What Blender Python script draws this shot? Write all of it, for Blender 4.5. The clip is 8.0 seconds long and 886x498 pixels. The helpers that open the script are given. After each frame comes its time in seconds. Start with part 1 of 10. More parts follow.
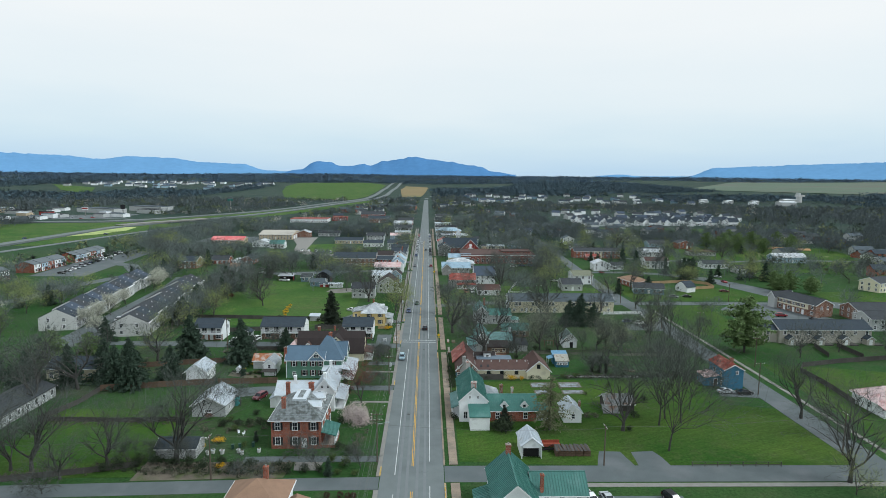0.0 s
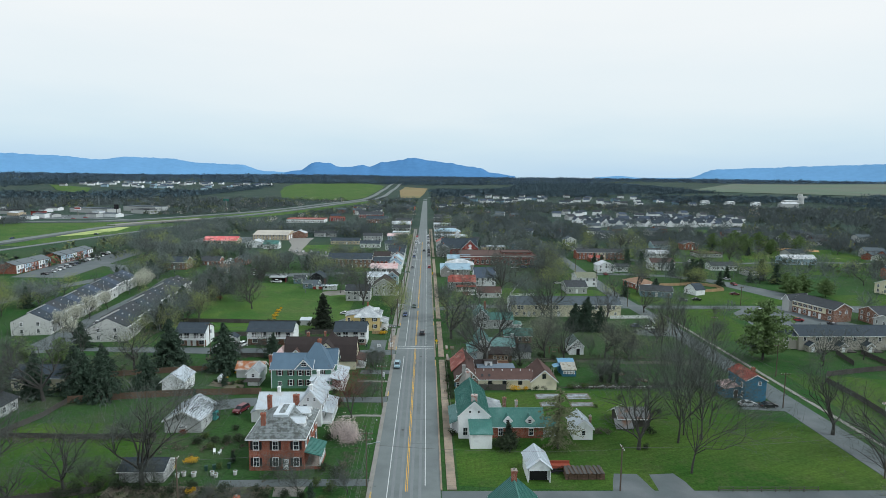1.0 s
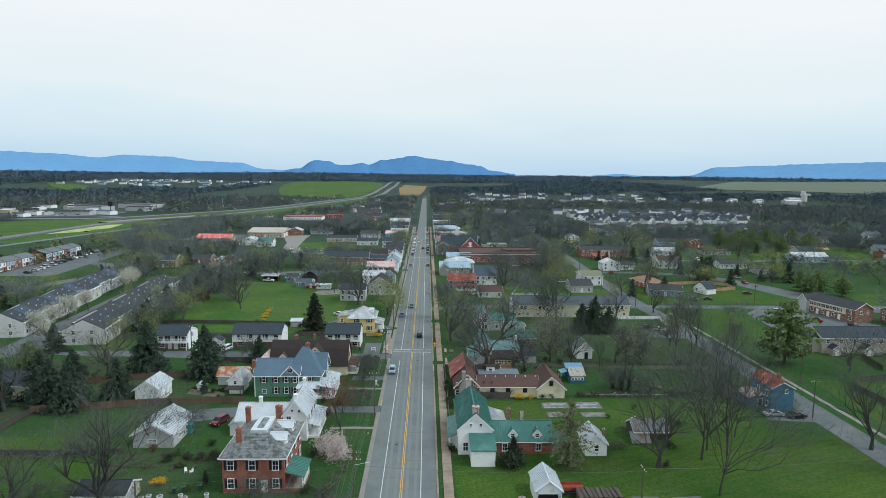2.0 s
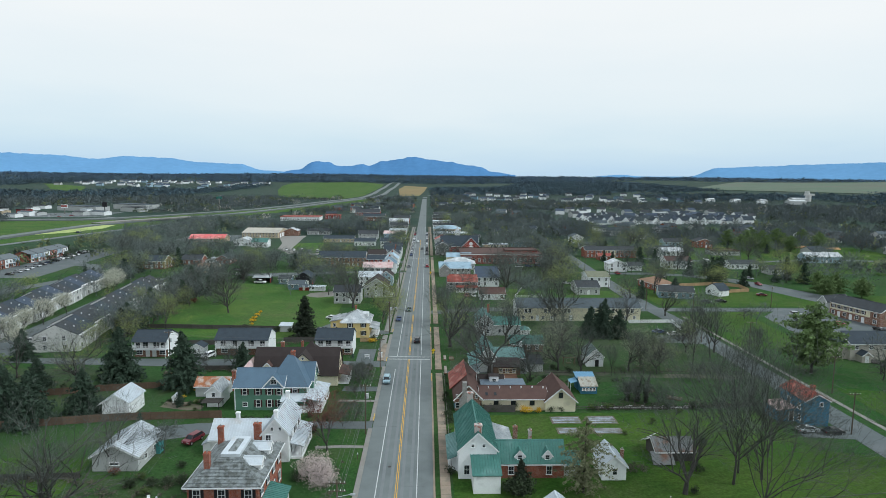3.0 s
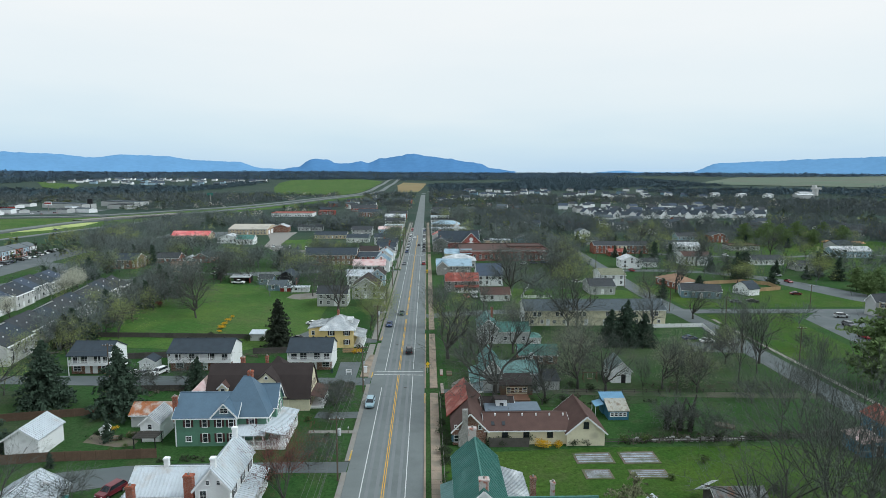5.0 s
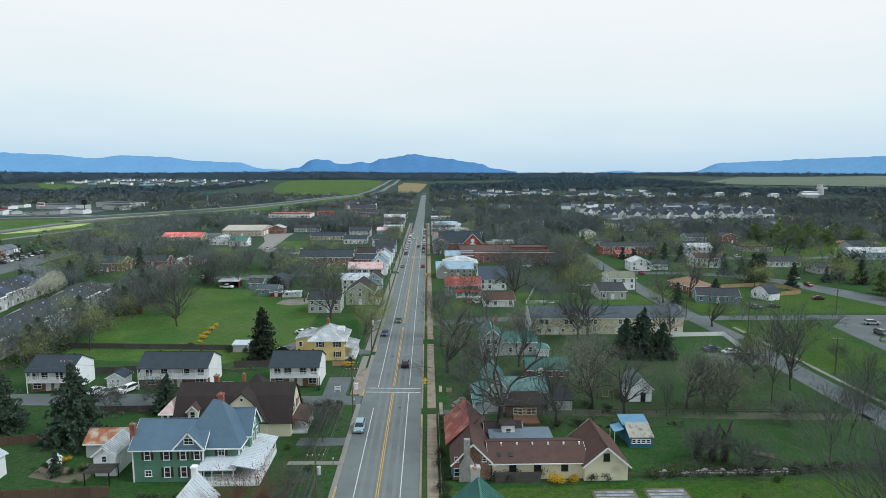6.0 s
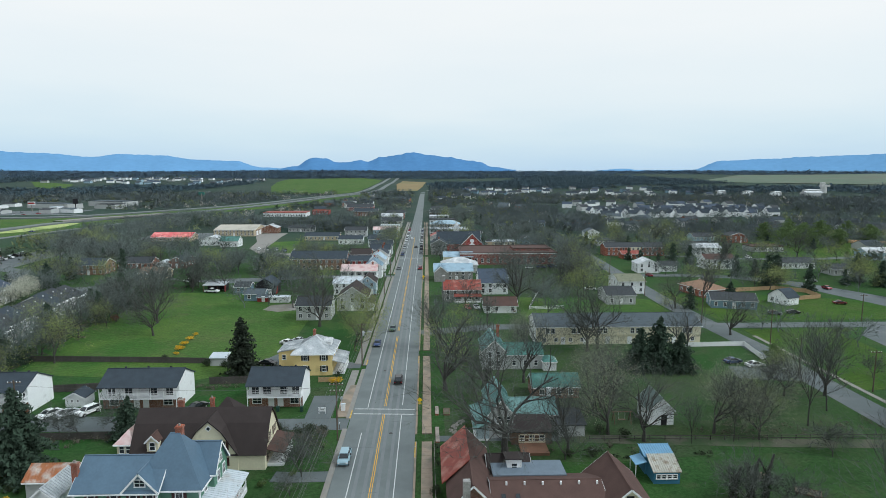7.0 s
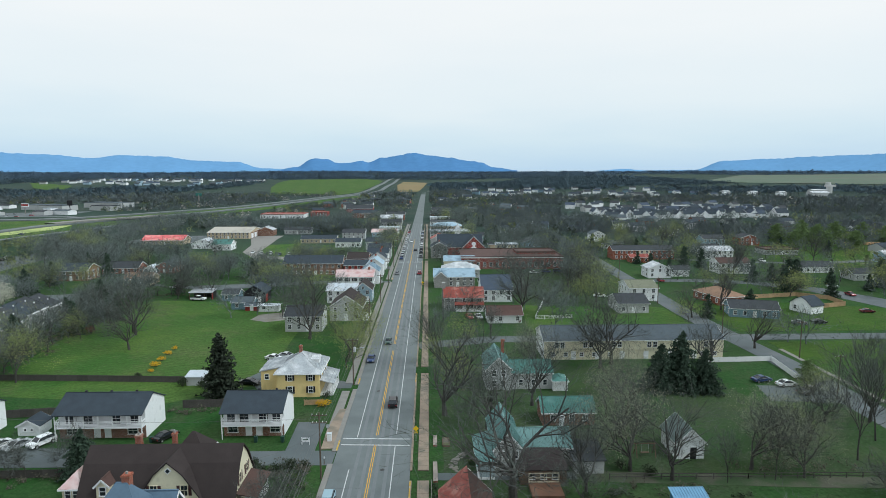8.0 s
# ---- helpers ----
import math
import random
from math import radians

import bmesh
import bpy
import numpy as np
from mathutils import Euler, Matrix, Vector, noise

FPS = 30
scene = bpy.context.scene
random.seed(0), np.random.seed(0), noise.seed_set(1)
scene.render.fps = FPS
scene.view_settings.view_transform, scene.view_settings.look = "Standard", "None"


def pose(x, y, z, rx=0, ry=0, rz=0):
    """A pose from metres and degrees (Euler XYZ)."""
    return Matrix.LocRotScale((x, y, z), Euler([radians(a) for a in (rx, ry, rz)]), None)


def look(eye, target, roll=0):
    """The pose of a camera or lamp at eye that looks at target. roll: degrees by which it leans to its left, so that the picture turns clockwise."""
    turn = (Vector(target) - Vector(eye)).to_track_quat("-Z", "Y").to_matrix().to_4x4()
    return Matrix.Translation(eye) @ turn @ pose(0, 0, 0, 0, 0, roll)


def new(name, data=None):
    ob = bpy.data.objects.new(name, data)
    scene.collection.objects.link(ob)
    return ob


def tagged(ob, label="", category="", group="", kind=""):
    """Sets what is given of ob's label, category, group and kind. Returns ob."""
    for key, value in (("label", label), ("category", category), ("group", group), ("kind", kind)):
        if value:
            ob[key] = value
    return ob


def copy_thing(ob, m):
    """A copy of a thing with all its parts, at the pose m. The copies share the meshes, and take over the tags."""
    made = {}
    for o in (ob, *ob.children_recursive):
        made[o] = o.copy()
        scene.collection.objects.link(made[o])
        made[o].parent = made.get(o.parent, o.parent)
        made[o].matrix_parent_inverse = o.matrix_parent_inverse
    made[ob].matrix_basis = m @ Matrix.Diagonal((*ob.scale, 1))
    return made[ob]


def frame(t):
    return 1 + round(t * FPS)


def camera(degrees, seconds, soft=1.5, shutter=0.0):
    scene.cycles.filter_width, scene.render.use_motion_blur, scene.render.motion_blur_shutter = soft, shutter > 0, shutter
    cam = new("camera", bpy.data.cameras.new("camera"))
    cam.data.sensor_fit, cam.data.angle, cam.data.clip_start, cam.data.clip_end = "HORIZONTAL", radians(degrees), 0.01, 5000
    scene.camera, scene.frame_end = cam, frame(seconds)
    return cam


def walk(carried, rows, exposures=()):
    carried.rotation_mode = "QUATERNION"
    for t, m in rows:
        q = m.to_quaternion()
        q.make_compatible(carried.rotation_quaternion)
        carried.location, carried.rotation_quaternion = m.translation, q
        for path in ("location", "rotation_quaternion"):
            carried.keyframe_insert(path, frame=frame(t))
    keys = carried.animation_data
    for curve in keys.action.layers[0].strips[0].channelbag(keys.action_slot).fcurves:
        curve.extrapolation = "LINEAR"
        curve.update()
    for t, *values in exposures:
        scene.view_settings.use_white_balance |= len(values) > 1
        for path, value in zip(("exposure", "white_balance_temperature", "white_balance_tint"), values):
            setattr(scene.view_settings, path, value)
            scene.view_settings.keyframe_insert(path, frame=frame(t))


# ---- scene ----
# ---------------------------------------------------------------- camera and its flight
cam = camera(73.7, 8.0, soft=0.5)
ROWS = [
    (0.0, (2.78, -13.28, 60.92), (2.838, -11.139, 60.647), 0.5),
    (0.5, (3.14, -6.87, 60.02), (3.203, -4.723, 59.743), 0.55),
    (1.0, (3.45, -0.26, 58.87), (3.511, 1.882, 58.602), 0.6),
    (1.5, (3.83, 6.15, 57.84), (3.892, 8.292, 57.564), 0.6),
    (3.0, (5.05, 25.97, 54.4), (5.11, 28.116, 54.13), 0.5),
    (3.5, (5.46, 32.79, 53.36), (5.521, 34.933, 53.09), 0.45),
    (4.0, (5.92, 39.81, 52.11), (5.976, 41.946, 51.835), 0.33),
    (4.5, (6.43, 46.76, 50.98), (6.492, 48.898, 50.701), 0.22),
    (6.0, (7.83, 68.21, 48.95), (7.886, 70.349, 48.673), 0.07),
    (6.5, (8.3, 75.23, 48.69), (8.362, 77.367, 48.412), 0.03),
    (7.0, (8.73, 82.17, 48.46), (8.789, 84.311, 48.177), 0.0),
    (7.5, (9.16, 88.83, 48.31), (9.219, 90.976, 48.036), -0.05),
    (8.0, (9.58, 95.85, 48.26), (9.634, 97.992, 47.979), -0.1),
]
walk(cam, [(t, look(e, g, r)) for t, e, g, r in ROWS])

# ---------------------------------------------------------------- sky and sun: bright overcast, soft light
world = bpy.data.worlds.new("overcast_sky")
scene.world = world
world.use_nodes = True
wn, wl = world.node_tree.nodes, world.node_tree.links
wn.clear()
w_out = wn.new("ShaderNodeOutputWorld")
w_bg = wn.new("ShaderNodeBackground")
w_sky = wn.new("ShaderNodeTexSky")
w_sky.sky_type, w_sky.sun_disc = "NISHITA", False
w_sky.sun_elevation, w_sky.sun_rotation = radians(48), radians(106)
w_skyk = wn.new("ShaderNodeVectorMath"); w_skyk.operation = "SCALE"; w_skyk.inputs["Scale"].default_value = 0.10
w_geo = wn.new("ShaderNodeTexCoord")
w_sep = wn.new("ShaderNodeSeparateXYZ")
w_map = wn.new("ShaderNodeMapping"); w_map.inputs["Scale"].default_value = (1.0, 1.0, 5.0)
w_noise = wn.new("ShaderNodeTexNoise"); w_noise.inputs["Scale"].default_value = 1.6; w_noise.inputs["Detail"].default_value = 6
w_add = wn.new("ShaderNodeMath"); w_add.operation = "MULTIPLY_ADD"; w_add.inputs[1].default_value = 0.16; w_add.inputs[2].default_value = -0.08
w_sum = wn.new("ShaderNodeMath"); w_sum.operation = "ADD"
w_ramp = wn.new("ShaderNodeValToRGB")
rp = w_ramp.color_ramp
rp.elements[0].position, rp.elements[0].color = 0.0, (0.52, 0.72, 0.90, 1)
rp.elements[1].position, rp.elements[1].color = 0.75, (0.84, 0.97, 1.06, 1)
for pos, col in ((0.06, (0.66, 0.82, 0.92, 1)), (0.13, (0.80, 0.90, 0.95, 1)), (0.24, (0.92, 0.965, 0.98, 1)), (0.36, (0.97, 1.0, 1.01, 1))):
    el = rp.elements.new(pos); el.color = col
w_mix = wn.new("ShaderNodeMix"); w_mix.data_type = "RGBA"; w_mix.inputs[0].default_value = 0.93
wl.new(w_geo.outputs["Generated"], w_sep.inputs[0])
wl.new(w_geo.outputs["Generated"], w_map.inputs[0])
wl.new(w_map.outputs[0], w_noise.inputs["Vector"])
wl.new(w_noise.outputs[0], w_add.inputs[0])
wl.new(w_sep.outputs["Z"], w_sum.inputs[0])
wl.new(w_add.outputs[0], w_sum.inputs[1])
wl.new(w_sum.outputs[0], w_ramp.inputs[0])
wl.new(w_sky.outputs[0], w_skyk.inputs[0])
wl.new(w_skyk.outputs[0], w_mix.inputs[6])
wl.new(w_ramp.outputs[0], w_mix.inputs[7])
wl.new(w_mix.outputs[2], w_bg.inputs["Color"])
w_bg.inputs["Strength"].default_value = 1.0
wl.new(w_bg.outputs[0], w_out.inputs[0])

sun = new("sun", bpy.data.lights.new("sun", "SUN"))
sun.data.energy, sun.data.angle, sun.data.color = 2.0, radians(16), (0.91, 0.985, 1.0)
sun.matrix_world = look((85, -25, 98), (0, 0, 0))
# ---------------------------------------------------------------- materials
MATS = {}


def nodes_of(m):
    return m.node_tree.nodes, m.node_tree.links


def mat(name, col, rough=0.8, metal=0.0, var=0.18, scale=1.0, bump=0.0, fine=8.0, second=None, amount=0.5, sec_scale=0.3, spec=0.3, island=0.0, obj=0.0, soft_up=0.0):
    """Noise-varied surface: var = brightness variation at two scales, second = stain colour laid over in patches."""
    if name in MATS:
        return MATS[name]
    m = bpy.data.materials.new(name)
    m.use_nodes = True
    n, l = nodes_of(m)
    b = n["Principled BSDF"]
    b.inputs["Roughness"].default_value, b.inputs["Metallic"].default_value = rough, metal
    b.inputs["Specular IOR Level"].default_value = spec
    tc = n.new("ShaderNodeTexCoord")
    n1 = n.new("ShaderNodeTexNoise"); n1.inputs["Scale"].default_value = scale; n1.inputs["Detail"].default_value = 5
    n2 = n.new("ShaderNodeTexNoise"); n2.inputs["Scale"].default_value = scale * fine; n2.inputs["Detail"].default_value = 4
    l.new(tc.outputs["Object"], n1.inputs["Vector"]); l.new(tc.outputs["Object"], n2.inputs["Vector"])
    ad = n.new("ShaderNodeMath"); ad.operation = "ADD"
    l.new(n1.outputs[0], ad.inputs[0]); l.new(n2.outputs[0], ad.inputs[1])
    mr = n.new("ShaderNodeMapRange")
    mr.inputs[1].default_value, mr.inputs[2].default_value = 0.6, 1.4
    mr.inputs[3].default_value, mr.inputs[4].default_value = 1 - var, 1 + var
    l.new(ad.outputs[0], mr.inputs[0])
    val = mr.outputs[0]
    if island or obj:
        src = n.new("ShaderNodeNewGeometry").outputs["Random Per Island"] if island else n.new("ShaderNodeObjectInfo").outputs["Random"]
        k = island or obj
        r2 = n.new("ShaderNodeMapRange"); r2.inputs[3].default_value, r2.inputs[4].default_value = 1 - k, 1 + k
        l.new(src, r2.inputs[0])
        mu = n.new("ShaderNodeMath"); mu.operation = "MULTIPLY"
        l.new(val, mu.inputs[0]); l.new(r2.outputs[0], mu.inputs[1])
        val = mu.outputs[0]
    base = n.new("ShaderNodeRGB"); base.outputs[0].default_value = (*col, 1)
    csrc = base.outputs[0]
    if second:
        n3 = n.new("ShaderNodeTexNoise"); n3.inputs["Scale"].default_value = sec_scale; n3.inputs["Detail"].default_value = 6
        l.new(tc.outputs["Object"], n3.inputs["Vector"])
        rm = n.new("ShaderNodeMapRange"); rm.inputs[1].default_value, rm.inputs[2].default_value = 0.62 - 0.3 * amount, 0.78 - 0.3 * amount
        l.new(n3.outputs[0], rm.inputs[0])
        mx = n.new("ShaderNodeMix"); mx.data_type = "RGBA"
        mx.inputs[7].default_value = (*second, 1)
        l.new(rm.outputs[0], mx.inputs[0]); l.new(csrc, mx.inputs[6])
        csrc = mx.outputs[2]
    sc = n.new("ShaderNodeVectorMath"); sc.operation = "SCALE"
    l.new(csrc, sc.inputs[0]); l.new(val, sc.inputs["Scale"])
    l.new(sc.outputs[0], b.inputs["Base Color"])
    if soft_up:          # sprays of fine leaves catch the light of the whole sky
        ge = n.new("ShaderNodeNewGeometry"); vm = n.new("ShaderNodeVectorMath"); vm.operation = "MULTIPLY_ADD"
        vm.inputs[1].default_value, vm.inputs[2].default_value = (1 - soft_up,) * 3, (0, 0, soft_up)
        nm = n.new("ShaderNodeVectorMath"); nm.operation = "NORMALIZE"
        l.new(ge.outputs["Normal"], vm.inputs[0]); l.new(vm.outputs[0], nm.inputs[0]); l.new(nm.outputs[0], b.inputs["Normal"])
    if bump:
        bp = n.new("ShaderNodeBump"); bp.inputs["Strength"].default_value = 0.6; bp.inputs["Distance"].default_value = bump
        l.new(n2.outputs[0], bp.inputs["Height"]); l.new(bp.outputs[0], b.inputs["Normal"])
    MATS[name] = m
    return m


def siding(name, col, pitch=0.14, var=0.07):
    """Horizontal lap siding: a saw-tooth relief every board."""
    m = mat(name, col, 0.65, var=var, scale=0.5, second=tuple(c * 0.72 for c in col), amount=0.15, sec_scale=0.5)
    n, l = nodes_of(m)
    tc = n.new("ShaderNodeTexCoord"); sp = n.new("ShaderNodeSeparateXYZ")
    l.new(tc.outputs["Object"], sp.inputs[0])
    fr = n.new("ShaderNodeMath"); fr.operation = "PINGPONG"; fr.inputs[1].default_value = pitch
    l.new(sp.outputs["Z"], fr.inputs[0])
    bp = n.new("ShaderNodeBump"); bp.inputs["Strength"].default_value = 0.5; bp.inputs["Distance"].default_value = 0.03
    l.new(fr.outputs[0], bp.inputs["Height"]); l.new(bp.outputs[0], n["Principled BSDF"].inputs["Normal"])
    return m


def brickwork(name, c1, c2, mortar=(0.42, 0.38, 0.34)):
    """Brick courses at true size, used where single bricks are finer than the view."""
    if name in MATS:
        return MATS[name]
    m = bpy.data.materials.new(name); m.use_nodes = True
    n, l = nodes_of(m)
    b = n["Principled BSDF"]; b.inputs["Roughness"].default_value = 0.9; b.inputs["Specular IOR Level"].default_value = 0.2
    tc = n.new("ShaderNodeTexCoord"); sp = n.new("ShaderNodeSeparateXYZ"); cb = n.new("ShaderNodeCombineXYZ")
    ad = n.new("ShaderNodeMath"); ad.operation = "ADD"
    l.new(tc.outputs["Object"], sp.inputs[0])
    l.new(sp.outputs["X"], ad.inputs[0]); l.new(sp.outputs["Y"], ad.inputs[1])
    l.new(ad.outputs[0], cb.inputs[0]); l.new(sp.outputs["Z"], cb.inputs[1])
    br = n.new("ShaderNodeTexBrick")
    br.inputs["Color1"].default_value, br.inputs["Color2"].default_value, br.inputs["Mortar"].default_value = (*c1, 1), (*c2, 1), (*mortar, 1)
    br.inputs["Scale"].default_value = 1.0
    br.inputs["Brick Width"].default_value, br.inputs["Row Height"].default_value, br.inputs["Mortar Size"].default_value = 0.22, 0.075, 0.006
    l.new(cb.outputs[0], br.inputs["Vector"])
    nz = n.new("ShaderNodeTexNoise"); nz.inputs["Scale"].default_value = 0.7; nz.inputs["Detail"].default_value = 6
    l.new(tc.outputs["Object"], nz.inputs["Vector"])
    mr = n.new("ShaderNodeMapRange"); mr.inputs[1].default_value, mr.inputs[2].default_value, mr.inputs[3].default_value, mr.inputs[4].default_value = 0.3, 0.7, 0.7, 1.25
    l.new(nz.outputs[0], mr.inputs[0])
    sc = n.new("ShaderNodeVectorMath"); sc.operation = "SCALE"
    l.new(br.outputs[0], sc.inputs[0]); l.new(mr.outputs[0], sc.inputs["Scale"])
    l.new(sc.outputs[0], b.inputs["Base Color"])
    MATS[name] = m
    return m


WHITE = siding("white_siding", (0.76, 0.79, 0.80))
CREAM = siding("cream_siding", (0.68, 0.64, 0.48))
YELLOW = siding("yellow_siding", (0.72, 0.56, 0.26))
GREEN = siding("green_siding", (0.10, 0.22, 0.16))
BLUE = siding("blue_siding", (0.045, 0.17, 0.27))
SLATE = siding("slate_siding", (0.16, 0.26, 0.32))
PALEG = siding("pale_grey_siding", (0.52, 0.53, 0.52))
GREY = siding("grey_siding", (0.42, 0.44, 0.44))
TAN = siding("tan_siding", (0.48, 0.40, 0.28))
REDWOOD = siding("barn_red_boards", (0.26, 0.035, 0.03))
BRICK = brickwork("red_brick", (0.31, 0.092, 0.052), (0.235, 0.068, 0.042), (0.30, 0.26, 0.23))
BRICKR = brickwork("bright_red_brick", (0.34, 0.05, 0.045), (0.27, 0.04, 0.035))
BRICKD = brickwork("dull_red_brick", (0.235, 0.055, 0.045), (0.18, 0.043, 0.036))
BRICKB = brickwork("brown_brick", (0.22, 0.10, 0.065), (0.16, 0.075, 0.05))
STONE = mat("grey_stone", (0.27, 0.27, 0.26), 0.9, var=0.45, scale=2.2, bump=0.05, fine=3)
SHING = mat("dark_shingles", (0.034, 0.047, 0.060), 0.9, var=0.22, scale=0.6, fine=14, bump=0.01)
SHINGG = mat("grey_shingles", (0.042, 0.048, 0.054), 0.9, var=0.26, scale=0.6, fine=14, bump=0.01)
SHINGA = mat("blue_grey_shingles", (0.072, 0.092, 0.106), 0.9, var=0.2, scale=0.6, fine=14, bump=0.01)
SHINGB = mat("brown_shingles", (0.085, 0.05, 0.043), 0.9, var=0.24, scale=0.6, fine=14, bump=0.01)
SHINGD = mat("dark_brown_shingles", (0.036, 0.028, 0.027), 0.9, var=0.24, scale=0.6, fine=14, bump=0.01)
SHINGT = mat("tan_shingles", (0.25, 0.155, 0.105), 0.9, var=0.2, scale=0.6, fine=14, bump=0.01)
NAVY = mat("navy_shingles", (0.05, 0.07, 0.10), 0.85, var=0.15, scale=0.6, fine=14, bump=0.01)
BLUEROOF = mat("blue_grey_metal_roof", (0.075, 0.13, 0.185), 0.55, var=0.14, scale=0.5, fine=6, spec=0.4)
METALW = mat("white_painted_metal_roof", (0.49, 0.54, 0.58), 0.5, var=0.14, scale=0.6, second=(0.44, 0.44, 0.44), amount=0.25, sec_scale=0.4)
METALG = mat("weathered_grey_metal_roof", (0.36, 0.39, 0.41), 0.5, var=0.3, scale=0.5, second=(0.55, 0.57, 0.58), amount=0.5, sec_scale=0.35)
OLDTIN = mat("old_dull_metal_sheets", (0.17, 0.18, 0.18), 0.7, var=0.3, scale=0.8, second=(0.16, 0.085, 0.055), amount=0.45, sec_scale=0.5)
SLATEROOF = mat("old_grey_slates", (0.20, 0.225, 0.23), 0.75, var=0.4, scale=1.6, fine=5, second=(0.095, 0.105, 0.10), amount=0.6, sec_scale=1.3, bump=0.02)
TEAL = mat("teal_green_metal_roof", (0.052, 0.165, 0.142), 0.5, var=0.2, scale=0.5, fine=6, second=(0.10, 0.22, 0.20), amount=0.3, sec_scale=0.3)
TEALP = mat("faded_teal_metal_roof", (0.15, 0.28, 0.27), 0.55, var=0.2, scale=0.5, second=(0.08, 0.18, 0.17), amount=0.4, sec_scale=0.3)
PALEBLUE = mat("pale_blue_metal_roof", (0.29, 0.41, 0.49), 0.5, var=0.16, scale=0.5, second=(0.20, 0.28, 0.34), amount=0.3, sec_scale=0.4)
PINKR = mat("faded_red_metal_roof", (0.62, 0.13, 0.13), 0.6, var=0.12, scale=0.4, second=(0.72, 0.32, 0.30), amount=0.4, sec_scale=0.2)
REDROOF = mat("red_metal_roof", (0.25, 0.055, 0.04), 0.6, var=0.18, scale=0.6, second=(0.36, 0.16, 0.13), amount=0.4, sec_scale=0.5)
PINKISH = mat("pinkish_white_metal_roof", (0.60, 0.47, 0.46), 0.6, var=0.15, scale=0.5, second=(0.48, 0.28, 0.27), amount=0.45, sec_scale=0.5)
RUST = mat("rusty_metal_roof", (0.33, 0.13, 0.06), 0.75, var=0.25, scale=0.7, second=(0.42, 0.36, 0.32), amount=0.45, sec_scale=0.6)
TRIM = mat("white_trim", (0.76, 0.78, 0.79), 0.6, var=0.06, scale=1.5)
CREAMT = mat("cream_trim", (0.66, 0.60, 0.46), 0.6, var=0.06, scale=1.5)
BLACKT = mat("black_paint", (0.015, 0.015, 0.018), 0.6, var=0.2, scale=2)
MAROON = mat("maroon_paint", (0.06, 0.025, 0.025), 0.6, var=0.2, scale=2)
DARKGREEN = mat("dark_green_paint", (0.02, 0.06, 0.045), 0.6, var=0.2, scale=2)
CONC = mat("concrete", (0.215, 0.21, 0.195), 0.92, var=0.16, scale=0.8, second=(0.21, 0.195, 0.175), amount=0.4, sec_scale=0.5, bump=0.01)
CONCO = mat("ochre_concrete", (0.27, 0.215, 0.165), 0.92, var=0.2, scale=0.8, second=(0.17, 0.15, 0.12), amount=0.45, sec_scale=0.4, bump=0.01)
KERBY = mat("yellow_kerb_paint", (0.45, 0.29, 0.05), 0.85, var=0.25, scale=2, second=(0.40, 0.36, 0.30), amount=0.4, sec_scale=1.2)
ASPH = mat("worn_asphalt", (0.142, 0.163, 0.163), 0.92, var=0.14, scale=0.35, fine=40, second=(0.122, 0.140, 0.142), amount=0.45, sec_scale=0.12, bump=0.006)
ASPHD = mat("grey_asphalt", (0.098, 0.116, 0.120), 0.92, var=0.14, scale=0.3, fine=30, second=(0.125, 0.138, 0.144), amount=0.4, sec_scale=0.12, bump=0.006)
TRACKM = mat("wheel_worn_asphalt", (0.160, 0.178, 0.184), 0.9, var=0.12, scale=0.4, fine=30)
GRAVEL = mat("pale_gravel", (0.20, 0.19, 0.175), 0.95, var=0.2, scale=0.5, fine=20, second=(0.16, 0.15, 0.12), amount=0.45, sec_scale=0.25, bump=0.02)
DIRT = mat("bare_earth", (0.135, 0.115, 0.09), 0.95, var=0.25, scale=0.5, fine=10, second=(0.07, 0.09, 0.035), amount=0.5, sec_scale=0.25, bump=0.03)
LANE = mat("grassy_earth_lane", (0.085, 0.088, 0.062), 0.95, var=0.3, scale=0.4, fine=10, second=(0.036, 0.066, 0.026), amount=0.6, sec_scale=0.2, bump=0.03)
LINEW = mat("white_road_paint", (0.50, 0.52, 0.52), 0.8, var=0.15, scale=1.5, second=(0.36, 0.37, 0.37), amount=0.3, sec_scale=1.0)
LINEY = mat("yellow_road_paint", (0.60, 0.34, 0.04), 0.8, var=0.15, scale=1.5, second=(0.36, 0.24, 0.08), amount=0.3, sec_scale=1.0)
WOOD = mat("weathered_wood", (0.16, 0.105, 0.075), 0.85, var=0.25, scale=1.2, fine=8, obj=0.15)
WOODL = mat("pale_fence_wood", (0.42, 0.29, 0.17), 0.85, var=0.2, scale=1.2, fine=8, obj=0.12)
WOODB = mat("brown_fence_wood", (0.125, 0.082, 0.058), 0.85, var=0.22, scale=1.2, fine=8, obj=0.15)
WOODG = mat("dark_grey_fence_wood", (0.075, 0.07, 0.065), 0.9, var=0.25, scale=1.2, fine=8, obj=0.15)
POLEM = mat("pole_wood", (0.10, 0.078, 0.06), 0.9, var=0.25, scale=1.5)
BARK = mat("bark", (0.058, 0.056, 0.052), 0.95, var=0.3, scale=1.5, fine=6, bump=0.03)
TWIG = mat("twigs", (0.086, 0.098, 0.088), 0.95, var=0.2, scale=0.3, island=0.25, obj=0.14)
TWIGR = mat("red_twigs", (0.125, 0.048, 0.038), 0.95, var=0.2, scale=0.3, island=0.2, soft_up=0.3)
CONIF = mat("conifer_needles", (0.032, 0.056, 0.037), 0.9, var=0.25, scale=0.5, island=0.3, obj=0.15, soft_up=0.35)
CONIF2 = mat("pine_needles", (0.100, 0.158, 0.055), 0.9, var=0.25, scale=0.5, island=0.3, obj=0.15, soft_up=0.4)
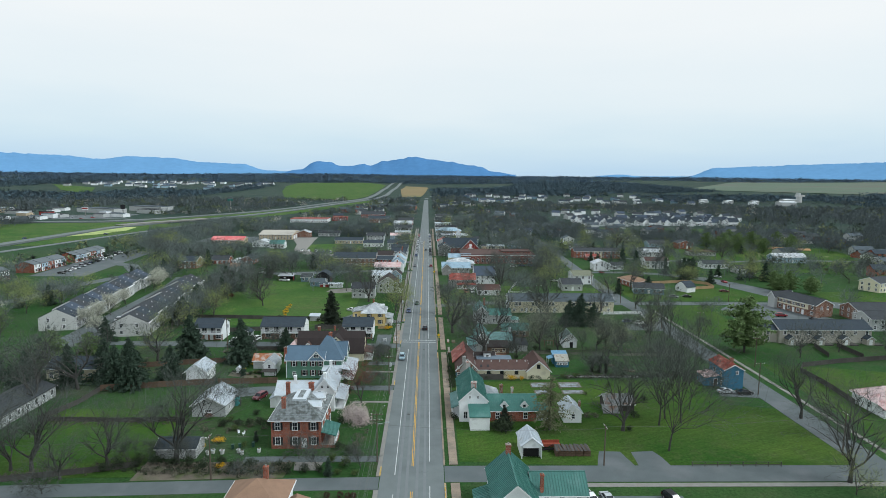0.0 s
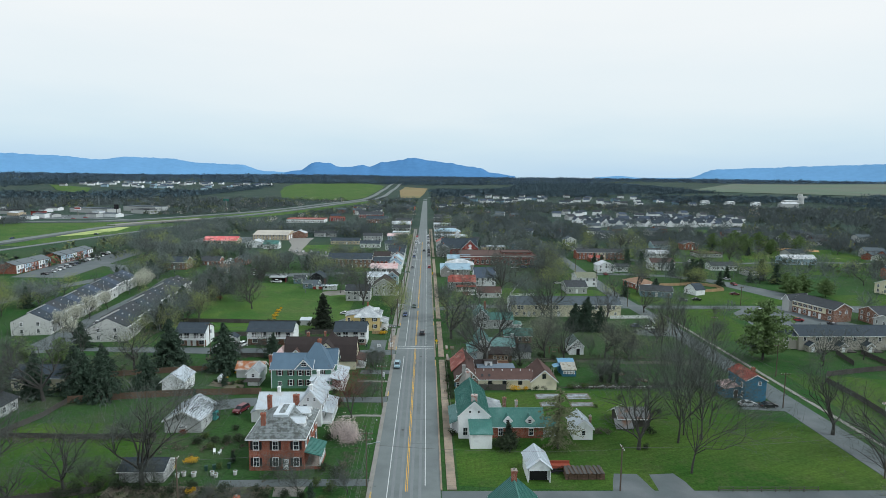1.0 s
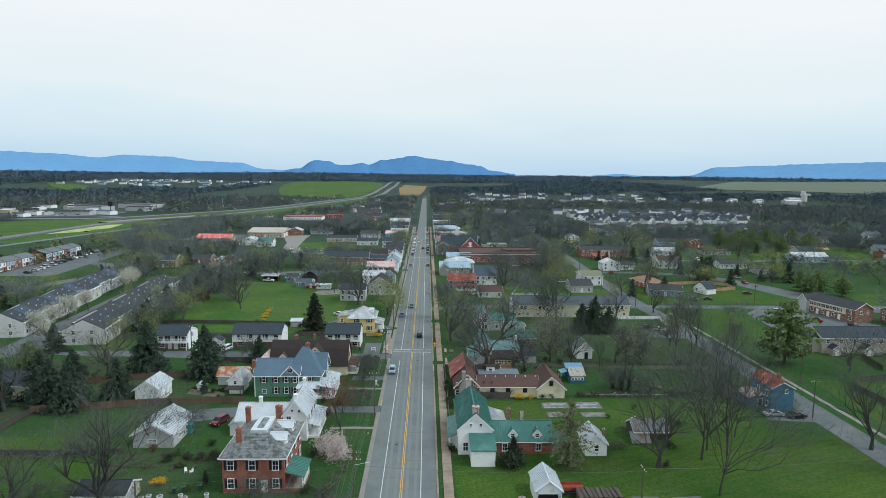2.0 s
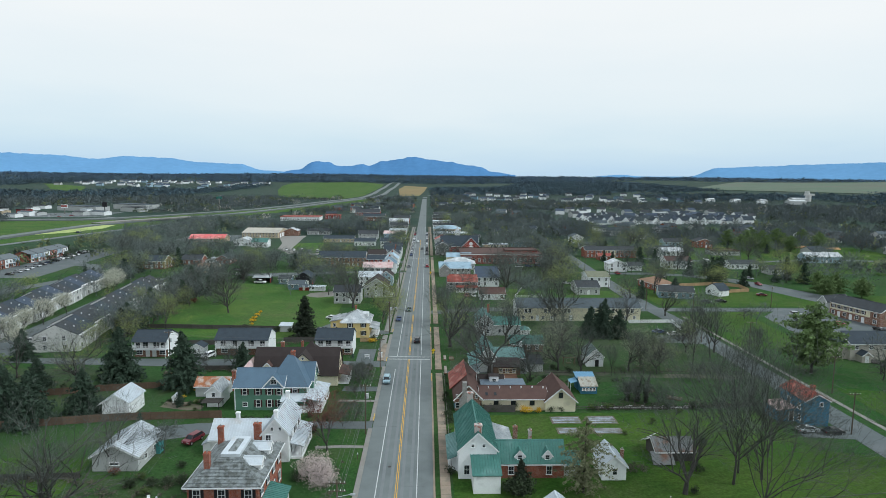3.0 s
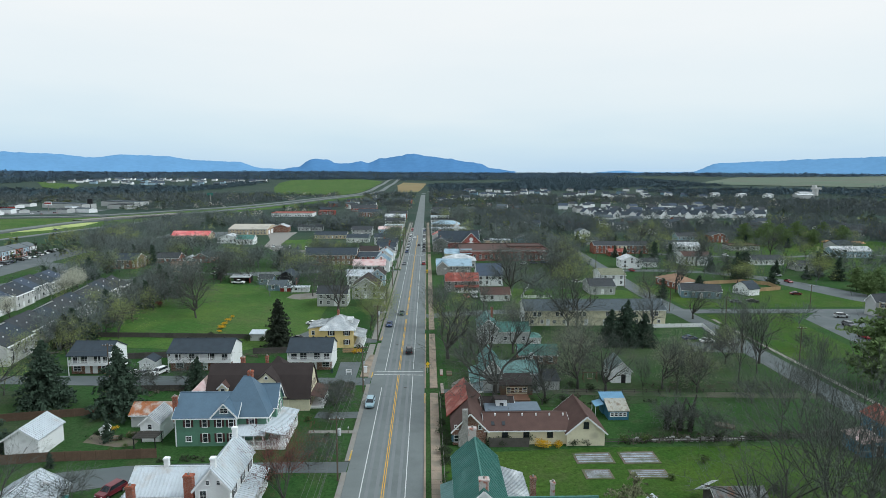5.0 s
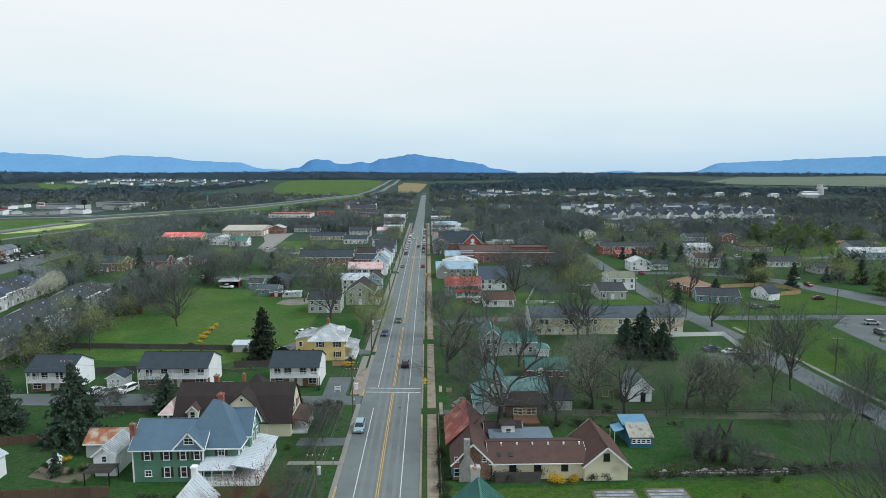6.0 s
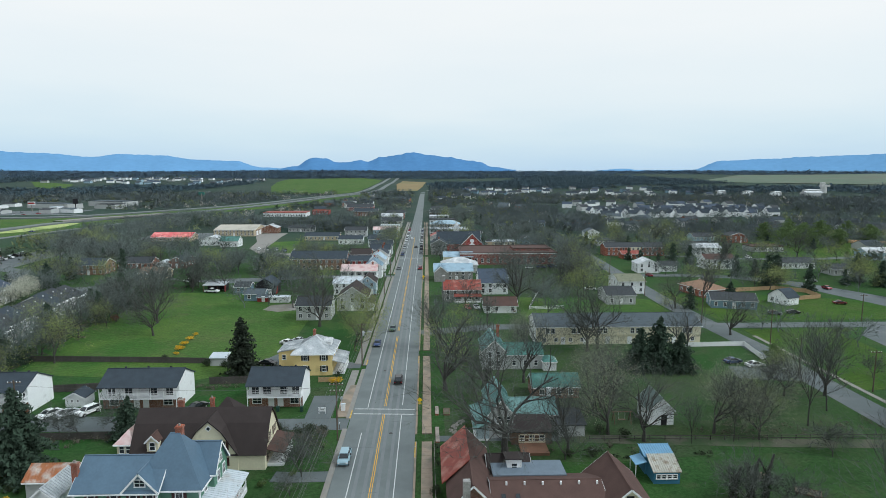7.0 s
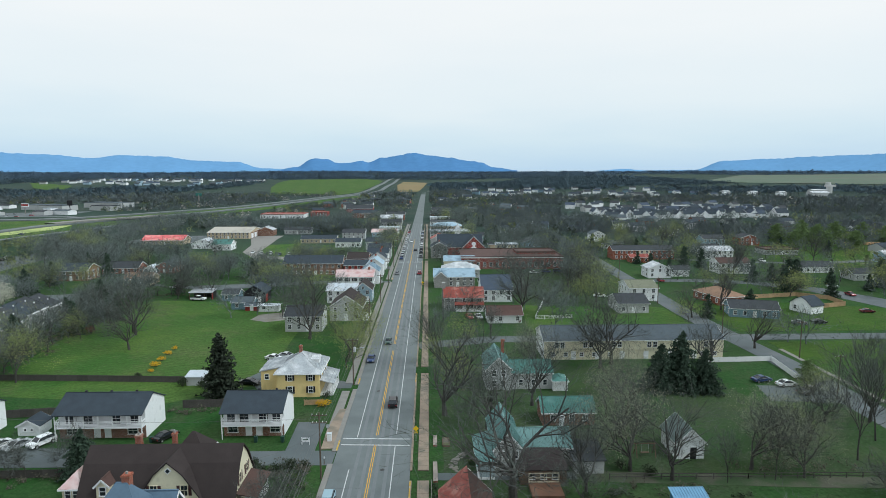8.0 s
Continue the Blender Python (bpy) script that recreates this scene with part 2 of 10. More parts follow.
BUDS = mat("yellow_green_buds", (0.195, 0.235, 0.072), 0.85, var=0.2, scale=0.4, island=0.2, obj=0.2, soft_up=0.55)
BUDG = mat("grey_green_buds", (0.22, 0.235, 0.16), 0.85, var=0.2, scale=0.4, island=0.15, obj=0.15, soft_up=0.6)
LEAFG = mat("spring_leaves", (0.065, 0.10, 0.03), 0.85, var=0.25, scale=0.5, island=0.4, obj=0.2)
LEAFD = mat("dark_shrub_leaves", (0.03, 0.045, 0.022), 0.85, var=0.25, scale=0.5, island=0.4, obj=0.25)
FORSY = mat("forsythia_blossom", (0.60, 0.36, 0.02), 0.85, var=0.2, scale=0.6, island=0.3)
BLOSS = mat("pale_blossom", (0.58, 0.48, 0.45), 0.85, var=0.12, scale=0.6, island=0.15, soft_up=0.6)
BLOSSW = mat("white_blossom", (0.43, 0.44, 0.35), 0.85, var=0.12, scale=0.6, island=0.15, soft_up=0.6)
RUBBER = mat("tyre_rubber", (0.02, 0.02, 0.02), 0.8)
CHROME = mat("wheel_alloy", (0.5, 0.5, 0.52), 0.35, metal=0.8, var=0.05)
WIRE = mat("cable_sheath", (0.10, 0.10, 0.10), 0.6, var=0.05)
SIGNY = mat("sign_yellow", (0.75, 0.50, 0.02), 0.5, var=0.05)
TEALTARP = mat("teal_tarpaulin", (0.05, 0.25, 0.25), 0.6)


def glass(name, col, rough=0.08):
    m = mat(name, col, rough, var=0.3, scale=0.6, spec=0.6)
    return m


PANE = glass("window_glass", (0.025, 0.032, 0.038))
CARGLASS = glass("car_glass", (0.02, 0.025, 0.03))


def grass_material(name, lush, dull, dirt, s=1.0, hazy_country=None, mown=0.0):
    m = bpy.data.materials.new(name); m.use_nodes = True
    n, l = nodes_of(m)
    b = n["Principled BSDF"]; b.inputs["Roughness"].default_value = 0.95; b.inputs["Specular IOR Level"].default_value = 0.1
    tc = n.new("ShaderNodeTexCoord")

    def nz(scale, detail=6, rough=0.6):
        q = n.new("ShaderNodeTexNoise"); q.inputs["Scale"].default_value = scale; q.inputs["Detail"].default_value = detail; q.inputs["Roughness"].default_value = rough
        l.new(tc.outputs["Object"], q.inputs["Vector"])
        return q.outputs[0]

    def ramp(src, a, c, lo=0.0, hi=1.0):
        q = n.new("ShaderNodeMapRange"); q.inputs[1].default_value, q.inputs[2].default_value, q.inputs[3].default_value, q.inputs[4].default_value = a, c, lo, hi
        l.new(src, q.inputs[0])
        return q.outputs[0]

    def mix(f, a, c):
        q = n.new("ShaderNodeMix"); q.data_type = "RGBA"
        l.new(f, q.inputs[0])
        for i, s_ in ((6, a), (7, c)):
            if isinstance(s_, tuple):
                q.inputs[i].default_value = (*s_, 1)
            else:
                l.new(s_, q.inputs[i])
        return q.outputs[2]
    c = mix(ramp(nz(0.022 * s), 0.38, 0.62), lush, dull)
    c = mix(ramp(nz(0.09 * s, 8, 0.7), 0.52, 0.72, 0.0, 0.8), c, dirt)
    c = mix(ramp(nz(0.6 * s, 6, 0.7), 0.45, 0.75, 0.0, 0.55), c, tuple(v * 0.5 for v in lush))
    c = mix(ramp(nz(0.21 * s, 7, 0.75), 0.54, 0.70, 0.0, 0.75), c, tuple(0.5 * a + 0.5 * b_ for a, b_ in zip(dirt, dull)))
    c = mix(ramp(nz(0.05, 5, 0.6), 0.50, 0.66, 0.0, 0.5), c, (dull[0] * 1.35, dull[1] * 1.25, dull[2]))
    if hazy_country:      # beyond the town lawns give way to rough country, tinted bluish for haze
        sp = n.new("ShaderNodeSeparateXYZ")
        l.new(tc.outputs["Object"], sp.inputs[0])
        rough = mix(ramp(nz(0.012, 6, 0.7), 0.42, 0.6), hazy_country[0], hazy_country[1])
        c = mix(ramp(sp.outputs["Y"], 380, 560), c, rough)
    f = ramp(nz(1.7, 8, 0.8), 0.3, 0.7, 0.45, 1.55)
    if mown:         # faint stripes left by the mower
        wv = n.new("ShaderNodeTexWave"); wv.inputs["Scale"].default_value = 0.16; wv.inputs["Distortion"].default_value = 3.5; wv.inputs["Detail"].default_value = 3
        mp = n.new("ShaderNodeMapping"); mp.inputs["Rotation"].default_value = (0, 0, 1.2)
        l.new(tc.outputs["Object"], mp.inputs[0]); l.new(mp.outputs[0], wv.inputs["Vector"])
        mu = n.new("ShaderNodeMath"); mu.operation = "MULTIPLY"
        l.new(f, mu.inputs[0]); l.new(ramp(wv.outputs["Fac"], 0, 1, 1 - mown, 1 + mown), mu.inputs[1])
        f = mu.outputs[0]
    sc = n.new("ShaderNodeVectorMath"); sc.operation = "SCALE"
    l.new(c, sc.inputs[0]); l.new(f, sc.inputs["Scale"]); l.new(sc.outputs[0], b.inputs["Base Color"])
    bp = n.new("ShaderNodeBump"); bp.inputs["Distance"].default_value = 0.08; bp.inputs["Strength"].default_value = 0.7
    l.new(nz(5.0, 4), bp.inputs["Height"]); l.new(bp.outputs[0], b.inputs["Normal"])
    MATS[name] = m
    return m


GRASS = grass_material("lawn_grass", (0.021, 0.072, 0.017), (0.034, 0.072, 0.025), (0.066, 0.072, 0.042), hazy_country=((0.026, 0.052, 0.040), (0.044, 0.062, 0.050)))
FIELD = grass_material("field_grass", (0.036, 0.100, 0.020), (0.066, 0.116, 0.031), (0.092, 0.102, 0.048), mown=0.06)
LAWN = grass_material("garden_grass", (0.026, 0.080, 0.012), (0.052, 0.096, 0.019), (0.072, 0.086, 0.036), 1.7, mown=0.05)
SCRUB = grass_material("scrub_ground", (0.030, 0.072, 0.022), (0.044, 0.066, 0.034), (0.074, 0.074, 0.054), 2.0)
# ---------------------------------------------------------------- building helpers
class Shape:
    """Vertices and faces of one mesh, gathered piece by piece."""

    def __init__(self):
        self.v, self.f = [], []

    def add(self, vs, fs):
        k = len(self.v)
        self.v += [tuple(p) for p in vs]
        self.f += [tuple(i + k for i in q) for q in fs]
        return self

    def box(self, x0, y0, z0, x1, y1, z1):
        return self.add([(x0, y0, z0), (x1, y0, z0), (x1, y1, z0), (x0, y1, z0), (x0, y0, z1), (x1, y0, z1), (x1, y1, z1), (x0, y1, z1)],
                        [(0, 3, 2, 1), (4, 5, 6, 7), (0, 1, 5, 4), (1, 2, 6, 5), (2, 3, 7, 6), (3, 0, 4, 7)])

    def prism(self, poly, a, b, axis):
        """Outline poly drawn out from a to b along axis; for x: (y, z), for y: (x, z), for z: (x, y)."""
        put = {"x": lambda p, t: (t, p[0], p[1]), "y": lambda p, t: (p[0], t, p[1]), "z": lambda p, t: (p[0], p[1], t)}[axis]
        n = len(poly)
        return self.add([put(p, a) for p in poly] + [put(p, b) for p in poly],
                        [tuple(range(n))[::-1], tuple(range(n, 2 * n))] + [(i, (i + 1) % n, n + (i + 1) % n, n + i) for i in range(n)])

    def slab(self, pts, th):
        """A flat outline with thickness th, measured down along its normal."""
        p = [Vector(q) for q in pts]
        nrm = (p[1] - p[0]).cross(p[2] - p[0]).normalized()
        if nrm.z < 0:
            p.reverse(); nrm = -nrm
        n = len(p)
        return self.add(p + [q - nrm * th for q in p],
                        [tuple(range(n)), tuple(range(n, 2 * n))[::-1]] + [(i, n + i, n + (i + 1) % n, (i + 1) % n) for i in range(n)])

    def beam(self, p, q, w, h):
        """A bar from p to q, w wide, h high."""
        p, q = Vector(p), Vector(q)
        d = (q - p).normalized()
        s = d.cross(Vector((0, 0, 1)))
        s = (s.normalized() if s.length > 1e-4 else Vector((1, 0, 0))) * w / 2
        u = s.cross(d).normalized() * h / 2
        return self.add([p - s - u, p + s - u, p + s + u, p - s + u, q - s - u, q + s - u, q + s + u, q - s + u],
                        [(0, 1, 2, 3), (7, 6, 5, 4), (0, 4, 5, 1), (1, 5, 6, 2), (2, 6, 7, 3), (3, 7, 4, 0)])

    def tube(self, p, q, r0, r1, n=6):
        p, q = Vector(p), Vector(q)
        d = (q - p).normalized()
        s = d.cross(Vector((0.31, 0.2, 0.93))).normalized()
        u = d.cross(s)
        ring = [s * math.cos(a) + u * math.sin(a) for a in (2 * math.pi * i / n for i in range(n))]
        return self.add([p + c * r0 for c in ring] + [q + c * r1 for c in ring],
                        [tuple(range(n))[::-1], tuple(range(n, 2 * n))] + [(i, (i + 1) % n, n + (i + 1) % n, n + i) for i in range(n)])

    def mesh(self, name, material, smooth=False):
        me = bpy.data.meshes.new(name)
        me.from_pydata(self.v, [], self.f)
        me.materials.append(material)
        if smooth:
            me.shade_smooth()
        return me


def part(name, shape, material, parent=None, label="", smooth=False):
    """ONE mesh object, under a thing or a part."""
    me = shape if isinstance(shape, bpy.types.Mesh) else shape.mesh(name, material, smooth)
    ob = new(name, me)
    if parent:
        ob.parent = parent
    if label:
        tagged(ob, label)
    return ob


def thing(name, label, category, x=0.0, y=0.0, rz=0.0, z=0.0, group="", kind=""):
    ob = new(name)
    ob.empty_display_size = 0.5
    ob.matrix_basis = pose(x, y, z, 0, 0, rz)
    return tagged(ob, label, category, group, kind)


TURN = {"S": 0, "E": 90, "N": 180, "W": -90}
SHARED = {}


def shared(key, make):
    if key not in SHARED:
        SHARED[key] = make()
    return SHARED[key]


def on_wall(ob, side, plane, u, z):
    """Set a piece against a wall; u runs along x (S, N) or y (E, W)."""
    ob.matrix_basis = pose(u if side in "SN" else plane, plane if side in "SN" else u, z, 0, 0, TURN[side])


LITE = False                                      # further off, a window is one mesh of frame and pane


def window(root, side, plane, u, z, w=0.95, h=1.5, trim=None, shutters=None, name="window"):
    trim = trim or TRIM

    def frame_mesh():
        s = Shape()
        t, o = 0.11, -0.09
        s.box(-w / 2 - t, o, -t, -w / 2, 0.03, h + t).box(w / 2, o, -t, w / 2 + t, 0.03, h + t)
        s.box(-w / 2, o, h, w / 2, 0.03, h + t).box(-w / 2 - t - 0.04, o - 0.06, -t, w / 2 + t + 0.04, 0.03, 0)
        s.box(-w / 2, -0.055, h / 2 - 0.03, w / 2, 0.0, h / 2 + 0.03)
        if w > 0.8:
            s.box(-0.02, -0.05, 0, 0.02, 0, h)
        if not LITE:
            return s.mesh(name, trim)
        n = len(s.f)
        me = s.box(-w / 2, -0.03, 0, w / 2, 0.02, h).mesh(name, trim)
        me.materials.append(PANE)
        for p in me.polygons[n:]:
            p.material_index = 1
        return me
    fr = part(name, shared(("wf", w, h, trim.name, LITE), frame_mesh), trim, root)
    on_wall(fr, side, plane, u, z)
    if not LITE:
        part("pane", shared(("wp", w, h), lambda: Shape().box(-w / 2, -0.03, 0, w / 2, 0.02, h).mesh("pane", PANE)), PANE, fr)
    if shutters:
        for k in (-1, 1):
            def shut():
                s = Shape()
                sw = w * 0.48
                s.box(-sw / 2, -0.06, 0, sw / 2, 0.02, h)
                for i in range(int(h / 0.22)):
                    s.box(-sw / 2 + 0.06, -0.085, 0.08 + i * 0.22, sw / 2 - 0.06, -0.06, 0.2 + i * 0.22)
                return s.mesh("shutter", shutters)
            sh = part("shutter", shared(("ws", w, h, shutters.name), shut), shutters, fr)
            sh.matrix_basis = pose(k * (w / 2 + 0.13 + w * 0.24), 0, 0)
    return fr


def windows(root, side, plane, us, zs, w=0.95, h=1.5, trim=None, shutters=None):
    for z in zs:
        for u in us:
            window(root, side, plane, u, z, w, h, trim, shutters)


def door(root, side, plane, u, z=0.0, w=0.95, h=2.05, material=None, trim=None):
    material, trim = material or TRIM, trim or TRIM

    def leaf():
        s = Shape().box(-w / 2, -0.06, 0, w / 2, 0.02, h)
        for i, (a, b) in enumerate(((0.12, 0.9), (1.05, 1.85))):
            s.box(-w / 2 + 0.12, -0.085, a, -0.05, -0.06, b).box(0.05, -0.085, a, w / 2 - 0.12, -0.06, b)
        return s.mesh("door", material)
    d = part("door", shared(("dl", w, h, material.name), leaf), material, root)
    on_wall(d, side, plane, u, z)
    part("door_frame", shared(("df", w, h, trim.name), lambda: Shape().box(-w / 2 - 0.12, -0.1, 0, -w / 2, 0.02, h + 0.12).box(w / 2, -0.1, 0, w / 2 + 0.12, 0.02, h + 0.12).box(-w / 2, -0.1, h, w / 2, 0.02, h + 0.12).mesh("door_frame", trim)), trim, d)
    return d


def roof_faces(kind, ridge, x0, x1, y0, y1, h, rise, o):
    """Outlines of the sloping planes, eaves first; eaves drop below h by the slope over the overhang."""
    cx, cy = (x0 + x1) / 2, (y0 + y1) / 2
    X0, X1, Y0, Y1 = x0 - o, x1 + o, y0 - o, y1 + o
    if kind == "gable":
        if ridge == "x":
            e = h - rise * o / (cy - y0)
            return [[(X0, Y0, e), (X1, Y0, e), (X1, cy, h + rise), (X0, cy, h + rise)], [(X1, Y1, e), (X0, Y1, e), (X0, cy, h + rise), (X1, cy, h + rise)]]
        e = h - rise * o / (cx - x0)
        return [[(X0, Y1, e), (X0, Y0, e), (cx, Y0, h + rise), (cx, Y1, h + rise)], [(X1, Y0, e), (X1, Y1, e), (cx, Y1, h + rise), (cx, Y0, h + rise)]]
    if kind == "hip":
        m = min(x1 - x0, y1 - y0) / 2
        e = h - rise * o / m
        a, b = ((x0 + m, cy), (x1 - m, cy)) if x1 - x0 >= y1 - y0 else ((cx, y0 + m), (cx, y1 - m))
        if x1 - x0 >= y1 - y0:
            t0, t1 = (*a, h + rise), (*b, h + rise)
            return [[(X0, Y0, e), (X1, Y0, e), t1, t0], [(X1, Y1, e), (X0, Y1, e), t0, t1], [(X0, Y1, e), (X0, Y0, e), t0], [(X1, Y0, e), (X1, Y1, e), t1]]
        t0, t1 = (*a, h + rise), (*b, h + rise)
        return [[(X0, Y1, e), (X0, Y0, e), t0, t1], [(X1, Y0, e), (X1, Y1, e), t1, t0], [(X0, Y0, e), (X1, Y0, e), t0], [(X1, Y1, e), (X0, Y1, e), t1]]
    if kind == "gambrel":
        if ridge == "x":
            m = (cy - y0) * 0.55
            k, e = h + rise * 0.68, h - 0.25
            out = []
            for s, A, B in ((1, Y0, y0 + m), (-1, Y1, y1 - m)):
                out += [[(X0, A, e), (X1, A, e), (X1, B, k), (X0, B, k)], [(X0, B, k), (X1, B, k), (X1, cy, h + rise), (X0, cy, h + rise)]]
            return out
        m = (cx - x0) * 0.55
        k, e = h + rise * 0.68, h - 0.25
        out = []
        for A, B in ((X0, x0 + m), (X1, x1 - m)):
            out += [[(A, Y0, e), (A, Y1, e), (B, Y1, k), (B, Y0, k)], [(B, Y0, k), (B, Y1, k), (cx, Y1, h + rise), (cx, Y0, h + rise)]]
        return out
    if kind == "shed":      # ridge names the high side
        lo, hi = h, h + rise
        z = {"N": (lo, lo, hi, hi), "S": (hi, hi, lo, lo), "E": (lo, hi, hi, lo), "W": (hi, lo, lo, hi)}[ridge]
        q = [(X0, Y0, z[0]), (X1, Y0, z[1]), (X1, Y1, z[2]), (X0, Y1, z[3])]
        r = {"N": 0, "S": 2, "E": 3, "W": 1}[ridge]
        return [q[r:] + q[:r]]
    return [[(X0, Y0, h), (X1, Y0, h), (X1, Y1, h), (X0, Y1, h)]]


def block(root, x0, x1, y0, y1, h, kind="gable", ridge="x", rise=2.2, wall=None, roof=None, over=0.4, seams=0.0, z0=0.0, th=0.16, trim=True, wall_name="wall", roof_name="roof", wall_label="", roof_label=""):
    """One volume of a building: its walls up to the eaves and gables, and its roof."""
    s = Shape()
    cx, cy = (x0 + x1) / 2, (y0 + y1) / 2
    if kind == "gable":
        if ridge == "x":
            s.prism([(y0, z0), (y1, z0), (y1, h), (cy, h + rise), (y0, h)], x0, x1, "x")
        else:
            s.prism([(x0, z0), (x1, z0), (x1, h), (cx, h + rise), (x0, h)], y0, y1, "y")
    elif kind == "gambrel":
        if ridge == "x":
            m = (cy - y0) * 0.55
            s.prism([(y0, z0), (y1, z0), (y1, h), (y1 - m, h + rise * 0.68), (cy, h + rise), (y0 + m, h + rise * 0.68), (y0, h)], x0, x1, "x")
        else:
            m = (cx - x0) * 0.55
            s.prism([(x0, z0), (x1, z0), (x1, h), (x1 - m, h + rise * 0.68), (cx, h + rise), (x0 + m, h + rise * 0.68), (x0, h)], y0, y1, "y")
    elif kind == "shed" and ridge in "NS":
        a, b = (h, h + rise) if ridge == "N" else (h + rise, h)
        s.prism([(y0, z0), (y1, z0), (y1, b), (y0, a)], x0, x1, "x")
    elif kind == "shed":
        a, b = (h, h + rise) if ridge == "E" else (h + rise, h)
        s.prism([(x0, z0), (x1, z0), (x1, b), (x0, a)], y0, y1, "y")
    else:
        s.box(x0, y0, z0, x1, y1, h)
    if wall:
        part(wall_name, s, wall, root, wall_label)
    r = Shape()
    up = Vector((0, 0, th + 0.02))
    for i, fc in enumerate(roof_faces(kind, ridge, x0, x1, y0, y1, h, rise, over)):
        p = [Vector(q) + up for q in fc]
        if kind == "gambrel" and i:
            part(roof_name, r, roof, root, roof_label)
            r = Shape()
        r.slab(p, th)
        if seams and len(p) == 4:
            n = max(2, int((p[1] - p[0]).length / seams))
            for i in range(n + 1):
                k = i / n
                a, b = p[0].lerp(p[1], k), p[3].lerp(p[2], k)
                r.beam(a + Vector((0, 0, 0.04)), b + Vector((0, 0, 0.04)), 0.09, 0.12)
        elif seams:
            n = max(2, int((p[1] - p[0]).length / seams))
            for i in range(1, n):
                k = i / n
                a = p[0].lerp(p[1], k)
                b = p[0].lerp(p[2], 2 * k) if k < 0.5 else p[1].lerp(p[2], 2 - 2 * k)
                d = (p[0] + p[1]) / 2
                g = (p[2] - d)
                b = a + g * (1 - abs(2 * k - 1))
                r.beam(a + Vector((0, 0, 0.03)), b + Vector((0, 0, 0.03)), 0.06, 0.07)
    if kind == "gable" and ridge == "x":
        r.beam((x0 - over, cy, h + rise + th + 0.03), (x1 + over, cy, h + rise + th + 0.03), 0.25, 0.07)
    elif kind == "gable":
        r.beam((cx, y0 - over, h + rise + th + 0.03), (cx, y1 + over, h + rise + th + 0.03), 0.25, 0.07)
    if kind == "flat":
        for q in ((x0 - 0.1, y0 - 0.1, x1 + 0.1, y0 + 0.25), (x0 - 0.1, y1 - 0.25, x1 + 0.1, y1 + 0.1), (x0 - 0.1, y0 + 0.25, x0 + 0.25, y1 - 0.25), (x1 - 0.25, y0 + 0.25, x1 + 0.1, y1 - 0.25)):
            r.box(q[0], q[1], h - 0.1, q[2], q[3], h + 0.55)
    part(roof_name, r, roof, root, roof_label)
    if trim and wall and kind in ("gable", "hip", "gambrel"):
        t = Shape()
        o = over
        if kind == "gable" and ridge == "y":
            e = h - rise * o / (cx - x0)
            for yy in (y0 - o - 0.03, y1 + o + 0.03):
                t.beam((x0 - o, yy, e), (cx, yy, h + rise), 0.05, 0.26).beam((x1 + o, yy, e), (cx, yy, h + rise), 0.05, 0.26)
        elif kind == "gable":
            e = h - rise * o / (cy - y0)
            for xx in (x0 - o - 0.03, x1 + o + 0.03):
                t.beam((xx, y0 - o, e), (xx, cy, h + rise), 0.05, 0.26).beam((xx, y1 + o, e), (xx, cy, h + rise), 0.05, 0.26)
            for yy in (y0 - o - 0.05, y1 + o + 0.05):
                t.beam((x0 - o, yy, e + 0.04), (x1 + o, yy, e + 0.04), 0.1, 0.16)
        elif kind == "hip":
            e = h - rise * o / (min(x1 - x0, y1 - y0) / 2)
            for yy in (y0 - o - 0.05, y1 + o + 0.05):
                t.beam((x0 - o, yy, e + 0.04), (x1 + o, yy, e + 0.04), 0.1, 0.2)
            for xx in (x0 - o - 0.05, x1 + o + 0.05):
                t.beam((xx, y0 - o, e + 0.04), (xx, y1 + o, e + 0.04), 0.1, 0.2)
        if t.v:
            part("fascia", t, TRIM if trim is True else trim, root)


def chimney(root, x, y, z0, z1, w=0.8, d=0.6, material=None, pot=True):
    material = material or BRICK
    s = Shape().box(x - w / 2, y - d / 2, z0, x + w / 2, y + d / 2, z1 - 0.3)
    s.box(x - w / 2 - 0.08, y - d / 2 - 0.08, z1 - 0.3, x + w / 2 + 0.08, y + d / 2 + 0.08, z1 - 0.08)
    s.box(x - w / 2 - 0.02, y - d / 2 - 0.02, z1 - 0.08, x + w / 2 + 0.02, y + d / 2 + 0.02, z1)
    c = part("chimney", s, material, root)
    if pot:
        part("flue", Shape().tube((x, y, z1 - 0.05), (x, y, z1 + 0.28), 0.16, 0.14, 8), CONC, c)


